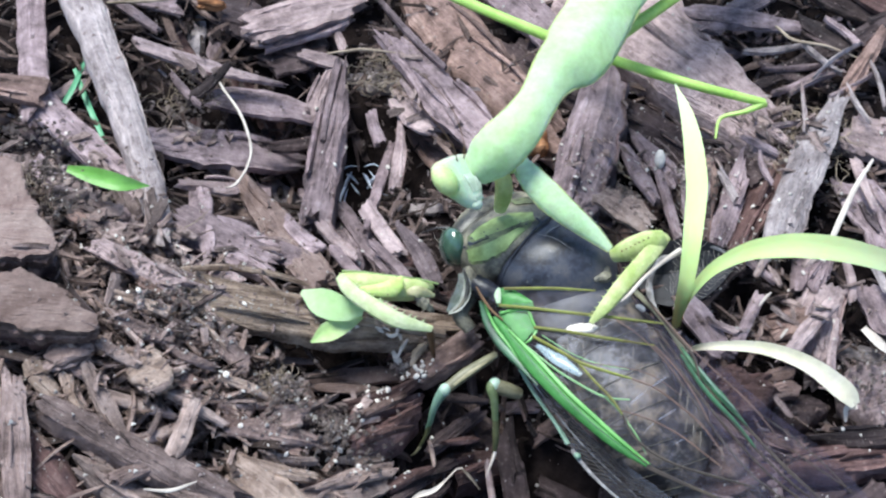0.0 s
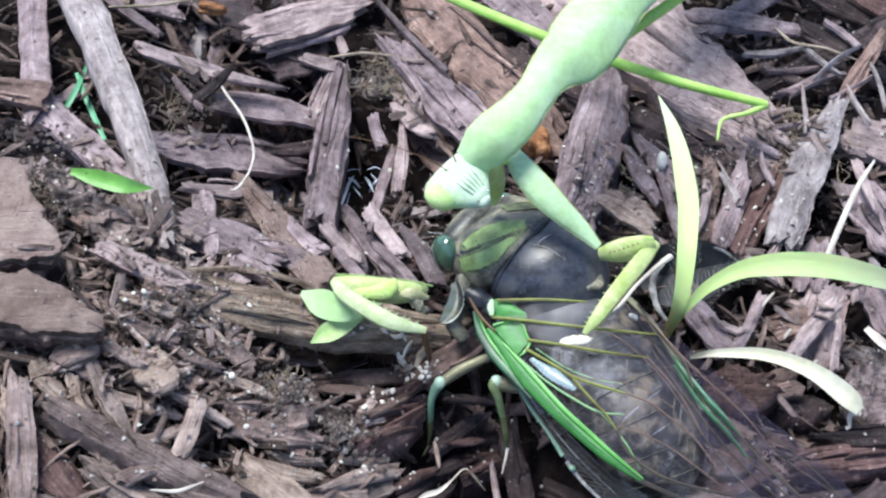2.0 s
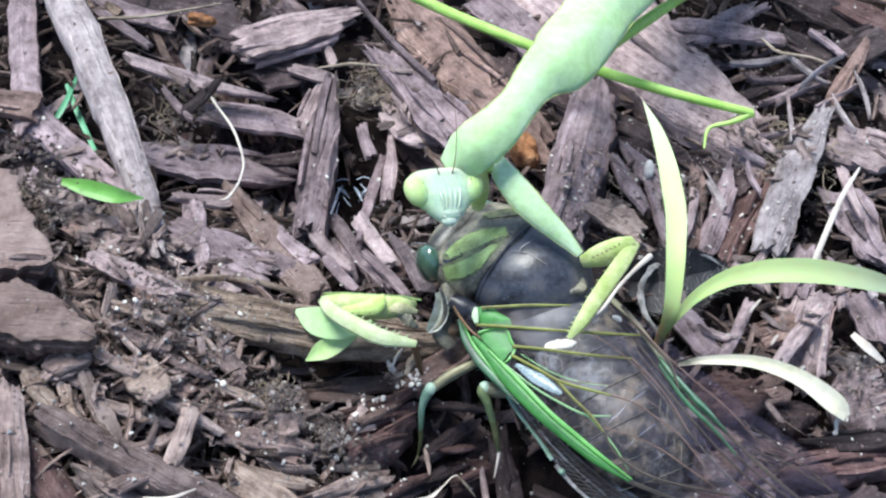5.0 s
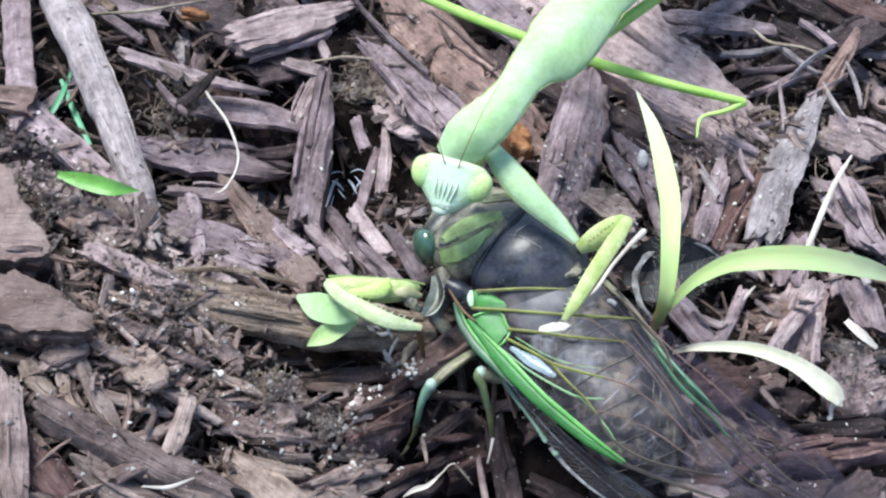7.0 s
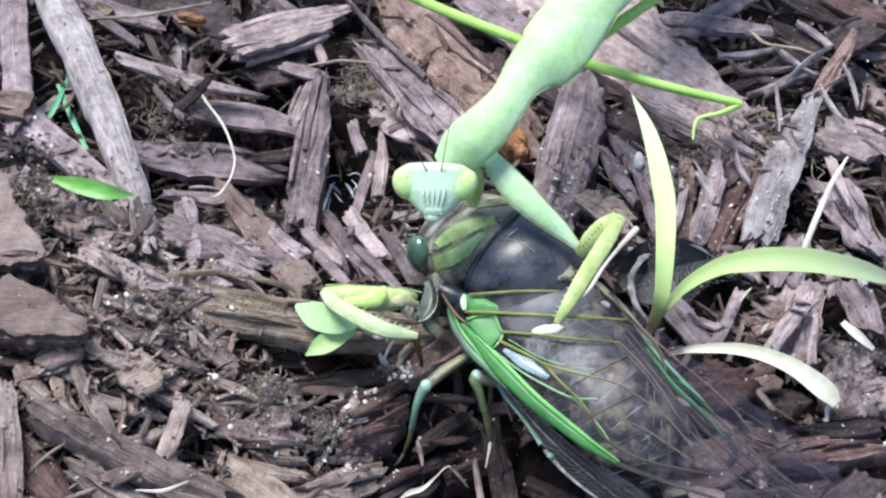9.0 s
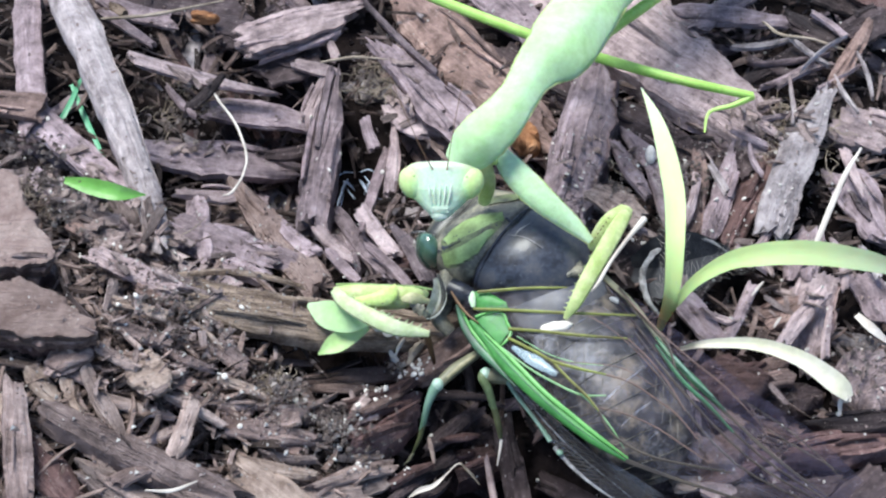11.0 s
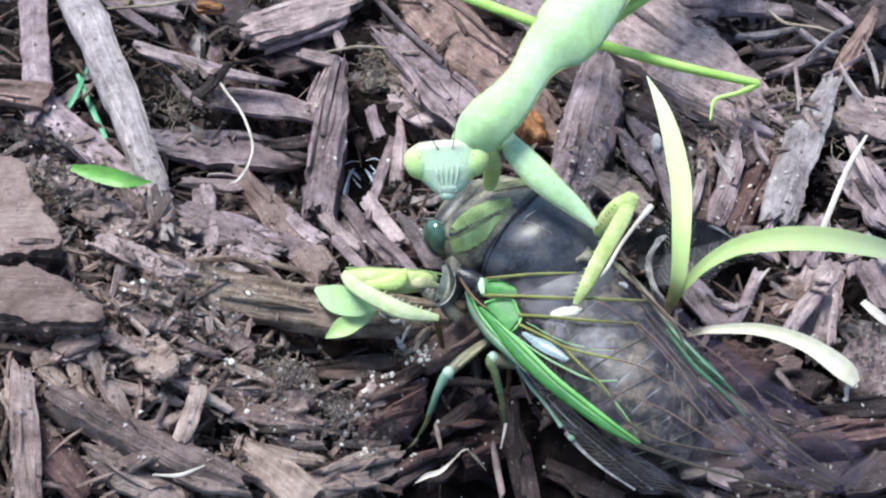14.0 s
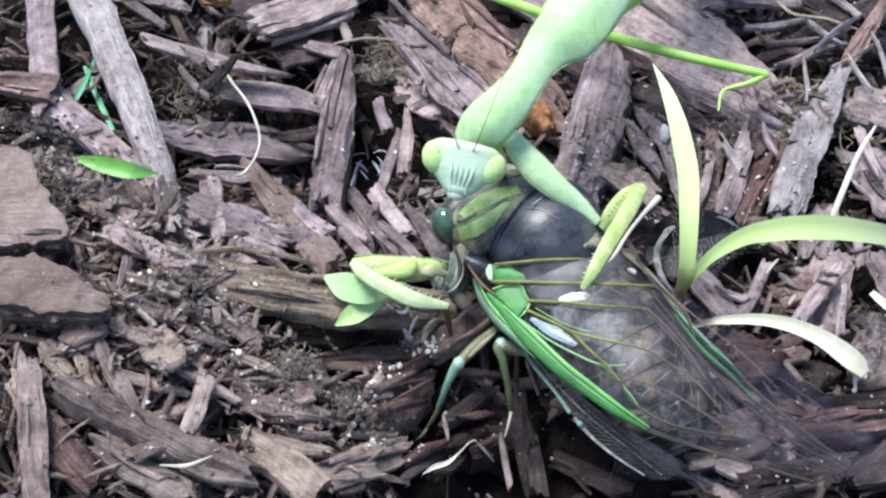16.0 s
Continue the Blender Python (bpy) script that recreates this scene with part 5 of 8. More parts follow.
    part("blade", blade([(-38.3, 30.5, 0.9), (-38.9, 25.5, 1.3), (-40.0, 22.6, 0.7)], [0.3, 0.6, 0.5], VIEW), M_SPROUT, weed)
    part("blade", blade([(-39.2, 28.7, 1.2), (-37.1, 23.9, 0.7), (-34.3, 18.1, 0.2)], [0.4, 0.6, 0.4], VIEW), M_SPROUT, weed)
    tagged(weed, "thin blue-green grass sprout beside a grey stick", "grass")
    ob = part("straw", limb([(42.3, 14.0, 5.0), (39.9, 10.3, 4.0), (36.7, 4.1, 1.0)], [0.12, 0.28, 0.3], 0.5, VIEW), M_STRAW)
    tagged(ob, "thin bleached white straw stalk", "straw")
    ob = part("straw", limb([(-24.1, -26.1, 6.0), (-21.9, -26.1, 5.9), (-19.8, -25.3, 6.1)], [0.06, 0.17, 0.06], 0.5, VIEW), M_STRAW)
    tagged(ob, "short curved white straw fragment", "straw")
    ob = part("wood_sliver", blade([(-2.5, -21.1, -3.2), (-1.5, -20.3, -3.3), (-0.3, -19.7, -3.5), (0.9, -18.3, -3.7), (1.7, -17.2, -3.9), (2.3, -16.9, -4.1)], [0.08, 0.5, 0.4, 0.14, 0.13, 0.12], (-0.1, -0.3, 0.95), 0.3), M_STRAW)
    part("torn_end", blade([(2.1, -16.9, -4.0), (3.0, -17.3, -5.0), (3.9, -17.7, -6.4)], [0.12, 0.28, 0.1], (0, -0.3, 0.95), 0.3), M_ROOT, ob, "tan torn end of the sliver")
    tagged(ob, "torn pale white wood sliver", "wood sliver")
    ob = part("wood_sliver", blade([(40.7, -0.9, -2.9), (41.8, -2.7, -2.7), (43.3, -3.9, -3.4)], [0.6, 0.9, 0.4], VIEW), M_STRAW)
    tagged(ob, "torn pale white wood sliver", "wood sliver")
    for a, b in (((30.4, -0.2, -0.7), (31.6, 1.0, -0.0)), ((36.0, 0.2, -1.4), (36.7, 0.1, -1.3)), ((32.2, -3.4, -1.6), (33.0, -2.4, -1.3))):
        ob = part("straw", limb([a, tuple((Vector(a) + Vector(b)) / 2 + Vector((0, 0, 0.2))), b], [0.08, 0.16, 0.06], 0.5, VIEW, 8), M_STRAW)
        tagged(ob, "tiny white straw fragment on the bark", "straw")
    ob = part("pebble", ellipsoid((21.9, 16.8, 1.5), ((1, 0.1, 0), (0, 1, 0.5), (0, 0, 1)), (0.55, 0.9, 0.7)), M_PEBBLE)
    tagged(ob, "small grey-white oval pebble", "pebble")
    ob = part("dead_leaf", blade([(19.2, 4.5, -1.8), (21.7, 3.3, -0.5), (25.1, 4.1, -0.2), (29.0, 5.7, -0.8)], [2.0, 6.0, 5.5, 0.6], VIEW, 0.25, 0.2), M_GREYLEAF)
    part("leaf_rim", limb([(21.9, -1.9, -2.4), (20.3, 0.1, -1.0), (20.1, 2.6, -0.1), (21.5, 4.5, 0.7), (23.7, 5.7, 1.2), (26.5, 5.7, 0.9), (28.9, 5.0, -0.5)], [0.1, 0.25, 0.3, 0.3, 0.22, 0.18, 0.05], 0.6, VIEW, 8, 5, 0, 0.3, random.Random(2)), M_CRUST, ob, "pale fuzzy rim")
    tagged(ob, "dark grey cupped dead leaf with a pale fuzzy rim", "leaf")


plants()


def roots():
    def thread(pts, r, label, material=M_ROOT):
        ob = part("root_thread", limb(pts, [r * 0.5] + [r * 0.7] * (len(pts) - 2) + [r * 0.3], 1, (0.1, -0.3, 1), 6, 5, 0, 0.25, random.Random(len(label))), material)
        tagged(ob, label, "root")
    thread([(-24.6, 28.9, 1.0), (-23.0, 25.9, 1.0), (-21.0, 22.7, 0.6), (-19.7, 18.6, 0.4), (-19.7, 15.9, 0.6), (-20.1, 14.0, 0.9), (-20.8, 12.4, 1.1), (-21.6, 12.4, 0.8)], 0.2, "curled pale root thread over the mulch", M_STRAW)
    thread([(35.7, 36.1, 2.5), (37.5, 34.0, 2.4), (40.8, 33.4, 2.2), (44.9, 32.8, 0.9)], 0.25, "thin pale root lying on the bark")
    thread([(-36.2, 35.0, 4.9), (-30.5, 35.9, 4.7), (-23.7, 40.5, 2.7)], 0.3, "thin brown twig across the mulch")
    thread([(-12.7, 32.7, 0.3), (-9.0, 32.3, 1.4), (-5.3, 32.2, 1.1)], 0.25, "thin bent twig across the mulch")
    thread([(-25.5, 2.5, 5.3), (-23.6, 4.1, 4.7), (-22.6, 8.4, 2.1)], 0.1, "fine pale root thread")
    for line, r in (([(-6.0, -5.3, 1.6), (-5.6, -5.6, 1.5), (-5.2, -5.7, 1.2)], 0.2), ([(-5.0, -5.8, 1.2), (-4.6, -6.0, 1.1), (-4.0, -6.0, 1.3), (-3.9, -5.6, 1.7), (-3.4, -5.3, 1.9)], 0.17), ([(-4.0, -5.8, 1.3), (-3.7, -5.9, 1.0), (-3.6, -6.2, 0.7)], 0.17), ([(-5.5, -5.4, 1.4), (-5.1, -5.4, 1.5), (-4.6, -5.6, 1.3)], 0.1)):
        ob = part("rootlet", limb(line, [r * 0.4] + [r] * (len(line) - 2) + [r * 0.3], 1, VIEW, 6, 5, 0, 0.2, random.Random(3)), M_STRAW)
        tagged(ob, "fine curly white rootlet under the foreleg", "root")
    for line, r in (([(-4.4, -6.5, -0.6), (-4.0, -6.9, -1.2), (-3.5, -7.2, -1.8)], 0.34), ([(-3.9, -6.9, -1.0), (-3.5, -6.2, -0.4), (-3.0, -5.7, 0.2)], 0.18), ([(-2.6, -7.4, -1.6), (-2.1, -6.5, -0.8), (-1.3, -6.0, 0.0)], 0.42)):
        ob = part("rootlet", limb(line, [r * 0.5, r, r * 0.7], 0.8, VIEW, 7, 5, 0, 0.25, random.Random(5)), M_STRAW if r < 0.4 else M_ROOT)
        tagged(ob, "short straw-coloured rootlet standing on the bark", "root")
    for a, b in (((-10.9, 23.5, -11.4), (-9.9, 24.5, -9.5)), ((-10.5, 24.6, -10.0), (-9.2, 23.8, -10.7)), ((-8.7, 24.6, -9.8), (-7.7, 22.2, -9.6)), ((-8.2, 23.3, -10.8), (-6.9, 23.7, -8.8)), ((-11.2, 22.2, -11.8), (-10.5, 24.0, -11.0))):
        ob = part("grass_sliver", limb([a, tuple((Vector(a) + Vector(b)) / 2 + Vector((0, 0, 0.3))), b], [0.08, 0.16, 0.05], 0.5, VIEW, 6), M_SILVER)
        tagged(ob, "thin silvery sliver down in a dark hollow", "straw")
    for line in (([(-10.0, 18.7, -6.0), (-10.2, 17.5, -6.0), (-10.3, 16.2, -6.0)], [(-9.6, 19.1, -5.5), (-9.1, 18.3, -5.6), (-8.7, 17.9, -5.8)], [(-7.8, 20.5, -5.0), (-7.1, 19.4, -5.0), (-6.6, 18.3, -5.2)], [(-8.3, 21.1, -5.0), (-7.4, 21.5, -5.0), (-6.6, 21.0, -5.0)], [(-7.6, 19.1, -5.0), (-7.0, 19.4, -4.8), (-6.1, 19.4, -4.6)], [(-10.8, 21.5, -6.0), (-9.9, 22.1, -6.0), (-9.0, 22.0, -6.0)], [(-6.5, 17.3, -4.6), (-6.2, 16.8, -4.5), (-5.7, 16.5, -4.4)])):
        ob = part("grass_sliver", limb(line, [0.03, 0.06, 0.02], 0.5, VIEW, 6), M_SILVER)
        tagged(ob, "thin silvery sliver down in a dark hollow", "straw")
    rng = random.Random(4)
    def tangle(cx, cy, spread, count, z, seed):
        for _ in range(count):
            p = Vector((cx + rng.uniform(-spread, spread), cy + rng.uniform(-spread, spread), height(cx, cy) + z))
            pts, d = [], rng.uniform(0, 6.3)
            for k in range(5):
                pts.append(tuple(p))
                d += rng.uniform(-1.6, 1.6)
                p = p + Vector((math.cos(d), math.sin(d), rng.uniform(-0.5, 0.5))) * spread * 0.3
            yield limb(pts, [0.035, 0.05, 0.045, 0.035, 0.02], 1, (0.1, -0.3, 1), 4, 4)
    for i, (at, sp, n) in enumerate((((-27.2, 27.2, -0.9), 3.0, 30), ((-6.6, 31.7, -0.4), 2.6, 60), ((36.8, 21.0, 0.6), 3.8, 80), ((-29.4, 9.2, 3.0), 3.0, 30), ((17.0, 16.8, 2.6), 1.6, 10), ((-38.7, 6.9, 7.9), 2.5, 30), ((28.9, 30.3, 1.1), 3, 12), ((-14.6, -12.6, 3.0), 1.5, 46), ((-13.4, -16.0, 2.0), 1.2, 26), ((37.6, 22.4, 2.4), 2.0, 40))):
        joined("root_tangle", M_ROOT, "tangle of fine grey-brown dry roots in the mulch", "roots", tangle(at[0], at[1], sp, n, 2.2, i))


roots()


# ---- the cicada; body axes: back, right, up from the middle of its thorax ----
CIC = Vector((8.3, 1.0, 4.0))
MID = Vector((7.7, 1.6, 4.0))
HEADING = Matrix.Rotation(radians(-40), 3, "Z")


def body(x, y, z):
    return MID + HEADING @ Vector((x, y, z))


BX, BY, BZ = HEADING @ Vector((1, 0, 0)), HEADING @ Vector((0, 1, 0)), Vector((0, 0, 1))


def hoop(stations, n=28, sub=5, top=1.0):
    """A body segment: rows of back, half-width, half-height, centre height, swept along the body."""
    rows = glide(stations, sub)
    verts, faces = [], []
    for x, w, h, z in rows:
        for k in range(n):
            a = 2 * math.pi * k / n
            c, s = math.cos(a), math.sin(a)
            verts.append(body(x + 0.9 * (1 - abs(c)) * top - 0.9, w * c, z + h * s))
    m = len(rows)
    for i in range(m - 1):
        for k in range(n):
            faces.append((i * n + k, i * n + (k + 1) % n, (i + 1) * n + (k + 1) % n, (i + 1) * n + k))
    faces.append(tuple(range(n))[::-1])
    faces.append(tuple(range((m - 1) * n, m * n)))
    return verts, faces


def wing(lead, trail, nx=28, ny=10, camber=0.4, thick=0.03):
    """A membrane spanned between its leading and trailing edge."""
    k = len(lead) - 1
    lo, hi = glide(lead, max(2, nx // k)), glide(trail, max(2, nx // k))
    m = min(len(lo), len(hi))
    verts, faces = [], []
    for lay in (0, 1):
        for i in range(m):
            for j in range(ny + 1):
                t = j / ny
                p = lo[i] * (1 - t) + hi[i] * t
                verts.append((p[0], p[1], p[2] + camber * math.sin(math.pi * t) - lay * thick + 0.06 * math.sin(i * 1.7) * math.sin(j * 2.1)))
    q = ny + 1
    for i in range(m - 1):
        for j in range(ny):
            f = (i * q + j, i * q + j + 1, (i + 1) * q + j + 1, (i + 1) * q + j)
            faces.append(f)
            faces.append(tuple(v + m * q for v in f)[::-1])
    return verts, faces, lo[:m], hi[:m]


def on_wing(lo, hi, s, t, camber=0.4):
    i = s * (len(lo) - 1)
    a = min(int(i), len(lo) - 2)
    f = i - a
    p = (lo[a] * (1 - f) + lo[a + 1] * f) * (1 - t) + (hi[a] * (1 - f) + hi[a + 1] * f) * t
    return (p[0], p[1], p[2] + camber * math.sin(math.pi * t) + 0.05)


def cicada():
    cic = root("cicada", CIC)
    tagged(cic, "black and green cicada with clear wings held by a mantis", "cicada")
    part("mesonotum", hoop([(-0.8, 5.0, 4.0, 0.2), (0.8, 5.9, 4.6, 0.5), (3.2, 5.8, 4.6, 0.6), (5.6, 4.9, 3.9, 0.3), (7.4, 3.4, 2.8, -0.2), (8.2, 1.8, 1.8, -0.6)]), M_CHITIN, cic, "glossy black domed thorax")
    part("pronotum", hoop([(-6.2, 4.4, 2.6, -0.4), (-5.4, 5.1, 3.3, -0.2), (-3.2, 5.6, 4.1, 0.1), (-0.8, 6.0, 4.6, 0.4), (0.1, 5.7, 4.5, 0.4)]), M_CHITIN_BROWN, cic, "olive-brown collar with green marks")
    part("head", ellipsoid(body(-7.2, 0, -0.6), (BX, BY, BZ), (2.0, 4.6, 2.4)), M_CHITIN_BROWN, cic)
    for s in (-1, 1):
        part("eye", ellipsoid(body(-6.9, s * 4.6, 0.0 if s < 0 else -1.5), (BX + BY * (0.35 * s), BY - BX * (0.35 * s), BZ), (1.75, 1.2, 2.15)), M_CIC_EYE, cic, "glossy dark green eye")
    def collar(x, y):
        xs, ws, hs, zs = (-6.2, -5.4, -3.2, -0.8, 0.1), (4.4, 5.1, 5.6, 6.0, 5.7), (2.6, 3.3, 4.1, 4.6, 4.5), (-0.4, -0.2, 0.1, 0.4, 0.4)
        at = x
        for _ in range(4):
            w = np.interp(at, xs, ws)
            at = x + 0.9 * min(1, abs(y / w))
        return tuple(body(x, y, np.interp(at, xs, zs) + np.interp(at, xs, hs) * math.sqrt(max(0.02, 1 - (y / w) ** 2)) + 0.1))

    def patch(name, upper, lower, material, label, lift=0.05):
        """A coloured field of the collar between two edges given along and across the body."""
        up, lo = glide(upper, 8), glide(lower, 8)
        verts, faces, m = [], [], 9
        for i, (a, b) in enumerate(zip(up, lo)):
            for j in range(m):
                q = j / (m - 1)
                wave = 0.12 * noise.noise((i * 0.45, q * 2.0, a[0])) * (1 if 0 < q < 1 else 1.6)
                verts.append(Vector(collar(a[0] * (1 - q) + b[0] * q + wave, a[1] * (1 - q) + b[1] * q)) + Vector((0, 0, lift + 0.10 * math.sin(math.pi * q))))
        for i in range(len(up) - 1):
            for j in range(m - 1):
                faces.append((i * m + j, (i + 1) * m + j, (i + 1) * m + j + 1, i * m + j + 1))
        part(name, (verts, faces), material, cic, label)

    patch("collar_field", [(-5.7, -4.2), (-5.0, -2.6), (-3.8, -0.9), (-1.8, 0.4)], [(-4.1, -5.7), (-2.2, -5.45), (-1.0, -4.4), (-0.7, -1.2)], M_FIELD, "dark olive field of the collar", 0.0)
    patch("green_mark", [(-5.5, -4.1), (-4.85, -2.5), (-3.6, -1.0), (-1.7, 0.2)], [(-4.4, -4.5), (-2.9, -3.6), (-1.8, -2.4), (-0.8, -0.7)], M_OLIVE, "olive green collar marking")
    patch("green_mark", [(-5.0, -5.1), (-4.0, -4.6), (-2.75, -3.7), (-1.7, -2.4)], [(-4.1, -5.6), (-2.3, -5.35), (-1.2, -4.4), (-0.85, -2.0)], M_OLIVE, "olive green collar marking")
    patch("collar_field", [(-5.2, 1.0), (-4.2, 2.2), (-3.0, 3.4), (-2.0, 4.4)], [(-4.0, 0.6), (-2.6, 1.6), (-1.6, 2.8), (-1.2, 3.8)], M_FIELD, "dark olive field of the collar")
    patch("collar_groove", [(-5.3, -4.55), (-4.6, -4.55), (-4.0, -4.3), (-3.4, -3.95)], [(-5.1, -4.85), (-4.45, -4.75), (-3.9, -4.4), (-3.35, -3.98)], M_CHITIN, "dark groove between the marks", 0.08)
    for k in range(16):
        x, y = -5.4 + 0.33 * k, -4.9 + 0.5 * math.sin(k * 2.3) + 0.3 * k
        part("pit", ellipsoid(collar(x, y), (BX, BY, BZ), (0.16 + 0.1 * math.sin(k * 5.1) ** 2, 0.12, 0.12), 8, 6), M_CHITIN, cic)
    part("collar_rim", limb([body(-0.2, 5.9 * math.cos(a), 0.4 + 4.62 * math.sin(a)) for a in np.linspace(0.1, 3.04, 9)], [0.11] * 9, 1, (0, 0, 1), 8), M_CHITIN, cic, "black raised rim of the collar")
    spine = [(10.1, -1.2, 2.4), (12.8, -5.4, 2.4), (15.4, -10.0, 1.8), (17.6, -14.1, 0.4), (19.2, -17.4, -1.6), (20.0, -19.4, -3.2)]
    wide = [3.6, 4.9, 5.5, 5.4, 4.2, 1.2]
    part("abdomen", limb(spine, wide, 0.62, (0, 0, 1), 26, 6), M_ABDOMEN, cic, "broad dusty brown abdomen under the wings")
    part("rear_plate", limb([(9.4, -0.2, 2.7), (11.2, -3.2, 3.1), (12.5, -5.3, 3.1), (13.1, -6.3, 2.8)], [3.6, 4.9, 4.6, 3.4], 0.6, (0, 0, 1), 24, 6), M_CHITIN, cic, "blue-black plate in front of the abdomen")
    rows = glide([(*p, r) for p, r in zip(spine, wide)], 8)
    for k in range(8, len(rows) - 2, 5):
        p, r = Vector(rows[k][:3]), rows[k][3]
        t = Vector(rows[k + 1][:3] - rows[k - 1][:3]).normalized()
        side = t.cross(Vector((0, 0, 1))).normalized()
        up = side.cross(t)
        ring = [p + side * (1.005 * r * math.cos(a)) + up * (r * 0.625 * math.sin(a)) for a in np.linspace(0.05, 3.09, 15)]
        part("abdomen_ring", limb(ring, [0.09] * 15, 0.5, tuple(t), 6, 3), M_CHITIN_BROWN, cic, "brown rim of an abdomen segment")
    part("scutellum", limb([body(6.6, -1.0, 2.9), body(7.2, 0, 2.9), body(6.6, 1.0, 2.9)], [0.25, 0.5, 0.25], 1, (0, 0, 1), 10, 5, 0, 0.2, random.Random(2)), M_CHITIN_BROWN, cic, "tan cross ridge")
    part("scratch_or_glint", limb([(6.8, -0.2, 9.15), (8.4, -0.7, 9.2), (10.0, -1.9, 9.1)], [0.025, 0.05, 0.025], 0.5), M_CRUST, cic)
    part("scratch_or_glint", limb([(7.5, -0.6, 9.25), (7.9, 0.1, 9.35), (9.0, 1.0, 9.25)], [0.03, 0.06, 0.03], 0.5), M_CRUST, cic)
    for k in range(14):
        a = -0.5 + 0.22 * k
        p = body(-8.2 + 0.5 * math.sin(k * 2.1), -4.6 + 0.62 * k, -0.8 + 0.9 * math.sin(k * 1.3))
        part("hair", limb([p, p - BX * 0.7 + BZ * 0.3, p - BX * (1.2 + 0.4 * math.sin(k)) + BZ * (0.4 + 0.5 * math.cos(k * 1.7))], [0.03, 0.022, 0.01], 1, (0, 0, 1), 4, 2), M_STRAW, cic)
    part("antenna", limb([body(-8.6, -3.0, 0.2), body(-9.6, -3.6, 0.0), body(-10.8, -4.6, -0.8)], [0.1, 0.05, 0.02], 1, (0, 0, 1), 5), M_CHITIN, cic)
    part("neck_plate", blade([(0.1, -2.2, 5.6), (0.4, -2.9, 5.2), (0.3, -3.8, 4.6), (-0.2, -4.5, 3.8), (-0.9, -4.8, 3.0)], [0.5, 1.1, 1.5, 1.3, 0.4], VIEW, 0.5, 0.1), M_PLATE, cic, "pale translucent folded plate behind the head")
    part("neck_rim", limb([(0.3, -1.9, 5.8), (0.7, -3.1, 5.4), (0.7, -4.1, 4.6), (0.1, -4.7, 3.6), (-0.8, -4.9, 2.8)], [0.12, 0.2, 0.22, 0.18, 0.1], 1, VIEW, 8), M_CHITIN_BROWN, cic, "olive-brown rim of the plate")
    part("shoulder", limb([(1.3, -2.8, 5.0), (2.5, -3.5, 4.8), (3.5, -4.0, 4.8)], [0.9, 1.0, 0.7], 0.8, VIEW, 12), M_CHITIN, cic, "dark shoulder under the wing hinge")
    part("hinge_strut", limb([(1.5, -4.0, 5.8), (2.1, -5.2, 5.6), (2.9, -6.4, 5.4), (3.9, -7.5, 5.4)], [0.1, 0.14, 0.12, 0.06], 1, VIEW, 8), M_BROWN_TIP, cic, "thin brown strut at the wing hinge")
    part("leg_coxa", limb([(1.3, 0.1, 3.5), (1.1, -2.3, 3.0), (0.2, -4.3, 2.5), (1.3, -5.5, 1.5)], [0.9, 0.9, 0.8, 0.6], 1, VIEW), M_CHITIN_BROWN, cic, "olive-brown leg base")

    # wings: near and far forewing, near and far hind wing
    lead = [(2.4, -5.2, 4.6), (4.1, -8.5, 4.8), (6.5, -12.3, 4.8), (8.9, -15.3, 4.6), (11.3, -17.8, 4.2), (13.7, -19.8, 3.8), (16.0, -21.5, 3.4), (19.6, -23.0, 2.8), (24.3, -24.3, 2.0), (30.0, -26.0, 0.8)]
    trail = [(3.3, -4.4, 5.6), (5.5, -4.6, 6.6), (8.5, -5.2, 7.4), (12.0, -5.9, 7.8), (15.5, -8.2, 7.6), (18.3, -11.0, 7.0), (20.8, -14.3, 6.0), (23.2, -18.9, 4.6), (26.5, -23.1, 3.0), (30.7, -26.0, 1.0)]
    v, f, lo, hi = wing(lead, trail, 36, 12, 0.5)
    near = part("forewing", (v, f), M_WING, cic, "clear veined forewing with bright green leading edge", at=(3.9, -3.6, 4.5))
    part("leading_vein", limb([(3.2, -6.9, 5.0), (4.8, -9.5, 5.1), (6.5, -12.3, 5.1), (8.9, -15.4, 4.9), (11.3, -17.8, 4.5), (13.6, -19.9, 4.1), (16.1, -21.6, 3.6)], [0.25, 0.5, 0.66, 0.62, 0.54, 0.4, 0.1], 0.5, VIEW, 12, 5, 0.15), M_VEIN, near, "bright green leading vein")
    # paler green strip that paints the highlight on the vein's upper side
    part("vein_highlight", limb([(4.4, -8.8, 5.6), (6.9, -12.2, 5.7), (9.4, -15.5, 5.5), (11.8, -17.8, 5.0), (14.1, -19.9, 4.5), (16.3, -21.6, 3.9)], [0.1, 0.2, 0.22, 0.2, 0.16, 0.06], 0.6, VIEW, 8), M_VEIN_LIME, near, "painted pale highlight along the leading vein")
    part("vein_groove", limb([(4.1, -9.1, 5.8), (6.5, -12.9, 6.0), (8.9, -16.0, 5.8), (11.2, -18.4, 5.3), (13.6, -20.2, 4.7), (15.7, -21.6, 4.1)], [0.02, 0.045, 0.05, 0.045, 0.04, 0.02], 0.6, VIEW, 6), M_VEIN_FAR, near, "dark groove along the leading vein")
    part("outer_edge", limb([(2.0, -4.5, 4.4), (2.6, -6.9, 4.3), (3.7, -9.3, 4.3), (5.3, -11.5, 4.3), (7.0, -13.9, 4.2)], [0.16, 0.36, 0.4, 0.34, 0.08], 0.7, VIEW, 8), M_VEIN_FAR, near, "dark green outer wing edge")
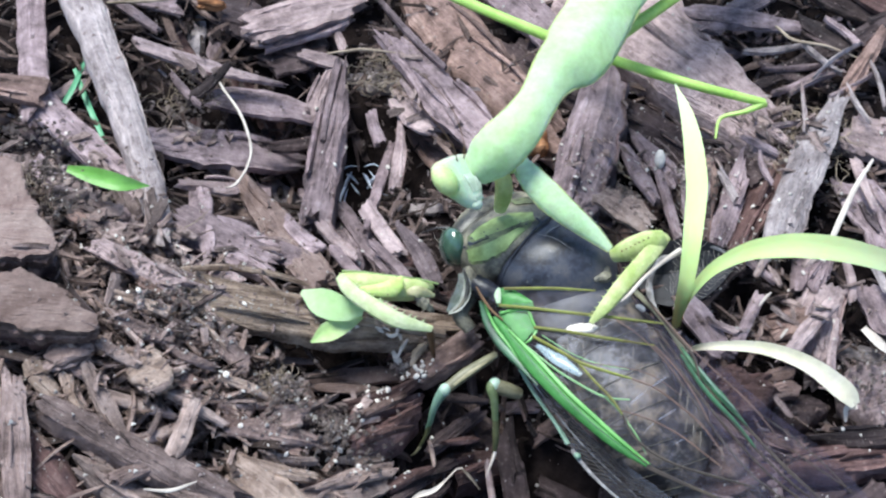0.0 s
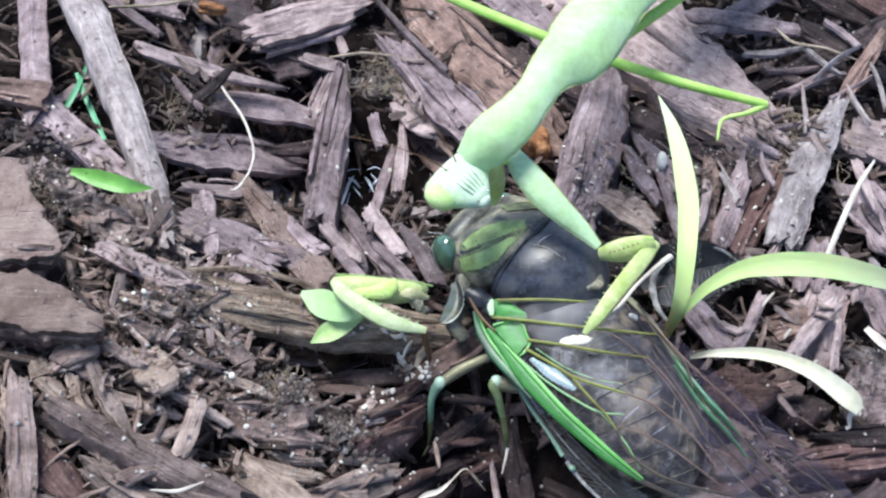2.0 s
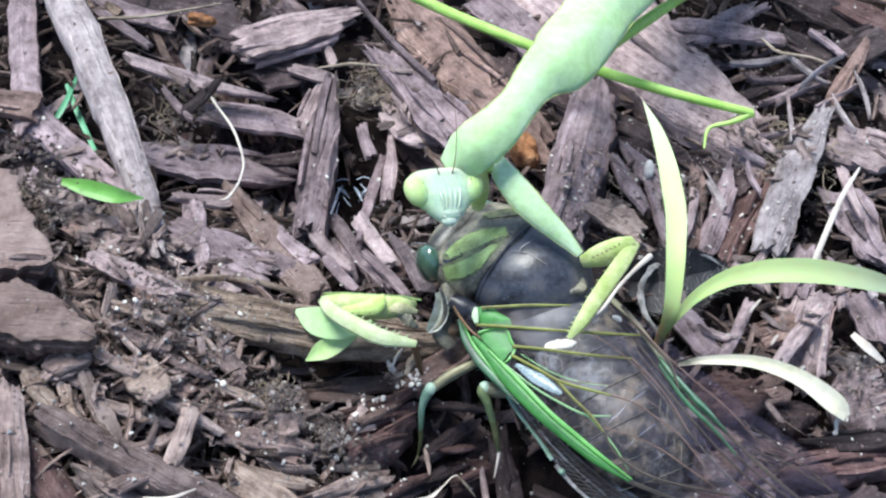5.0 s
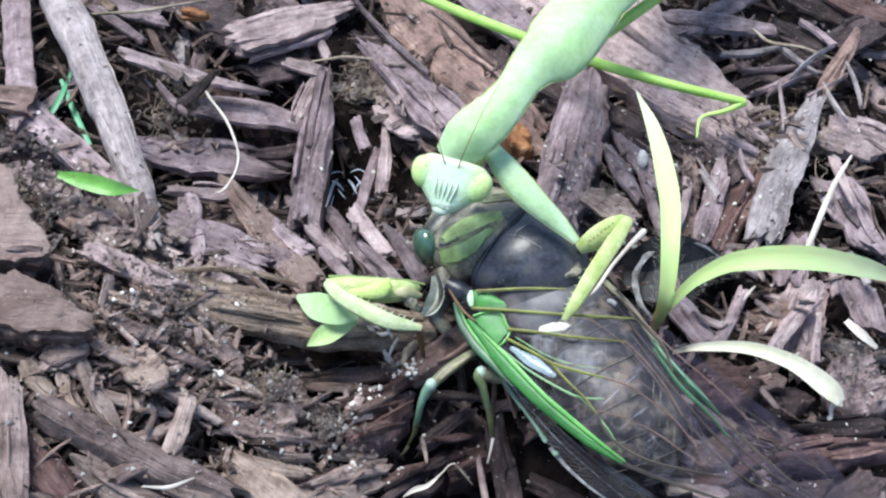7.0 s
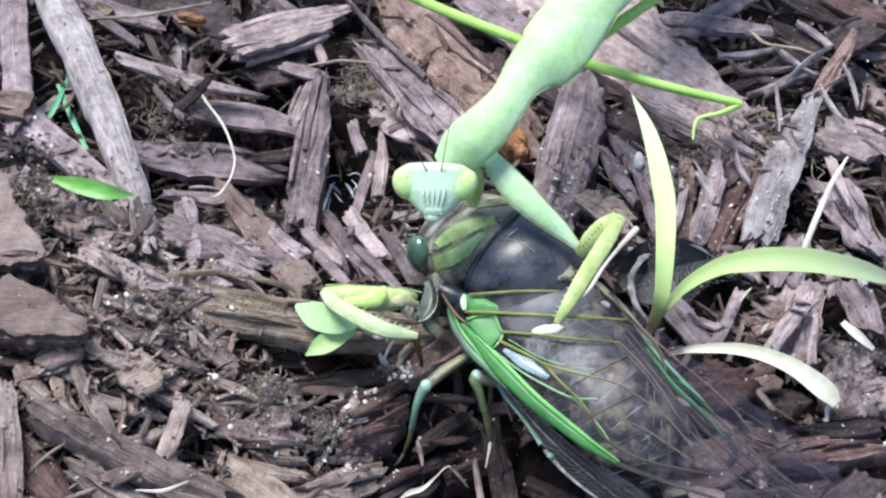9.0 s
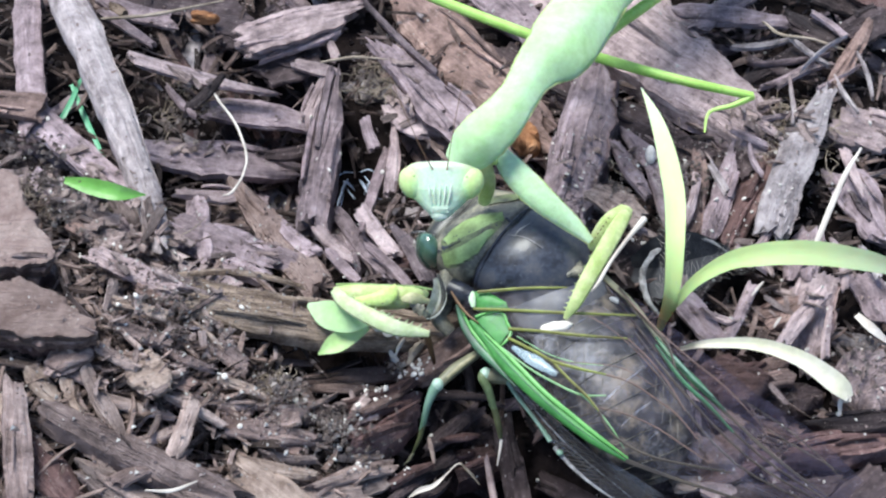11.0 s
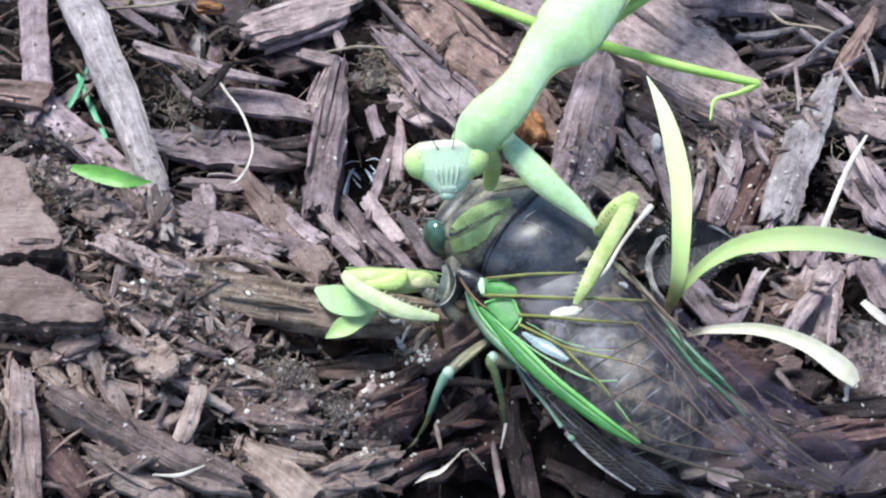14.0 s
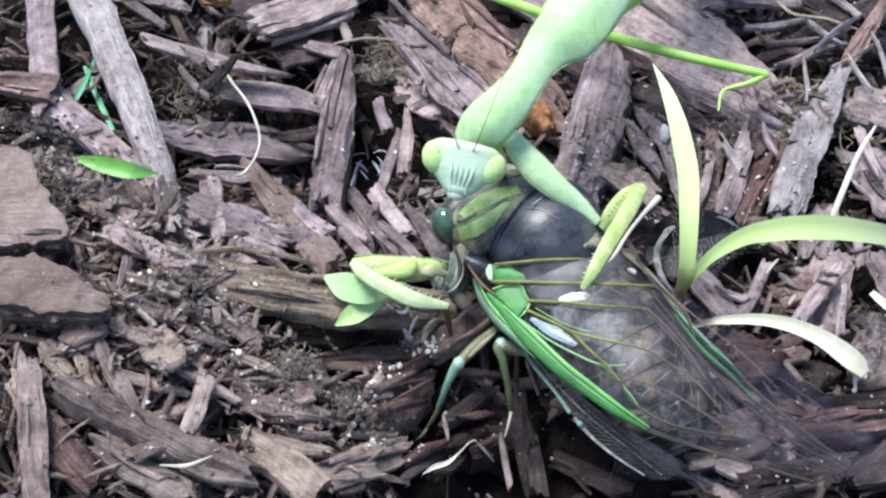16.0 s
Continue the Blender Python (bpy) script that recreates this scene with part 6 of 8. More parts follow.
    part("outer_edge", limb([(2.2, -4.6, 4.7), (3.2, -7.6, 4.7), (4.4, -9.7, 4.7), (5.9, -12.3, 4.6)], [0.08, 0.16, 0.16, 0.06], 0.7, VIEW, 8), M_VEIN_LIME, near, "pale green line inside the wing edge")
    part("wing_edge", limb([(15.8, -21.4, 3.5), (18.1, -22.3, 3.1), (21.2, -23.4, 2.6), (24.8, -24.5, 2.0), (30.0, -25.9, 0.9)], [0.24, 0.2, 0.15, 0.12, 0.08], 0.6, VIEW, 8), M_VEIN_DARK, near, "smoky outer wing edge")
    part("basal_cell", wing([(3.6, -7.1, 5.5), (4.7, -8.6, 5.5), (5.7, -10.1, 5.4)], [(4.3, -6.9, 5.8), (6.0, -7.0, 6.1), (6.7, -9.1, 6.0)], 12, 6, 0.15, 0.2)[:2], M_VEIN, near, "bright green wing base cell")
    part("basal_fan", wing([(3.4, -5.9, 5.6), (4.8, -6.6, 6.0), (6.7, -6.9, 6.4)], [(3.3, -4.6, 6.2), (4.5, -4.7, 6.6), (6.3, -6.0, 6.6)], 12, 6, 0.3, 0.2)[:2], M_VEIN, near, "bright green fan at the wing base")
    part("wing_hinge", limb([(3.5, -4.8, 6.6), (3.4, -5.5, 6.4), (3.5, -6.2, 6.1)], [0.15, 0.33, 0.2], 0.7, VIEW, 10), M_FACE, near, "pale green wing hinge")
    for pts, mat, r in (
        ([(3.6, -7.1, 5.8), (4.9, -6.9, 6.1), (6.1, -7.2, 6.3), (6.5, -8.4, 6.3), (6.8, -9.2, 6.1), (6.3, -10.0, 5.8), (5.8, -10.3, 5.5)], M_VEIN_LIME, 0.14),
        ([(3.9, -5.1, 6.9), (5.9, -5.2, 7.2), (8.5, -5.4, 7.6), (12.0, -5.8, 8.0)], M_VEIN_OLIVE, 0.15),
        ([(3.5, -6.5, 6.2), (6.4, -7.2, 6.8), (9.4, -8.0, 7.4), (13.4, -8.7, 7.8), (18.0, -8.8, 7.4)], M_VEIN_OLIVE, 0.15),
        ([(6.6, -9.0, 6.3), (9.3, -9.9, 7.0), (12.8, -10.9, 7.5), (17.0, -11.2, 7.2)], M_VEIN_OLIVE, 0.15),
        ([(6.5, -9.8, 6.0), (8.8, -11.7, 6.4), (10.4, -13.2, 6.8), (12.6, -14.3, 7.1), (14.8, -15.0, 7.1)], M_VEIN_OLIVE, 0.15),
        ([(10.2, -13.0, 6.7), (11.6, -15.0, 6.6), (13.0, -16.6, 6.3), (14.0, -18.1, 6.0)], M_VEIN_OLIVE, 0.13),
        ([(14.0, -18.1, 6.0), (14.7, -19.7, 5.5), (16.2, -21.0, 5.0), (18.5, -22.1, 4.6), (21.9, -22.7, 4.0), (25.3, -23.0, 3.2)], M_VEIN_DARK, 0.13),
        ([(5.9, -10.5, 5.5), (8.2, -13.0, 5.7), (10.4, -14.8, 5.8), (12.6, -16.2, 5.9), (14.7, -16.6, 6.2)], M_VEIN_PALE, 0.11),
        ([(12.6, -16.2, 5.9), (13.7, -17.5, 5.8), (15.1, -19.6, 5.3), (16.0, -21.0, 4.4)], M_VEIN_PALE, 0.08),
        ([(7.3, -9.9, 6.3), (9.8, -12.1, 6.6), (12.2, -13.5, 7.0), (14.6, -14.1, 7.2)], M_VEIN_PALE, 0.06),
        ([(14.8, -15.0, 7.1), (16.9, -15.8, 6.9), (18.8, -17.1, 6.4), (20.7, -18.5, 5.7), (22.5, -20.8, 4.8)], M_VEIN_BROWN, 0.077),
        ([(17.0, -11.2, 7.2), (18.6, -13.1, 6.9), (20.2, -15.4, 6.2), (21.5, -18.0, 5.5)], M_VEIN_BROWN, 0.07),
        ([(14.0, -17.7, 6.0), (16.3, -18.5, 6.0), (18.7, -19.6, 5.6), (21.0, -21.2, 5.0), (23.3, -22.7, 4.2)], M_VEIN_BROWN, 0.07),
        ([(13.4, -8.7, 7.8), (15.6, -10.4, 7.6), (17.7, -12.6, 7.1), (19.5, -15.0, 6.5)], M_VEIN_BROWN, 0.049),
        ([(10.4, -13.2, 6.8), (13.6, -13.8, 7.2), (16.5, -14.5, 7.1), (19.1, -16.1, 6.5)], M_VEIN_BROWN, 0.042),
    ):
        part("vein", limb(pts, [r] * (len(pts) - 1) + [r * 0.55], 1, (0, 0, 1), 6, 5), mat, near)
    rng = random.Random(14)
    for k in range(26):
        s0, t0 = 0.3 + 0.024 * k, rng.uniform(0.25, 0.7)
        t1 = t0 + rng.uniform(0.1, 0.2)
        part("cross_vein", limb([on_wing(lo, hi, s0 + 0.02, t0), on_wing(lo, hi, s0 + 0.01, (t0 + t1) / 2), on_wing(lo, hi, s0, t1)], [0.03, 0.04, 0.03], 1, (0, 0, 1), 5, 3), M_VEIN_DARK, near)
    for k in range(11):
        s0 = 0.34 + 0.04 * k
        part("vein", limb([on_wing(lo, hi, s0, 0.04), on_wing(lo, hi, s0 + 0.02, 0.1), on_wing(lo, hi, s0 + 0.05, 0.17)], [0.04, 0.05, 0.04], 1, (0, 0, 1), 5, 4), M_VEIN_DARK, near)
    part("pale_cell", wing([(6.7, -10.9, 6.0), (8.2, -12.9, 6.2), (10.4, -14.4, 6.3)], [(7.1, -10.9, 6.2), (9.2, -12.4, 6.5), (10.8, -14.3, 6.5)], 10, 4, 0.2, 0.1)[:2], M_CELL, near, "whitish elongated wing cell")
    # short pale strips that paint reflections on the wing skin
    for p, q, r in (((14.3, -17.7, 6.6), (15.9, -16.2, 7.0), 0.1), ((16.1, -16.0, 7.0), (18.0, -14.6, 7.2), 0.07), ((16.8, -18.9, 6.4), (18.5, -17.7, 6.6), 0.1), ((15.7, -19.8, 6.0), (16.6, -19.0, 6.2), 0.07), ((17.8, -21.0, 5.6), (19.2, -20.1, 5.7), 0.05), ((9.3, -10.6, 7.1), (10.8, -11.3, 7.2), 0.05), ((12.3, -10.0, 7.7), (13.8, -9.0, 7.9), 0.06)):
        p, q = Vector(p), Vector(q)
        part("scratch_or_glint", limb([p, (p + q) / 2 + Vector((0.1, 0.1, 0.05)), q], [r * 0.3, r, r * 0.3], 0.4, VIEW, 5), M_GLINT, near, "painted pale glint on the wing")
    lead = [(5.7, -10.5, 2.2), (7.1, -13.1, 1.8), (8.8, -15.5, 1.2), (10.6, -18.4, 0.4), (13.1, -20.9, -0.6), (16.7, -23.1, -2.0)]
    trail = [(6.3, -11.1, 3.0), (9.5, -15.5, 2.8), (13.1, -19.1, 2.2), (16.4, -21.3, 1.4), (19.2, -23.1, 0.6), (22.1, -24.9, -0.6)]
    v, f, lo, hi = wing(lead, trail, 30, 10)
    hind = part("hind_wing", (v, f), M_HIND, cic, "clear hind wing with pale green edge")
    edge = len(lo) * 6 // 10
    part("leading_vein", limb(lo[:edge:2], list(np.linspace(0.17, 0.24, len(lo[:edge:2]))), 0.7, (0, 0, 1), 8, 2), M_CIC_LEG, hind, "pale green leading vein")
    part("leading_vein", limb(lo[edge - 1::2], list(np.linspace(0.22, 0.1, len(lo[edge - 1::2]))), 0.7, (0, 0, 1), 8, 2), M_CRUST, hind, "greyish end of the leading vein")
    part("wing_knot", ellipsoid((10.7, -18.7, 0.7), (BX, BY, BZ), (0.35, 0.3, 0.25), 10, 8), M_CIC_LEG, hind, "pale knot on the wing edge")
    for k in range(22):
        s0 = 0.25 + 0.033 * k
        part("cross_vein", limb([on_wing(lo, hi, s0, 0.04), on_wing(lo, hi, s0 + 0.015, 0.4), on_wing(lo, hi, min(1, s0 + 0.03), 0.7)], [0.035, 0.045, 0.03], 1, (0, 0, 1), 5, 3), M_VEIN_DARK, hind)
    for t in (0.12, 0.25, 0.42, 0.65):
        part("vein", limb([on_wing(lo, hi, s, t) for s in (0.1, 0.5, 0.97)], [0.07] * 3, 1, (0, 0, 1), 6, 4), M_CRUST if t == 0.25 else M_VEIN_DARK, hind)
    lead = [(15.3, -0.6, 4.0), (18.4, -6.0, 5.0), (21.6, -12.5, 4.5), (26.0, -17.4, 3.0), (31.1, -21.8, 1.0), (34.3, -24.1, 0.0)]
    trail = [(13.9, -3.5, 5.0), (17.0, -9.4, 5.5), (19.6, -15.4, 5.0), (22.4, -20.2, 4.0), (26.8, -24.1, 2.0), (33.2, -25.2, 0.0)]
    v, f, lo, hi = wing(trail, lead, camber=-0.3)
    farw = part("forewing", (v, f), M_WING_DARK, cic, "smoky far forewing with dark green leading edge", at=(14.5, -1.7, 4.5))
    half = len(hi) // 2
    part("leading_vein", limb(hi[:half:2], list(np.linspace(0.34, 0.22, len(hi[:half:2]))), 0.6, (0, 0, 1), 8, 2), M_CIC_LEG_DARK, farw, "olive leading vein")
    part("leading_vein", limb(hi[half - 1::2], list(np.linspace(0.14, 0.05, len(hi[half - 1::2]))), 0.6, (0, 0, 1), 8, 2), M_VEIN_DARK, farw, "smoky end of the leading vein")
    part("vein", limb([(19.7, -10.7, 5.5), (21.6, -14.4, 5.2), (24.0, -17.0, 4.4), (25.7, -19.1, 3.6)], [0.1, 0.2, 0.16, 0.08], 1, (0, 0, 1), 6), M_VEIN_FAR, farw, "blue-green glossy vein")
    part("vein", limb([(16.9, -4.4, 6.0), (19.1, -8.5, 6.0), (20.7, -11.0, 5.8), (21.2, -13.7, 5.2)], [0.14, 0.18, 0.14, 0.08], 1, (0, 0, 1), 6), M_VEIN_DARK, farw)
    for t in (0.3, 0.6, 0.8):
        part("vein", limb([on_wing(lo, hi, s, t, -0.3) for s in (0.05, 0.4, 0.7, 0.98)], [0.12, 0.12, 0.1, 0.06], 1, (0, 0, 1), 6, 4), M_VEIN_DARK, farw)
    for line, r, mat in (
        ([(19.8, -9.7, 5.4), (20.9, -11.7, 5.2), (22.2, -13.3, 4.8), (23.7, -15.0, 4.2), (25.3, -16.6, 3.4)], 0.3, M_VEIN_FAR),
        # the next two pale lines are painted glints on the far leading vein
        ([(20.8, -11.6, 5.6), (21.9, -13.1, 5.2), (23.2, -14.5, 4.6)], 0.13, M_CIC_LEG),
        ([(22.4, -14.0, 5.1), (23.5, -15.0, 4.7), (24.3, -15.7, 4.3)], 0.1, M_CIC_LEG),
        ([(16.7, -4.6, 6.2), (18.6, -7.8, 6.4), (20.5, -10.2, 6.0), (22.6, -12.3, 5.4), (25.7, -14.9, 4.2), (28.4, -17.9, 2.8)], 0.07, M_VEIN_BROWN),
        ([(25.3, -16.6, 3.4), (27.4, -18.8, 2.4), (29.7, -20.8, 1.4), (32.5, -23.0, 0.4)], 0.14, M_VEIN_DARK),
        ([(28.4, -17.9, 2.8), (31.8, -19.8, 1.6), (35.1, -21.5, 0.6)], 0.07, M_VEIN_DARK),
        ([(26.2, -15.2, 3.8), (29.6, -17.2, 2.6), (32.8, -19.7, 1.4), (35.9, -23.1, 0.2)], 0.06, M_VEIN_DARK),
    ):
        part("vein", limb(line, [r * 0.4] + [r] * (len(line) - 2) + [r * 0.3], 0.7, (0, 0, 1), 7, 4), mat, farw)
    lead = [(19.0, -1.6, 1.0), (23.8, -7.2, 1.0), (29.0, -12.4, 0.0), (33.7, -16.1, -1.0), (37.6, -21.0, -2.0)]
    trail = [(17.7, -4.3, 1.0), (21.2, -12.4, 1.0), (25.9, -17.4, 0.0), (30.4, -21.6, -1.0), (35.3, -23.3, -2.0)]
    part("hind_wing", wing(trail, lead)[:2], M_WING_DARK, cic, "smoky violet far hind wing")
    def lump(x, y, z):
        k = 1 + 0.45 * noise.noise((x * 2.2, y * 2.2, 4)) + 0.15 * noise.noise((x * 6, y * 6, 9))
        return x * k, (y if y > 0 else y * 0.55) * k, z

    part("wax_spot", ellipsoid((10.9, -9.5, 6.9), ((1, 0.1, 0), (-0.1, 1, 0), (0, 0, 1)), (1.45, 0.75, 0.3), 22, 10, lump), M_IVORY, cic, "small white waxy fleck")
    part("wax_spot", ellipsoid((16.3, -6.0, 6.2), (BX, BY, BZ), (0.5, 0.35, 0.25), 14, 8, lump), M_IVORY, cic, "small white waxy fleck")

    # legs
    legs = {}
    for key, pts, rad, mat in (
        ("front", [(4.2, -8.2, 2.0), (3.0, -9.6, 2.2), (1.6, -11.1, 2.2), (0.5, -12.3, 1.9)], [0.34, 0.46, 0.54, 0.48], M_CIC_LEG_DARK),
        ("mid", [(6.6, -11.7, 1.0), (5.6, -12.0, 1.4), (4.6, -12.1, 1.6), (4.1, -12.1, 1.5)], [0.5, 0.66, 0.68, 0.6], M_CIC_LEG_DARK),
    ):
        legs[key] = part("leg_femur", limb(pts, rad, 0.85, VIEW, 12), mat, cic, "olive-tan leg with a pale stripe", at=pts[0])
    part("leg_stripe", limb([(3.7, -9.7, 2.9), (2.5, -11.1, 3.0), (1.2, -12.5, 2.8)], [0.08, 0.2, 0.12], 0.4, VIEW, 8), M_RUB, legs["front"], "pale stripe along the leg")
    part("leg_tibia", limb([(0.7, -12.1, 2.0), (0.1, -12.8, 1.8), (-0.6, -13.6, 0.6), (-1.1, -14.1, -1.2), (-1.4, -14.3, -2.1)], [0.34, 0.5, 0.34, 0.28, 0.2], 0.9, VIEW, 12), M_CIC_LEG, legs["front"], "blue-green shin")
    part("leg_tibia", limb([(4.3, -11.8, 1.9), (3.9, -12.3, 1.6), (4.4, -12.9, 0.6), (5.0, -13.2, -1.4)], [0.34, 0.52, 0.38, 0.3], 0.9, VIEW, 12), M_SHIN_OLIVE, legs["mid"], "olive-green shin")
    # lower shins are darker in colour to show the shade they reach into
    part("leg_shank", limb([(4.8, -13.1, -0.9), (5.1, -13.3, -1.7), (5.5, -13.7, -3.2), (5.7, -13.9, -4.4)], [0.26, 0.3, 0.3, 0.2], 0.9, VIEW, 10), M_SHADED_SHANK, legs["mid"], "olive-brown lower shin darkened as shade")
    part("foot", limb([(5.8, -13.9, -4.6), (5.7, -14.5, -5.4), (5.5, -15.3, -6.6)], [0.16, 0.13, 0.05], 1, VIEW, 6), M_STRAW, legs["mid"], "thin straw-coloured foot")
    part("leg_shank", limb([(-1.0, -14.0, -0.9), (-1.3, -14.3, -2.0), (-1.6, -14.5, -3.0), (-2.4, -14.8, -4.8)], [0.22, 0.24, 0.2, 0.1], 0.9, VIEW, 10), M_SHADED_SHANK, legs["front"], "olive lower shin darkened as shade")
    part("knee", ellipsoid((0.3, -12.6, 2.0), ((0, 0.76, 0.65), (1, 0, 0), VIEW), (0.62, 0.55, 0.5), 14, 10), M_KNEE, legs["front"], "pale blue-green knee")
    part("knee", ellipsoid((4.1, -12.1, 1.75), ((0, 0.76, 0.65), (1, 0, 0), VIEW), (0.66, 0.6, 0.5), 14, 10), M_KNEE, legs["mid"], "pale green knee")
    part("foot", limb([(-2.3, -14.8, -4.7), (-2.8, -15.1, -5.4), (-3.3, -15.2, -5.9)], [0.16, 0.12, 0.05], 1, VIEW, 6), M_CIC_LEG_DARK, legs["front"], "thin olive foot")
    return cic, legs, (near, farw)


CICADA, CIC_LEGS, WINGS = cicada()


# ---- the mantis ----
def toothed(points, radii, side, count, size, face=VIEW):
    """A spined shin: a limb with a row of small teeth along one edge."""
    v, f, u = limb(points, radii, 0.5, face)
    rows = glide([(*p, r) for p, r in zip(points, radii)], 12)
    for k in range(count):
        i = int((0.25 + 0.68 * k / (count - 1)) * (len(rows) - 1))
        c, r = Vector(rows[i][:3]), rows[i][3]
        t = (Vector(rows[min(i + 1, len(rows) - 1)][:3]) - Vector(rows[i - 1][:3])).normalized()
        out = (t.cross(Vector(face)) * side).normalized()
        tip = c + out * (r + size) + t * size * 0.7
        b = len(v)
        v += [c + out * r * 0.7 - t * size * 0.45, c + out * r * 0.7 + t * size * 0.45, c + out * r * 0.7 + Vector(face) * size * 0.4, tip]
        u += [(0, 0)] * 4
        f += [(b, b + 1, b + 3), (b + 1, b + 2, b + 3), (b + 2, b, b + 3), (b, b + 2, b + 1)]
    return v, f, u


HEAD = Vector((0.8, 0.4, 14.3))


def mantis():
    man = root("praying_mantis", (23.1, 32.2, -0.6))
    tagged(man, "pale mint-green praying mantis eating a cicada", "mantis")
    neck = Vector((15.6, 18.5, 19.0))
    spine = [(1.8, 2.8, 14.0), (3.1, 3.1, 15.6), (4.3, 3.6, 16.8), (5.8, 5.0, 17.5), (7.6, 7.8, 18.0), (8.6, 9.7, 18.3), (9.8, 11.4, 18.6), (11.3, 12.8, 19.0), (12.6, 15.1, 19.0), (14.2, 18.5, 18.6), (16.1, 23.1, 18.2)]
    half = [1.35, 2.13, 2.22, 2.06, 1.77, 1.9, 2.38, 3.08, 3.26, 3.21, 3.33]
    thorax = part("prothorax", limb(spine + [(20.4, 30.0, 17.6), (23.2, 35.1, 17.0)], half + [3.1, 3.0], 0.34, VIEW, 28, 6, 0.16, 0.015, random.Random(3)), M_MANTIS, man, "long pale mint-green thorax with a fine rim", at=neck)
    line, half = glide(spine[1:], 3), glide([[h] for h in half[1:]], 3)[:, 0]
    part("keel", limb([Vector(p) + Vector(VIEW) * (h * 0.36) for p, h in zip(line[1:-1:2], half[1:-1:2])], [0.07] * len(line[1:-1:2]), 0.6, VIEW, 6, 3), M_MANTIS, thorax, "faint keel along the thorax")
    def rim(line, half, parent, name, r, label):
        for s in (-1, 1):
            edge = []
            for i, p in enumerate(line):
                t = Vector(line[min(i + 1, len(line) - 1)] - line[max(i - 1, 0)]).normalized()
                edge.append(tuple(Vector(p) + t.cross(Vector(VIEW)).normalized() * (s * half[i])))
            part(name, limb(edge, [r] * len(edge), 1, VIEW, 6, 2, 0, 0.35, random.Random(8)), M_MANTIS_YELLOW, parent, label)

    rim(line, half, thorax, "thorax_rim", 0.09, "finely toothed yellow-green rim")
    part("abdomen", limb([(23.0, 33.2, 17.0), (30.0, 47.7, 15.0), (40.9, 70.1, 12.0), (51.8, 92.3, 8.0)], [3.2, 5.0, 5.0, 1.2], 0.7, VIEW, 18), M_MANTIS, man)
    dx, dy, dz = Vector((1, 0, 0)), Vector((0, -0.76, -0.65)), Vector((0, -0.65, 0.76))

    def wedge(x, y, z):
        # an inverted triangle with rounded upper corners and a blunt chin
        r = math.sqrt(max(1e-5, 1 - y * y))
        half = float(np.interp(y, (-1, -0.85, -0.6, -0.3, 0.05, 0.4, 0.75, 1), (0.52, 0.78, 0.90, 0.93, 0.86, 0.58, 0.34, 0.13)))
        return x / r * half * min(1.0, r / 0.3), y, z / r * min(1.0, r / 0.6) * (1 - 0.4 * max(0.0, y))

    brow = HEAD + dy * 0.42
    head = part("head", ellipsoid(brow, (dx, dy, dz), (3.85, 2.6, 1.2), 40, 26, wedge), M_HEADSKIN, man, "pale mint triangular face with a pinkish crown", at=HEAD)
    for s, lean in ((-1, -2.0), (1, 0.6)):
        part("eye", ellipsoid(brow + dx * (2.62 * s) - dy * 0.62 + dz * 0.16, (dx + dy * (0.40 * s), dy - dx * (0.40 * s), dz), (1.18, 1.5, 0.98), 24, 16), M_HEADSKIN, head, "smooth yellow-green eye at the corner of the face")
        part("eye_spot", ellipsoid(brow + dx * (2.4 * s) - dy * 1.1 + dz * 1.02, (dx, dy, dz), (0.12, 0.12, 0.08), 8, 6), M_OLIVE, head)
        feel = [brow + dx * (0.55 * s) - dy * 1.5 + dz * 1.0, brow + dx * (0.6 * s + 0.45 * lean) - dy * 3.2 + dz * 2.0, brow + dx * (0.7 * s + 1.2 * lean) - dy * 6.5 + dz * 2.4, brow + dx * (0.8 * s + 1.9 * lean) - dy * 10 + dz * 1.5]
        part("antenna", limb(feel, [0.06, 0.04, 0.032, 0.025], 1, (0, 0, 1), 6), M_BROWN_TIP, head, "thread-thin brown antenna")
        part("antenna_base", ellipsoid(brow + dx * (0.55 * s) - dy * 1.45 + dz * 1.05, (dx, dy, dz), (0.16, 0.2, 0.16), 10, 8), M_MOUTH, head)
    for k in (-2, -1, 0, 1, 2):
        part("face_ridge", limb([brow + dx * (0.50 * k) - dy * 0.35 + dz * 1.2, brow + dx * (0.46 * k) + dy * 0.45 + dz * 1.22, brow + dx * (0.36 * k) + dy * 1.35 + dz * 0.95], [0.07, 0.11, 0.07], 1, (0, 0, 1), 8), M_MOUTH, head, "whitish upright ridge on the face")
    part("mouth", ellipsoid(brow + dy * 2.25 + dz * 0.2 - dx * 0.1, (dx, dy, dz), (0.8, 0.6, 0.5), 16, 10), M_MOUTH, head, "pale ivory mouthparts")
    part("upper_lip", ellipsoid(brow + dy * 1.65 + dz * 0.66, (dx, dy, dz), (0.95, 0.45, 0.25), 16, 8), M_MOUTH, head)
    for k in range(5):
        part("lip_tooth", ellipsoid(brow + dy * 1.98 + dx * (0.34 * (k - 2)) + dz * 0.62, (dx, dy, dz), (0.14, 0.22, 0.14), 8, 6), M_MOUTH, head)
    for s in (-1, 1):
        part("palp", limb([brow + dy * 1.8 + dx * (0.6 * s) + dz * 0.5, brow + dy * 2.3 + dx * (0.5 * s) + dz * 0.4, brow + dy * 2.7 + dx * (0.2 * s) + dz * 0.0], [0.14, 0.12, 0.06], 1, (0, 0, 1), 6), M_MOUTH, head)

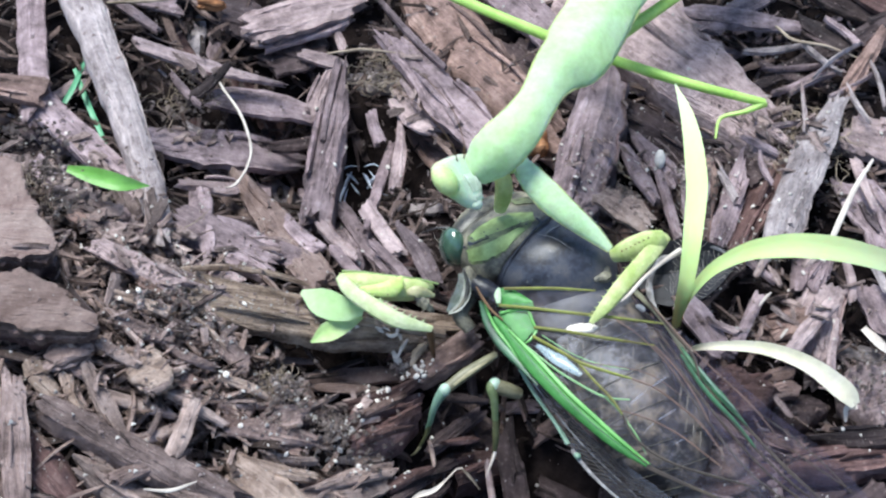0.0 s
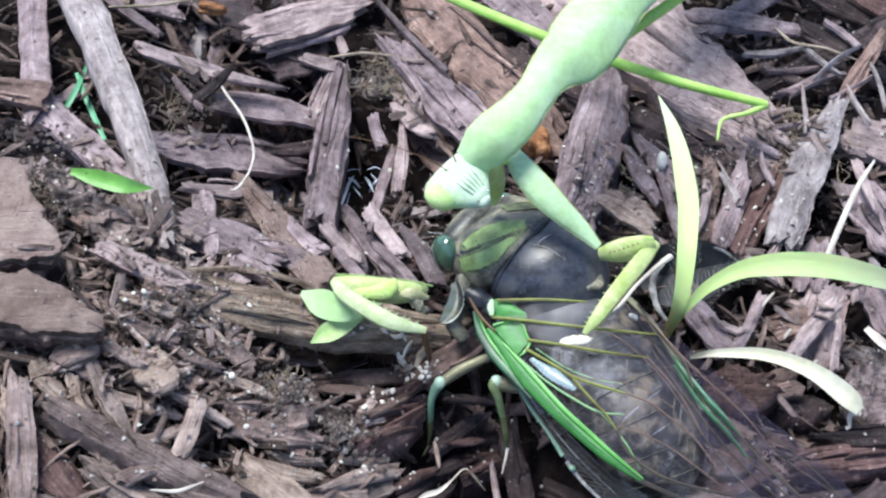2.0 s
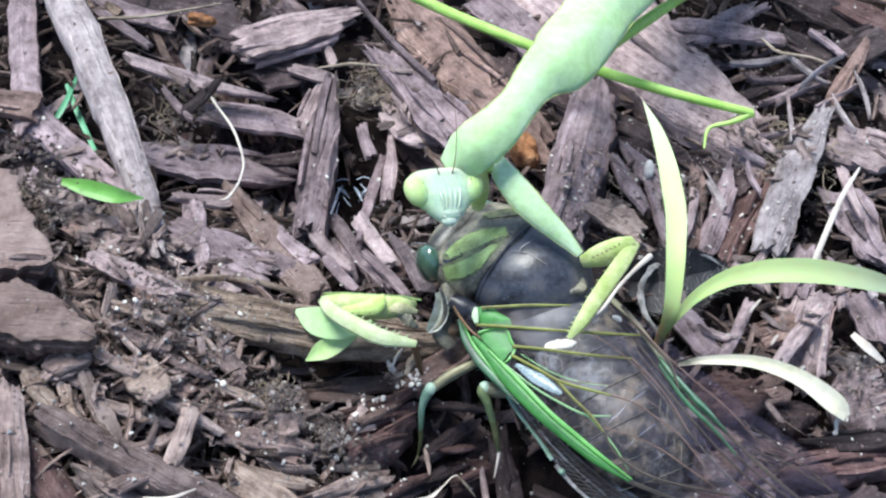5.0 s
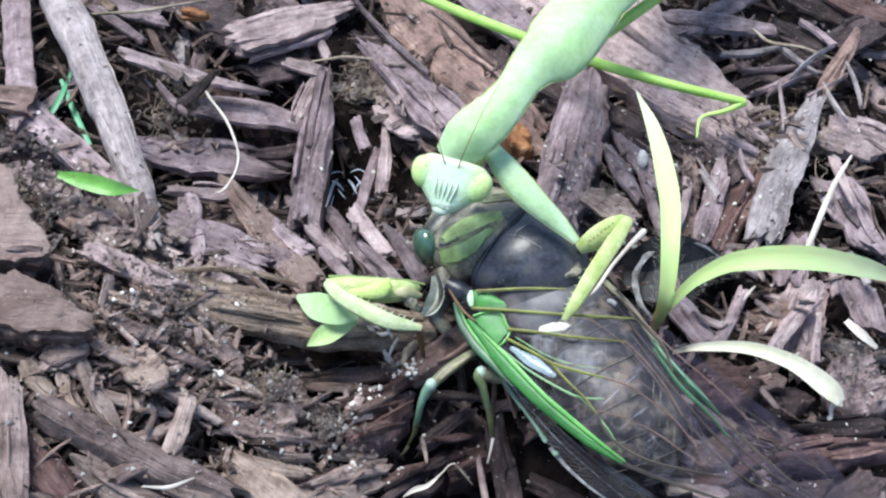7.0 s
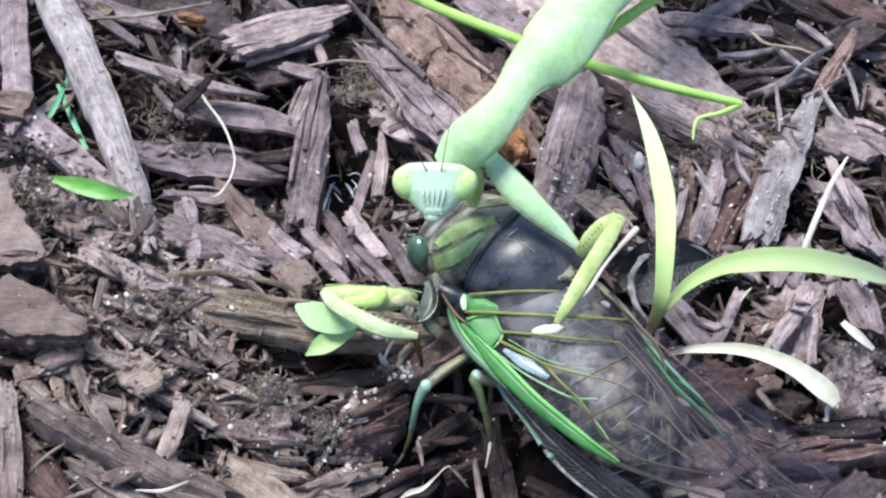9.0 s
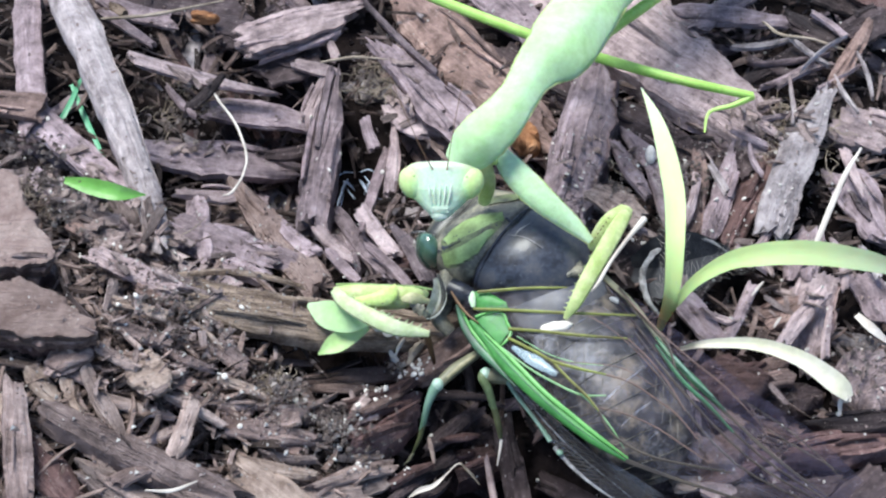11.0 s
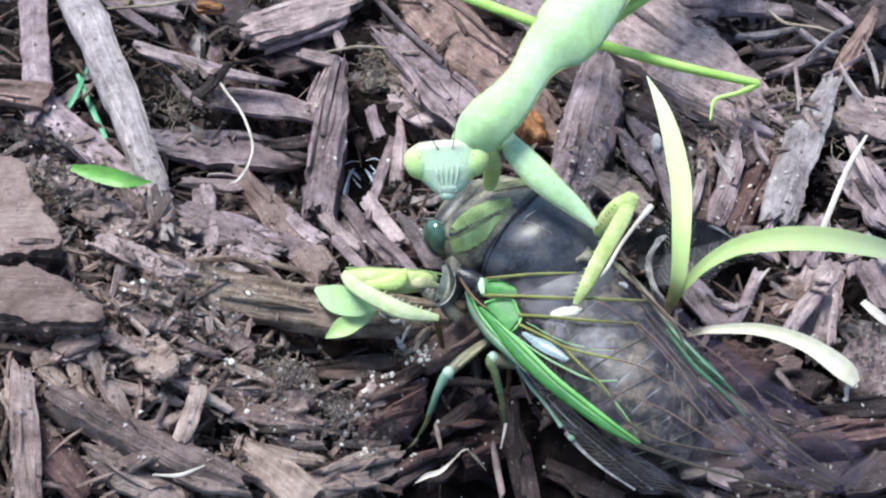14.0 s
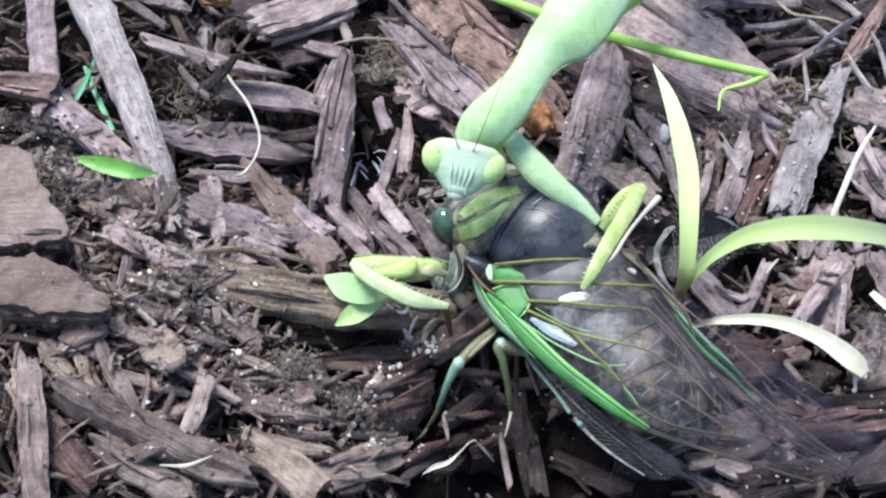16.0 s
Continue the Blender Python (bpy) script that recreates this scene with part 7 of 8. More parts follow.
    # forelegs
    coxa = [(5.9, 5.2, 13.4), (6.9, 3.4, 13.0), (8.6, 1.7, 12.0), (10.5, 0.5, 10.8), (12.3, -0.3, 9.6), (14.1, -1.4, 8.4)]
    wide = [0.75, 1.15, 1.28, 1.08, 0.8, 0.35]
    part("foreleg_coxa", limb(coxa, wide, 0.45, VIEW, 14), M_COXA, thorax, "long pale mint upper foreleg")
    rim(glide(coxa[1:], 3), glide([[w] for w in wide[1:]], 3)[:, 0], thorax, "coxa_rim", 0.07, "pale yellow toothed edge")
    part("coxa_joint", ellipsoid((5.2, 4.0, 13.4), ((1, 0, 0), (0, 1, 0), VIEW), (0.5, 0.65, 0.4), 14, 10), M_LIME, thorax, "bright lime joint of the foreleg")
    part("foreleg_coxa", limb([(4.4, 4.4, 12.6), (4.7, 3.9, 11.6), (4.8, 4.1, 9.8), (4.7, 4.6, 7.6)], [0.75, 0.8, 0.8, 0.6], 0.8, VIEW), M_MANTIS_YELLOW, thorax, "yellow-green upper foreleg")
    kn = Vector((13.8, -2.1, 8.5))
    farleg = part("foreleg_femur", limb([(14.2, -1.0, 7.0), (15.3, -0.7, 8.5), (16.5, -0.2, 9.8), (17.6, 0.8, 10.2)], [0.6, 1.1, 1.15, 0.7], 0.7, VIEW), M_MANTIS_YELLOW, man, "stout yellow-green foreleg", at=kn)
    for k in range(7):
        part("dark_spot", ellipsoid(tuple(Vector((14.3, -1.9, 9.3)).lerp(Vector((15.9, -0.7, 11.0)), k / 6)), (dx, dy, dz), (0.09, 0.09, 0.09), 8, 6), M_BROWN_TIP, farleg)
    farshin = part("foreleg_tibia", toothed([(17.8, 1.3, 10.0), (16.3, -1.9, 10.5), (14.0, -5.9, 10.0), (12.5, -8.3, 9.0), (11.5, -9.4, 8.0)], [0.5, 0.75, 0.72, 0.58, 0.22], 1, 12, 0.3), M_MANTIS_YELLOW, man, "yellow-green toothed foreleg shin", at=(11.7, -9.1, 8.0))
    part("tarsus", limb([(19.3, 0.8, 9.0), (17.6, -1.8, 9.6), (15.9, -4.5, 9.9), (14.6, -6.7, 9.6), (13.9, -7.4, 9.2)], [0.3, 0.2, 0.16, 0.16, 0.07], 1, VIEW, 8), M_STRAW, farshin, "thin straw-coloured foot")
    nk = Vector((-5.0, -4.6, 5.0))
    femur = part("foreleg_femur", limb([(-0.6, -3.9, 5.2), (-1.5, -4.8, 6.0), (-3.1, -5.2, 6.3), (-5.1, -5.2, 6.5), (-7.4, -4.8, 6.5), (-9.0, -4.3, 6.2)], [0.35, 0.85, 1.1, 1.15, 0.95, 0.6], 0.7, VIEW, 14), M_MANTIS_YELLOW, man, "stout yellow-green foreleg", at=nk)
    part("torn_skin", limb([(-2.0, -6.0, 6.6), (-1.4, -6.4, 6.2), (-0.8, -6.6, 5.6), (-0.3, -6.6, 5.0)], [0.3, 0.5, 0.42, 0.15], 0.5, VIEW, 8, 5, 0, 0.4, random.Random(7)), M_CHITIN_BROWN, femur, "brown ragged inner side of the foreleg")
    part("lobe", limb([(-6.9, -6.3, 7.3), (-5.2, -6.6, 7.7), (-3.8, -6.2, 7.8), (-3.3, -4.6, 7.4)], [0.3, 0.6, 0.75, 0.12], 0.4, VIEW), M_LIME, femur, "bright green flap on the foreleg")
    part("pale_patch", limb([(-2.7, -6.1, 7.0), (-1.7, -6.0, 7.0), (-0.3, -5.5, 5.9)], [0.25, 0.55, 0.2], 0.35, VIEW), M_TAN, femur, "pale tan inner side of the foreleg")
    part("upper_edge", limb([(-8.8, -3.8, 6.8), (-6.9, -4.2, 7.2), (-4.3, -4.5, 7.2), (-1.8, -4.4, 6.8), (0.0, -4.0, 5.8)], [0.1, 0.13, 0.13, 0.12, 0.08], 1, VIEW, 6), M_OLIVE, femur, "dark olive upper edge")
    part("tibia", toothed([(-8.9, -4.3, 6.6), (-7.9, -6.1, 7.0), (-5.8, -7.8, 7.0), (-3.3, -9.2, 6.8), (-0.3, -9.4, 6.0)], [0.5, 0.68, 0.76, 0.72, 0.3], -1, 13, 0.4), M_SHIN, femur, "pale toothed foreleg shin")
    part("dark_spot", ellipsoid((-4.4, -6.8, 7.6), ((1, 0, 0), (0, 1, 0), VIEW), (0.22, 0.22, 0.15), 8, 6), M_BROWN_TIP, femur)
    part("tarsus", limb([(-0.6, -8.6, 5.5), (-0.4, -8.4, 3.0), (-0.2, -7.9, 0.0)], [0.3, 0.32, 0.2], 1, VIEW, 8), M_BROWN_TIP, femur, "brown foot")

    # walking legs
    leg = part("leg_femur", limb([(-4.8, 31.5, 13.0), (1.6, 29.5, 11.0), (10.0, 26.2, 9.5), (16.6, 24.5, 8.0), (24.5, 21.6, 7.5), (32.2, 20.6, 6.0)], [0.6, 0.55, 0.55, 0.55, 0.5, 0.42], 1, VIEW), M_WALK, man, "long thin yellow-green walking leg")
    part("leg_tibia", limb([(32.3, 20.6, 6.0), (30.2, 19.8, 5.5), (27.8, 19.3, 5.0), (27.1, 16.9, 4.5)], [0.4, 0.26, 0.18, 0.1], 1, VIEW, 8), M_WALK, leg)
    part("leg_femur", limb([(16.8, 20.3, 15.0), (20.4, 25.8, 13.0), (24.2, 31.4, 11.0), (33.2, 47.3, 3.0)], [0.6, 0.6, 0.55, 0.4], 1, VIEW), M_WALK, man, "long thin yellow-green walking leg")
    return man, thorax, head, farleg, farshin, femur


MANTIS, THORAX, MHEAD, FAR_FEMUR, FAR_SHIN, NEAR_LEG = mantis()


def seedling():
    ob = root("seedling", (-6.5, -6.2, 4.0))
    part("seed_leaf", blade([(-6.2, -6.4, 4.5), (-8.0, -6.7, 5.0), (-10.1, -5.9, 5.0), (-11.9, -4.4, 4.5)], [1.0, 2.3, 2.5, 0.4], VIEW, 0.02, 0.2), M_COTYLEDON, ob, "oval pale green seed leaf")
    part("seed_leaf", blade([(-6.3, -6.1, 3.2), (-7.8, -7.1, 3.4), (-9.4, -8.2, 3.4), (-10.8, -9.2, 3.2)], [0.5, 1.6, 1.75, 0.15], VIEW, 0.12, 0.2), M_SEED_TIP, ob, "pointed pale green seed leaf")
    part("stem", limb([(-6.6, -6.4, 4.2), (-6.1, -5.2, 3.4), (-5.3, -3.8, 2.0), (-4.7, -1.8, 0.0)], [0.3, 0.3, 0.28, 0.25], 1, VIEW, 8), M_COTYLEDON, ob)
    tagged(ob, "small seedling with two pale green seed leaves", "seedling")
    return ob


SEEDLING = seedling()


def keyed(ob, base, rows, home=(0, 0, 0)):
    """Rows of seconds, shift in mm and turn in degrees about the thing's own origin."""
    off = Vector(base) - Vector(home)
    walk(ob, [(t, pose(*((off + Vector((x, y, z))) * MM), a, b, c)) for t, x, y, z, a, b, c in rows])


def motions():
    home = ORIGIN[MANTIS.name]
    keyed(CICADA, CIC, CIC_ROWS)
    keyed(MHEAD, HEAD, HEAD_ROWS, home)
    keyed(THORAX, ORIGIN[THORAX.name], THORAX_ROWS, home)
    keyed(FAR_FEMUR, ORIGIN[FAR_FEMUR.name], FEMUR_ROWS, home)
    keyed(FAR_SHIN, ORIGIN[FAR_SHIN.name], SHIN_ROWS, home)
    keyed(NEAR_LEG, ORIGIN[NEAR_LEG.name], NEAR_ROWS, home)
    keyed(SEEDLING, ORIGIN[SEEDLING.name], SEED_ROWS)
    leg = CIC_LEGS["front"]
    keyed(leg, ORIGIN[leg.name], LEG_ROWS, CIC)
    mid = CIC_LEGS["mid"]
    keyed(mid, ORIGIN[mid.name], MID_LEG_ROWS, CIC)
    keyed(TUFT, ORIGIN[TUFT.name], TUFT_ROWS)
    keyed(DRY, ORIGIN[DRY.name], [(0.0, 0, 0.5, 0.6, 0, 0, 0), (0.5, 0, 0.35, 0.4, 0, 0, 0), (1.0, 0, 0.15, 0.2, 0, 0, 0), (2.0, 0, 0.05, 0.1, 0, 0, 0), (4.0, 0, 0, 0, 0, 0, 0), (16.0, 0, 0, 0, 0, 0, 0)])
    # short bursts of wing beating
    for wing_ob in WINGS:
        rows = [(0.0, 0, 0, 0, 0, 0, 0)]
        for t0 in (0.3, 15.5):
            rows += [(t0 - 0.1, 0, 0, 0, 0, 0, 0), (t0 - 0.0334, 0, 0, 0, -4, -9, 0), (t0, 0, 0, 0, -1.5, -3.5, 0), (t0 + 0.0334, 0, 0, 0, 2, 2.5, 0), (t0 + 0.1, 0, 0, 0, 0, 0, 0)]
        keyed(wing_ob, ORIGIN[wing_ob.name], rows + [(16.0, 0, 0, 0, 0, 0, 0)], CIC)


MID_LEG_ROWS = [
    (0, -0.79, -0.36, -0.34, -7.83, 8.5, -5.45),
    (0.5, -0.49, 0.11, 0.13, -16.8, 10.32, -9.76),
    (1, -0.23, 0.82, 0.71, -9.54, 2.87, -6.55),
    (1.5, -0.06, 0.95, 0.85, -7.52, -1.45, -4.64),
    (2, -0.03, 0.74, 0.68, -11.64, 0.11, -4.97),
    (2.5, -0.07, 0.73, 0.7, -12.35, 0.45, -5.25),
    (3, -0.05, 0.81, 0.75, -11.17, 0.18, -5.26),
    (3.5, 0.08, 0.88, 0.81, -9.87, -0.25, -4.82),
    (4, 0.02, 0.86, 0.79, -10.54, -0.51, -4.99),
    (6.5, 0.21, 0.68, 0.69, -10.24, 2.81, -4.77),
    (7, 0.17, 0.6, 0.64, -11.58, 2.78, -4.94),
    (7.5, 0.14, 0.6, 0.64, -11.52, 4, -4.9),
    (8, 0.21, 0.63, 0.65, -11.07, 3.92, -4.6),
    (10.5, 0.36, 0.6, 0.66, -10.91, 1.36, -3.74),
    (11, 0.28, 0.58, 0.65, -11.29, 1.83, -3.77),
    (11.5, 0.3, 0.58, 0.64, -11.42, 2.45, -4.02),
    (12, 0.22, 0.66, 0.71, -10.48, 3.76, -5.29),
    (12.1, 0.22, 0.66, 0.71, -10.48, 3.76, -5.29),
    (12.4, -0.14, -0.02, -0.02, 0.7, -1.58, -0.23),
    (12.5, -0.14, -0.02, -0.02, 0.7, -1.58, -0.23),
    (13, 0.17, 0.1, 0.07, 3.76, 0.96, 0.06),
    (13.5, 0.1, 0.07, 0.05, 1.43, 4.82, -1.21),
    (13.6, 0.1, 0.07, 0.05, 1.43, 4.82, -1.21),
    (14, 0.04, 0.68, 0.7, -10.06, 3.65, -6.34),
    (14.5, 0.1, 0.73, 0.7, -9.44, 4.77, -5.91),
    (15, 0.2, 0.74, 0.72, -9.03, 4.16, -5.22),
    (15.35, 0.2, 0.74, 0.72, -9.03, 4.16, -5.22),
    (15.5, -0.6, -0.23, -0.21, -4.59, 3.65, -3.82),
    (16, -0.02, 0.6, 0.62, -11.89, 5.25, -7.99),
]
LEG_ROWS = [
    (0, -0.58, -0.29, -0.25, 7.16, -8.4, -11.64),
    (0.5, -0.18, 0.25, 0.17, -0.46, -14.4, -22.89),
    (1, -0.37, 0.79, 0.68, -45.56, -16.54, 1.91),
    (1.5, -0.55, 0.92, 0.73, -53.43, -12.93, 9.64),
    (2, 0.02, 0.51, 0.35, -1, -24.06, -26.08),
    (2.5, 0.18, 0.61, 0.42, -1.86, -24.59, -29.27),
    (3, 0.24, 0.69, 0.47, -3.16, -26.66, -31.18),
    (3.5, 0.46, 0.74, 0.53, -1.66, -26.42, -33.44),
    (4, 0.42, 0.76, 0.54, -3.95, -26.56, -31.4),
    (6.5, 0.03, 0.26, 0.18, -7.59, -10.75, -9.3),
    (7, 0.01, 0.16, 0.1, -1.57, -7.11, -8.62),
    (7.5, 0.01, 0.18, 0.13, -6.43, -5.54, -8.64),
    (8, -0.01, 0.21, 0.15, -9.73, -7.3, -8.82),
    (10.5, 0.11, 0.2, 0.14, -3.64, -3.42, -2.75),
    (11, 0.01, 0.12, 0.09, -7.99, -2.75, -3.58),
    (11.5, -0.02, 0.12, 0.09, -9.38, -4.76, -4.54),
    (12, -0.02, 0.03, 0.02, -4.22, 0.18, -2.41),
    (12.5, -0, -0, -0, -0.18, -0.05, 0.01),
    (13, 0.27, 0.26, 0.18, 1.51, 1.53, 1.81),
    (13.5, 0.06, 0.02, 0.02, -1.96, 4.16, 1.91),
    (14, -0.04, 0, 0.01, -4.69, 2.7, -3.28),
    (14.5, -0.07, 0.06, 0.04, -6.55, -1.56, -7.16),
    (15, -0.11, 0, 0.02, -10.74, 0.16, -5.12),
    (15.5, -0.33, -0.36, -0.26, -0.92, 6.68, -0.8),
    (16, -0.11, -0.14, -0.09, -2.51, 4.94, 0.22),
]
HEAD_ROWS = [
    (0, 0.6108, 0.5126, 0.7693, -6.462, 31.54, 57.4),
    (0.5, 0.1442, 0.008103, 0.2525, -23, 7.628, 59.01),
    (1, 0.8996, -0.5245, 0.2643, -28.82, -8.894, 62.14),
    (1.5, 0.2815, -0.4005, 0.4643, -26.24, -7.194, 59.68),
    (2, 0.3388, 0.3931, 0.6083, -24.19, -3.404, 51.82),
    (2.5, 0.3937, 0.6308, 0.9538, -28.93, -1.918, 49.99),
    (3, 0.6887, 0.4499, 1.038, -28.83, -2.753, 48.81),
    (3.5, 0.3949, 0.591, 0.6017, -10.45, -2.233, 17.77),
    (4, -0.5168, 0.08865, 0.5126, -18.24, 10.88, 23.34),
    (6.5, 0.7424, 0.5719, 0.41, -1.36, 13.99, -8.139),
    (7, 0.8996, 0.4625, 0.229, -1.068, -0.2182, -22.7),
    (7.5, 0.524, 0.1762, 0.4367, 1.236, 9.305, -8.758),
    (8, 0.2517, -0.2242, 0.6375, 1.675, 2.372, -3.56),
    (10.5, -0.1022, 0.3972, 0.1093, -0.3718, -3.688, -6.571),
    (11, -0.0919, 0.07046, 0.1904, -1.251, -2.724, -4.485),
    (11.5, -0.4897, -0.2393, 0.1525, 2.136, -11.51, -12.71),
    (12, -0.1209, -0.1669, 0.07399, -5.362, -9.29, -7.846),
    (12.5, -0.09141, -0.4987, 0.397, -12.51, -4.214, -7.017),
    (13, -0.09132, -0.02369, 0.5204, 0.8227, 0.4448, -2.341),
    (13.5, -0.2897, -0.004575, 0.4139, 1.882, 2.181, -2.304),
    (14, -0.1797, 0.5891, 0.5641, 2.888, -1.21, 2.249),
    (14.5, 0.4229, 0.09187, 0.5507, 0.07657, 2.637, 1.297),
    (15, 0.7163, 0.002533, 0.3357, 0.4663, 7.297, -3.792),
    (15.5, 0.6916, 0.08762, 0.2866, 2.572, 10.82, -10.56),
    (16, 0.6154, -0.4271, 0.1894, 1.578, 9.156, -9.608),
]
NEAR_ROWS = [
    (0, -0.2521, 0.5603, 0.04842, -0.1461, -0.2425, -2.003),
    (0.5, -0.5983, 0.09344, -0.04088, -0.8088, -1.841, -2.382),
    (1, -0.7196, 0.4367, 0.02108, 0.3105, 0.1073, -4.244),
    (1.5, -1.271, -0.2206, -0.06416, -0.1903, -1.087, -2.825),
    (2, -1.175, 0.3432, -0.001688, -0.9182, -1.958, -2.412),
    (2.5, -1.095, 0.3123, 0.009503, -0.5284, -1.201, -1.98),
    (3, -1.122, 0.3181, 0.04106, 0.08158, 0.01065, -1.189),
    (3.5, -1.286, -0.5956, -0.1272, -1.713, -3.575, -0.08139),
    (4, -1.292, -0.6494, -0.1492, -1.8, -3.95, -1.134),
    (6.5, -0.8539, -0.1164, -0.05354, -1.72, -3.067, 0.8432),
    (7, -0.5412, 0.08871, -0.01371, -0.7534, -1.403, -0.3137),
    (7.5, -0.4341, -0.3844, -0.09962, -1.344, -2.716, -0.1614),
    (8, -0.4141, -0.6167, -0.1497, -1.619, -3.487, -0.9728),
    (10.5, -0.2118, -0.3124, -0.05908, -0.4414, -1.026, -0.08217),
    (11, -0.1878, -0.5695, -0.1142, -1.129, -2.376, 0.0781),
    (11.5, -0.1821, -0.3359, -0.0666, -0.3414, -0.9397, -0.6033),
    (12, 0.03712, -0.2135, -0.07014, -0.7506, -1.631, -1.044),
    (12.5, -6.452e-16, 5.733e-15, 5.952e-15, -1.458e-14, 3.865e-14, -6.581e-15),
    (13, 0.6356, -0.2369, -0.08166, -0.3922, -1.068, -1.994),
    (13.5, 0.4233, -0.4549, -0.09362, -0.7976, -1.602, 0.3828),
    (14, 0.07855, -0.3476, -0.08195, -0.8101, -1.692, -0.2398),
    (14.5, -0.1319, -0.2254, -0.03886, -0.222, -0.5525, 0.04112),
    (15, -0.08303, -0.5492, -0.1073, -0.7491, -1.731, -0.2084),
    (15.5, 0.03791, -0.1747, -0.04366, -1.349, -2.176, 1.895),
    (16, 0.1865, -0.04259, -0.01154, -0.2604, -0.402, 0.4253),
]
SEED_ROWS = [
    (0, -0.8596, 0.6071, 0.08678, -0.004526, 0.005329, -0.01314),
    (0.5, -0.7355, 0.3832, 0.0566, -0.002952, 0.003476, -0.009904),
    (1, -1.358, 0.9269, 0.1327, -0.006919, 0.008146, -0.02044),
    (1.5, -1.288, 0.2012, 0.04183, -0.002181, 0.002568, -0.01272),
    (2, -1.315, 0.6528, 0.09922, -0.005174, 0.006092, -0.01739),
    (2.5, -1.096, 0.7094, 0.1026, -0.00535, 0.006299, -0.01612),
    (3, -1.147, 0.7495, 0.1079, -0.005625, 0.006623, -0.01694),
    (3.5, -1.006, -0.2156, -0.0134, 0.0006988, -0.0008229, -0.006271),
    (4, -1.092, -0.301, -0.023, 0.0012, -0.001413, -0.006155),
    (6.5, -0.4489, -0.4358, -0.04895, 0.002553, -0.003006, 0.0005362),
    (7, -0.4604, 0.1398, 0.02312, -0.001206, 0.00142, -0.005216),
    (7.5, -0.2131, -0.2905, -0.03445, 0.001797, -0.002116, 0.001077),
    (8, -0.2257, -0.5276, -0.06407, 0.003342, -0.003936, 0.003301),
    (10.5, 0.1028, -0.4434, -0.0575, 0.002999, -0.003532, 0.005215),
    (11, 0.1186, -0.5603, -0.07188, 0.003749, -0.004415, 0.006496),
    (11.5, 0.03191, -0.3244, -0.04156, 0.002168, -0.002553, 0.003455),
    (12, -0.04188, -0.1716, -0.02126, 0.001109, -0.001306, 0.001337),
    (12.5, 0, 0, 0, 0, -0, 0),
    (13, 0.09922, 0.03899, 0.003318, -0.0001731, 0.0002038, 0.0004448),
    (13.5, 0.1967, -0.336, -0.04641, 0.002421, -0.002851, 0.004944),
    (14, 0.1711, -0.3167, -0.04335, 0.002261, -0.002663, 0.00454),
    (14.5, 0.1704, -0.1395, -0.02076, 0.001083, -0.001275, 0.002793),
    (15, 0.32, -0.4688, -0.06531, 0.003406, -0.004012, 0.007278),
    (15.5, 0.3345, -0.01398, -0.007356, 0.0003837, -0.0004519, 0.002929),
    (16, 0.3663, 0.02987, -0.002092, 0.0001091, -0.0001285, 0.002763),
]
SHIN_ROWS = [
    (0, 1.713, -0.1138, -0.004746, -7.439, 4.898, -5.661),
    (0.5, 1.502, -0.6458, -0.07586, -8.003, 4.99, -3.557),
    (1, 0.9991, -1.838, -0.2305, -7.041, 4.379, -4.458),
    (1.5, 0.3427, -1.88, -0.2527, -8.227, 4.938, -4.094),
    (2, 0.6323, -1.218, -0.1626, -6.488, 4.112, -3.928),
    (2.5, 0.7271, -1.211, -0.1587, -6.072, 3.819, -3.05),
    (3, 0.7389, -1.435, -0.1831, -5.17, 3.299, -3.012),
    (3.5, 0.2933, -1.259, -0.1709, -5.279, 3.348, -2.851),
    (4, 0.3299, -1.195, -0.1625, -5.013, 3.164, -2.42),
    (6.5, 0.0905, -0.5394, -0.08237, -3.698, 2.324, -1.081),
    (7, 0.1938, -0.4255, -0.05418, -0.7152, 0.6301, -1.302),
    (7.5, 0.09709, -0.4615, -0.05954, -0.3973, 0.4349, -1.285),
    (8, 0.05351, -0.5802, -0.06871, 1.015, -0.3107, -1.715),
    (10.5, -0.04786, -0.2761, -0.02362, 2.551, -1.644, 0.2862),
    (11, 0.05866, -0.4256, -0.0334, 3.727, -2.309, 0.05026),
    (11.5, 0.1063, -0.4143, -0.04023, 2.541, -1.77, 0.7869),
    (12, 0.2335, -0.5032, -0.05293, 2.247, -1.689, 1.176),
    (12.5, -5.452e-16, 6.74e-15, 5.077e-15, 3.485e-14, -8.121e-14, 4.495e-14),
    (13, -0.2653, -0.1543, -0.00119, 3.549, -1.538, -2.443),
    (13.5, -0.1643, -0.02541, 0.003413, 1.515, -0.6465, -1.248),
    (14, 0.3295, -0.4234, -0.04406, 1.733, -1.386, 1.297),
    (14.5, 0.4197, -0.4659, -0.05158, 1.291, -1.29, 2.114),
    (15, 0.2361, -0.3768, -0.03795, 2.006, -1.545, 1.261),
    (15.5, 0.6787, 1.433, 0.1872, -4.565, 2.74, 2.03),
    (16, 0.314, 0.1679, 0.0202, -1.384, 0.6834, 1.067),
]
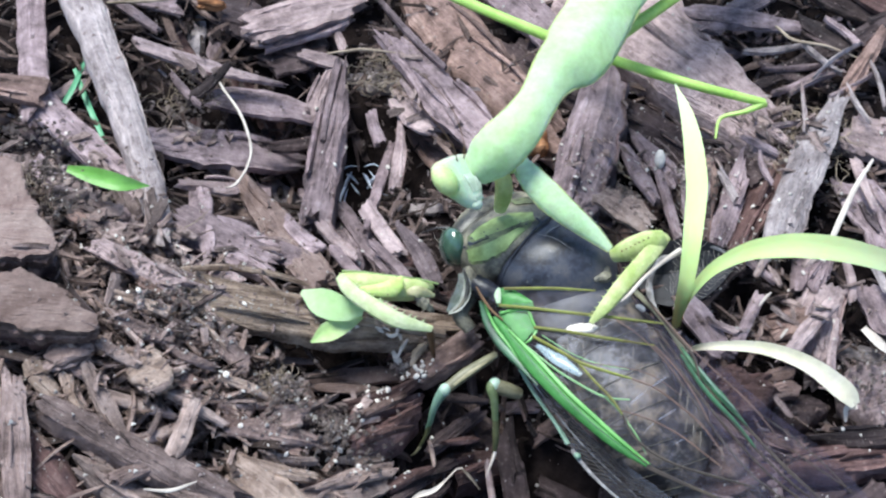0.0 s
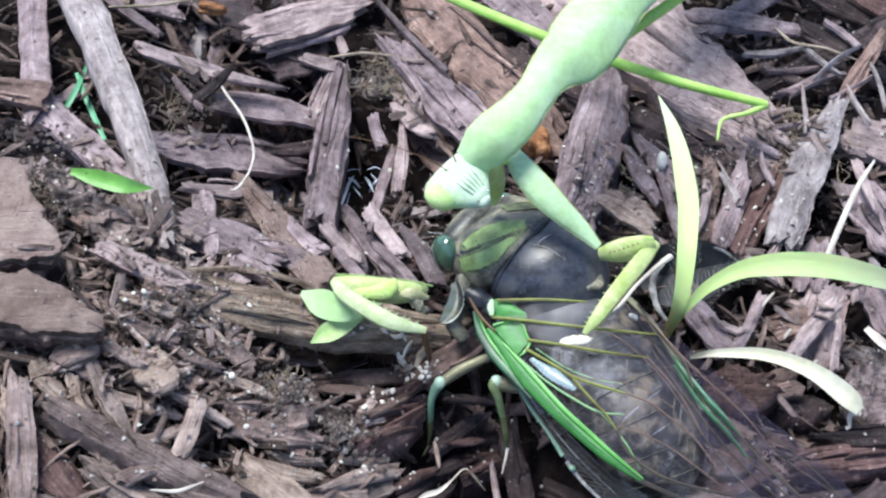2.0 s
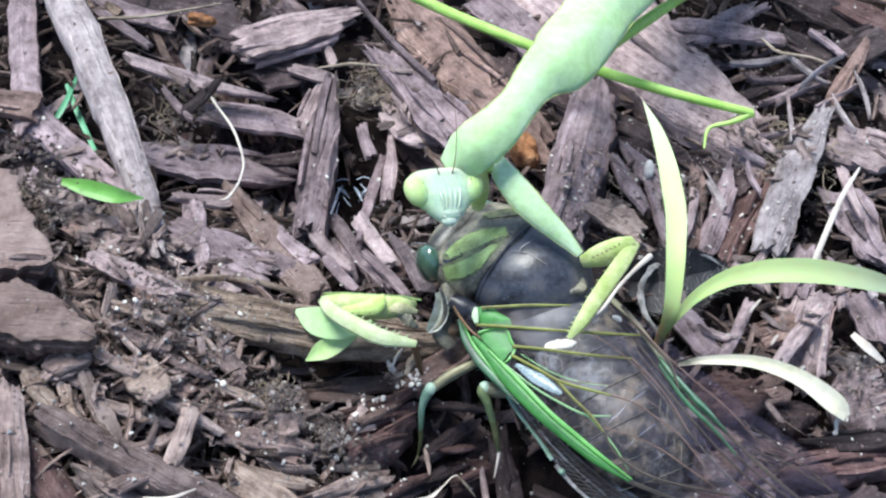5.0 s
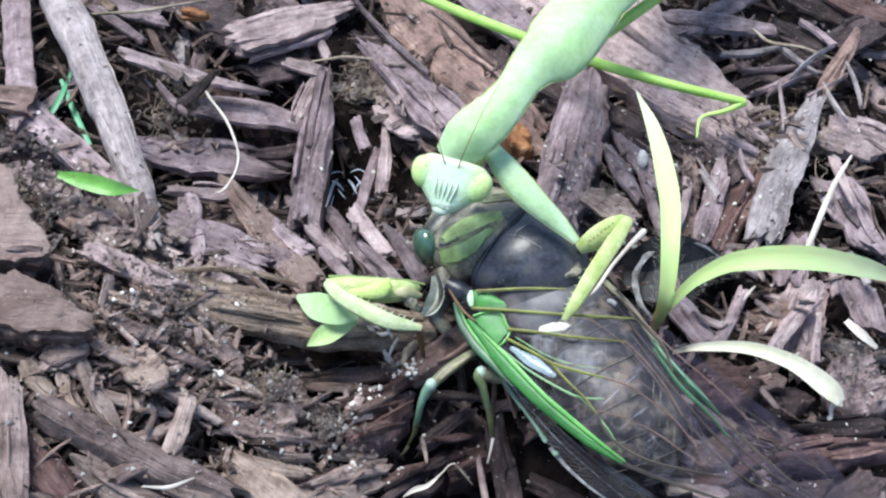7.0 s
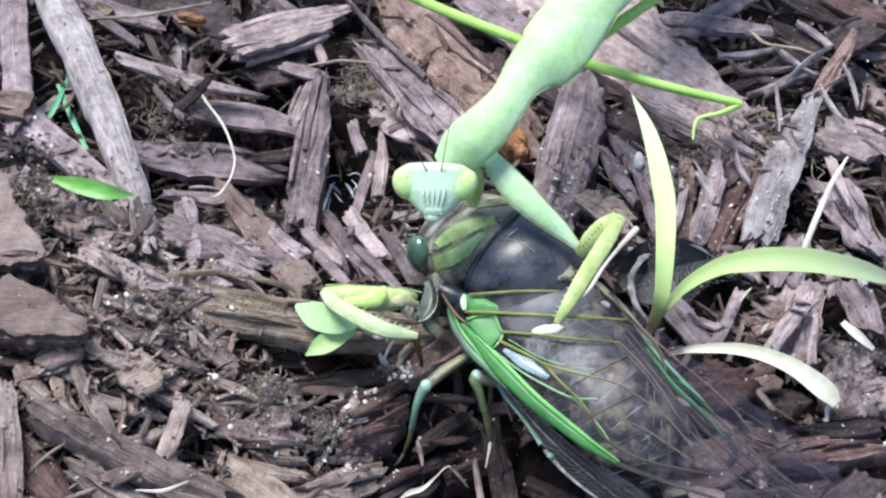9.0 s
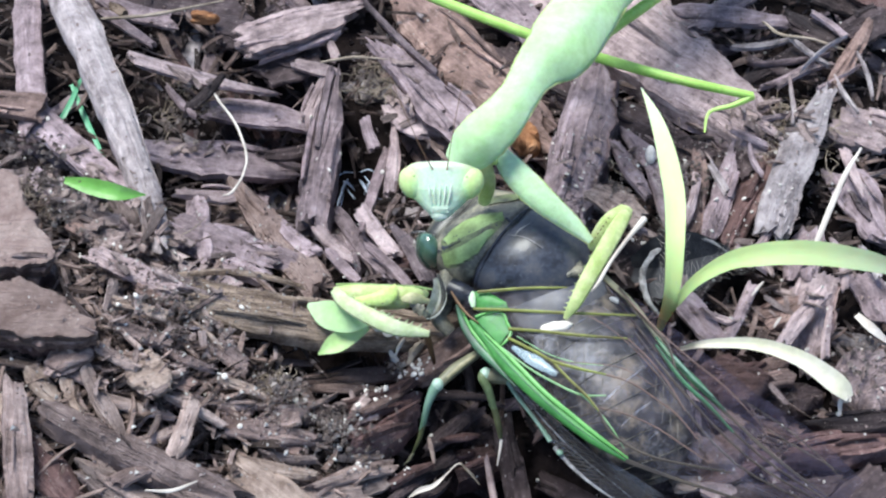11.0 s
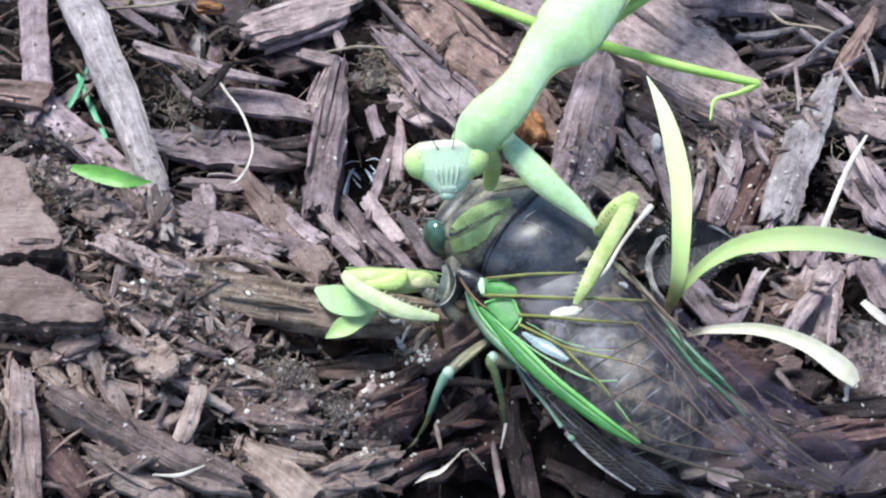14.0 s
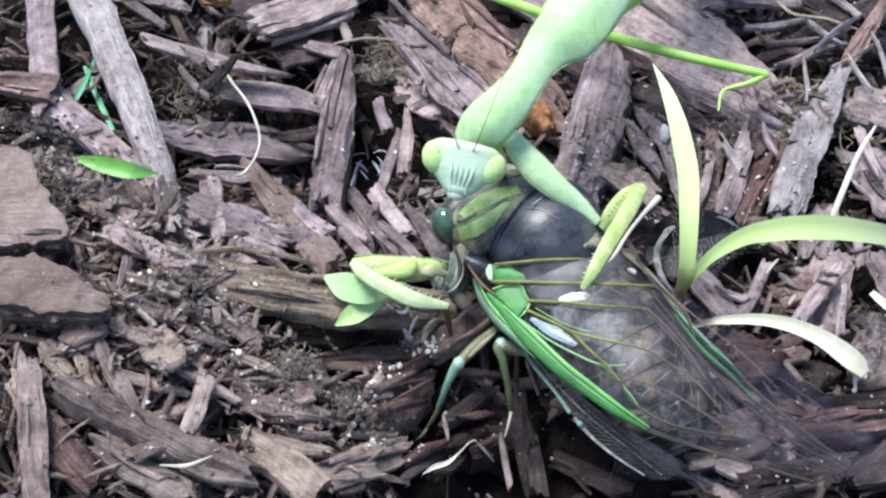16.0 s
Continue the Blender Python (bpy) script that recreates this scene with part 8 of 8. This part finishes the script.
THORAX_ROWS = [
    (0, -0.1016, -0.08135, -0.05116, -2.83, 1.67, 4.067),
    (0.5, -0.0607, -0.03569, -0.04127, -3.157, 2.531, 2.525),
    (1, -0.06509, -0.04613, -0.03743, -2.29, 1.545, 2.65),
    (1.5, -0.03735, -0.01311, -0.03362, -2.929, 2.569, 1.655),
    (2, -0.004023, 0.02185, -0.02632, -3.238, 3.286, 0.4481),
    (2.5, -0.00219, 0.03219, -0.0348, -5.001, 5.131, 0.3834),
    (3, 0.02096, 0.04668, -0.02105, -3.473, 3.811, -0.4381),
    (3.5, 0.01661, 0.0467, -0.0266, -4.325, 4.631, -0.2758),
    (4, 0.04863, 0.06356, -0.004321, -2.108, 2.747, -1.482),
    (6.5, 0.05219, 0.06529, -0.001529, -1.937, 2.616, -1.63),
    (7, 0.03216, 0.05346, -0.01384, -2.987, 3.433, -0.8623),
    (7.5, 0.007891, 0.03774, -0.0275, -4.325, 4.527, 0.02322),
    (8, 0.003746, 0.02282, -0.01731, -2.291, 2.391, 0.1179),
    (10.5, -0.01878, 0.0007955, -0.02266, -2.02, 1.846, 0.9116),
    (11, -0.03828, -0.01203, -0.03398, -2.9, 2.536, 1.676),
    (11.5, -0.02059, -0.009544, -0.01551, -1.003, 0.7616, 0.887),
    (12, -0.03064, -0.01097, -0.02579, -1.993, 1.671, 1.34),
    (12.5, 1.773e-15, 3.852e-15, 2.833e-16, -1.21e-13, 8.884e-14, 1.423e-14),
    (13, -0.05182, -0.02297, -0.03984, -3.366, 2.866, 2.187),
    (13.5, -0.02882, -0.004047, -0.02961, -2.694, 2.43, 1.31),
    (14, -0.03577, -0.006247, -0.03585, -3.469, 3.165, 1.588),
    (14.5, 0.05062, 0.03508, 0.02601, 0.8382, -0.1602, -1.981),
    (15, -0.0003183, 0.01232, -0.01132, -1.259, 1.288, 0.1698),
    (15.5, 0.07965, 0.06484, 0.03075, 0.4422, 0.6109, -2.931),
    (16, 0.03858, 0.006225, 0.03781, 1.952, -1.428, -1.819),
]
FEMUR_ROWS = [
    (0, 1.68, -0.01562, 0.1, 2.09, 19.76, -11.42),
    (0.5, 0.9244, -0.02992, 0.04075, 6.727, 20.68, -14.84),
    (1, 0.5341, -0.3874, -0.05082, 18.39, 16.43, -25.66),
    (1.5, -0.1376, -0.3564, -0.06725, 23.48, 14.76, -29.03),
    (2, 0.1841, 0.03064, 0.03437, 7.885, 25.58, -15.81),
    (2.5, 0.2263, 0.1675, 0.1853, 6.552, 31.25, -12.33),
    (3, 0.21, -0.1797, 0.3735, 7.235, 32.48, -10.13),
    (3.5, -0.3007, 0.1952, 0.02904, 9.746, 23.3, -15.53),
    (4, -0.1631, 0.08149, 0.12, 4.128, 27.16, -10.74),
    (6.5, -0.4314, 0.2182, 0.03552, 3.971, 15.62, -7.308),
    (7, -0.01253, 0.2868, 0.2826, 0.6329, 17.57, -1.145),
    (7.5, -0.1792, 0.4137, 0.06261, 4.644, 10.79, -5.346),
    (8, 0.001202, 0.1688, 0.02407, 3.479, 6.082, -4.732),
    (10.5, 0.08533, 0.01489, -0.007005, 3.267, -6.463, -0.6898),
    (11, 0.217, 0.05276, 0.0004586, 3.954, -6.899, -1.441),
    (11.5, 0.1828, -0.1188, -0.02631, 3.531, -8.192, -1.35),
    (12, 0.1504, -0.09907, -0.02727, 6.096, -8.16, -3.504),
    (12.5, 0.1153, -0.09565, -0.02066, 1.796, -4.813, -0.7538),
    (13, 0.3098, 0.05676, 0.001048, 5.36, -7.234, -2.914),
    (13.5, 0.1343, 0.06408, 0.0003668, 4.446, -5.084, -2.269),
    (14, 0.09174, 0.08163, -0.0005572, 6.62, -5.277, -3.92),
    (14.5, 0.06547, 0.08904, 0.2869, -4.637, 9.222, 4.966),
    (15, 0.09651, 0.1213, 0.02121, -0.1136, -1.122, 0.9716),
    (15.5, -0.01865, -0.4466, 1.208, -0.5511, 11.92, 9.604),
    (16, 0.2499, 0.04753, 0.1955, -6.203, 6.032, 5.239),
]
TUFT_ROWS = [
    (0, 0.944, -0.548, 1.948, -7.034, -2.239, -5.941),
    (0.5, 0.16, -0.598, 1.284, -6.85, -0.418, -4.307),
    (1, 0.226, -0.693, 0.862, -5.848, 0.582, -4.18),
    (1.5, -0.038, -0.402, 0.286, -4.577, 1.025, -3.591),
    (2, -0.298, -0.134, -0.232, -3.457, 1.206, -1.961),
    (2.5, 0.03362, -0.06254, 0.0122, -0.7804, -0.0767, -1.026),
    (3, 0.04931, -0.05892, 0.05284, -0.6808, -0.219, -1.137),
    (3.5, 0.04515, -0.07755, 0.02174, -0.9605, -0.1238, -1.31),
    (4, 0.0362, -0.05952, 0.01944, -0.7353, -0.1056, -1.021),
    (6.5, 0.00676, -0.05013, -0.03579, -0.6881, 0.1055, -0.6322),
    (7, -0.01164, -0.07351, -0.09162, -1.064, 0.3231, -0.7317),
    (7.5, -0.04064, -0.09237, -0.1581, -1.409, 0.6124, -0.6946),
    (8, -0.01925, -0.08761, -0.117, -1.284, 0.4237, -0.833),
    (10.5, -0.06892, -0.1096, -0.2345, -1.746, 0.848, -0.668),
    (11, -0.02732, -0.07796, -0.1351, -1.176, 0.4372, -0.6374),
    (11.5, -0.0471, -0.08634, -0.1786, -1.363, 0.617, -0.5786),
    (12, -0.06635, -0.09021, -0.2176, -1.505, 0.7824, -0.4926),
    (12.5, -0.06375, -0.09808, -0.214, -1.591, 0.7752, -0.6025),
    (13, -0.0802, -0.07684, -0.2304, -1.311, 0.8357, -0.172),
    (13.5, -0.04741, -0.09037, -0.1799, -1.434, 0.6282, -0.6463),
    (14, -0.06132, -0.0816, -0.1995, -1.347, 0.7138, -0.4125),
    (14.5, -0.07487, -0.09947, -0.2345, -1.646, 0.8695, -0.527),
    (15, -0.04932, -0.07576, -0.1706, -1.23, 0.6067, -0.4493),
    (15.5, 0.2834, -0.3602, 0.5466, -3.62, -1.866, -3.091),
    (16, 0.02159, 0.0007206, 0.05363, 0.09722, -0.1739, -0.1798),
]
CIC_ROWS = [
    (0, 1.62, -0.1, -0.34, -3.17, 2.51, -0.18),
    (0.5, 1.25, -0.08, -0.86, -1.03, 1.94, 1.73),
    (1, 1.14, -1.07, -0.72, 1.1, 2.55, -0.55),
    (1.5, 0.4, -1.2, -0.67, 1.48, 0.94, -0.08),
    (2, 0.55, -0.56, -0.5, 1.46, 1.97, 0.59),
    (2.5, 0.55, -0.51, -0.4, 2.29, 0.78, 1.3),
    (3, 0.66, -0.73, -0.34, 2.74, 1.02, 1.09),
    (3.5, 0.04, -0.92, -0.27, 1.67, -0.07, 1.86),
    (4, 0.05, -0.71, -0.48, 1.76, -0.14, 2.13),
    (6.5, 0.07, -0.24, -0.07, 1.59, -0.37, 0.48),
    (7, 0.13, -0.03, -0.12, 2.13, -0.39, 0.65),
    (7.5, 0.07, -0.21, -0.14, 1.46, -1.64, 1.16),
    (8, 0.05, -0.26, -0.31, 0.83, -1.52, 1.1),
    (10.5, -0.09, -0.18, -0.15, 0.23, -0.61, 0.18),
    (11, -0.08, -0.2, -0.3, 0.47, -0.84, 0.84),
    (11.5, 0.04, -0.13, -0.4, 0.28, -0.66, 0.73),
    (12, 0.23, -0.05, -0.35, 1.04, -0.49, 0.11),
    (12.5, 0, 0, 0, 0, -0, 0),
    (13, -0.16, -0.12, -0.16, -0.16, -0.4, -0.53),
    (13.5, -0.26, 0.04, -0.18, 0.02, -1.02, 0.58),
    (14, 0.07, -0.31, -0.07, 1.15, -0.75, 1.65),
    (14.5, 0.12, -0.48, -0.15, 0.35, -0.28, 2.21),
    (15, -0.03, -0.56, -0.17, -0.21, -0.77, 1.98),
    (15.5, 0.25, 0.45, -0.01, -2.78, -1.53, 2.95),
    (16, 0.1, 0.02, 0.05, 0.39, -0.73, 1.74),
]
motions()
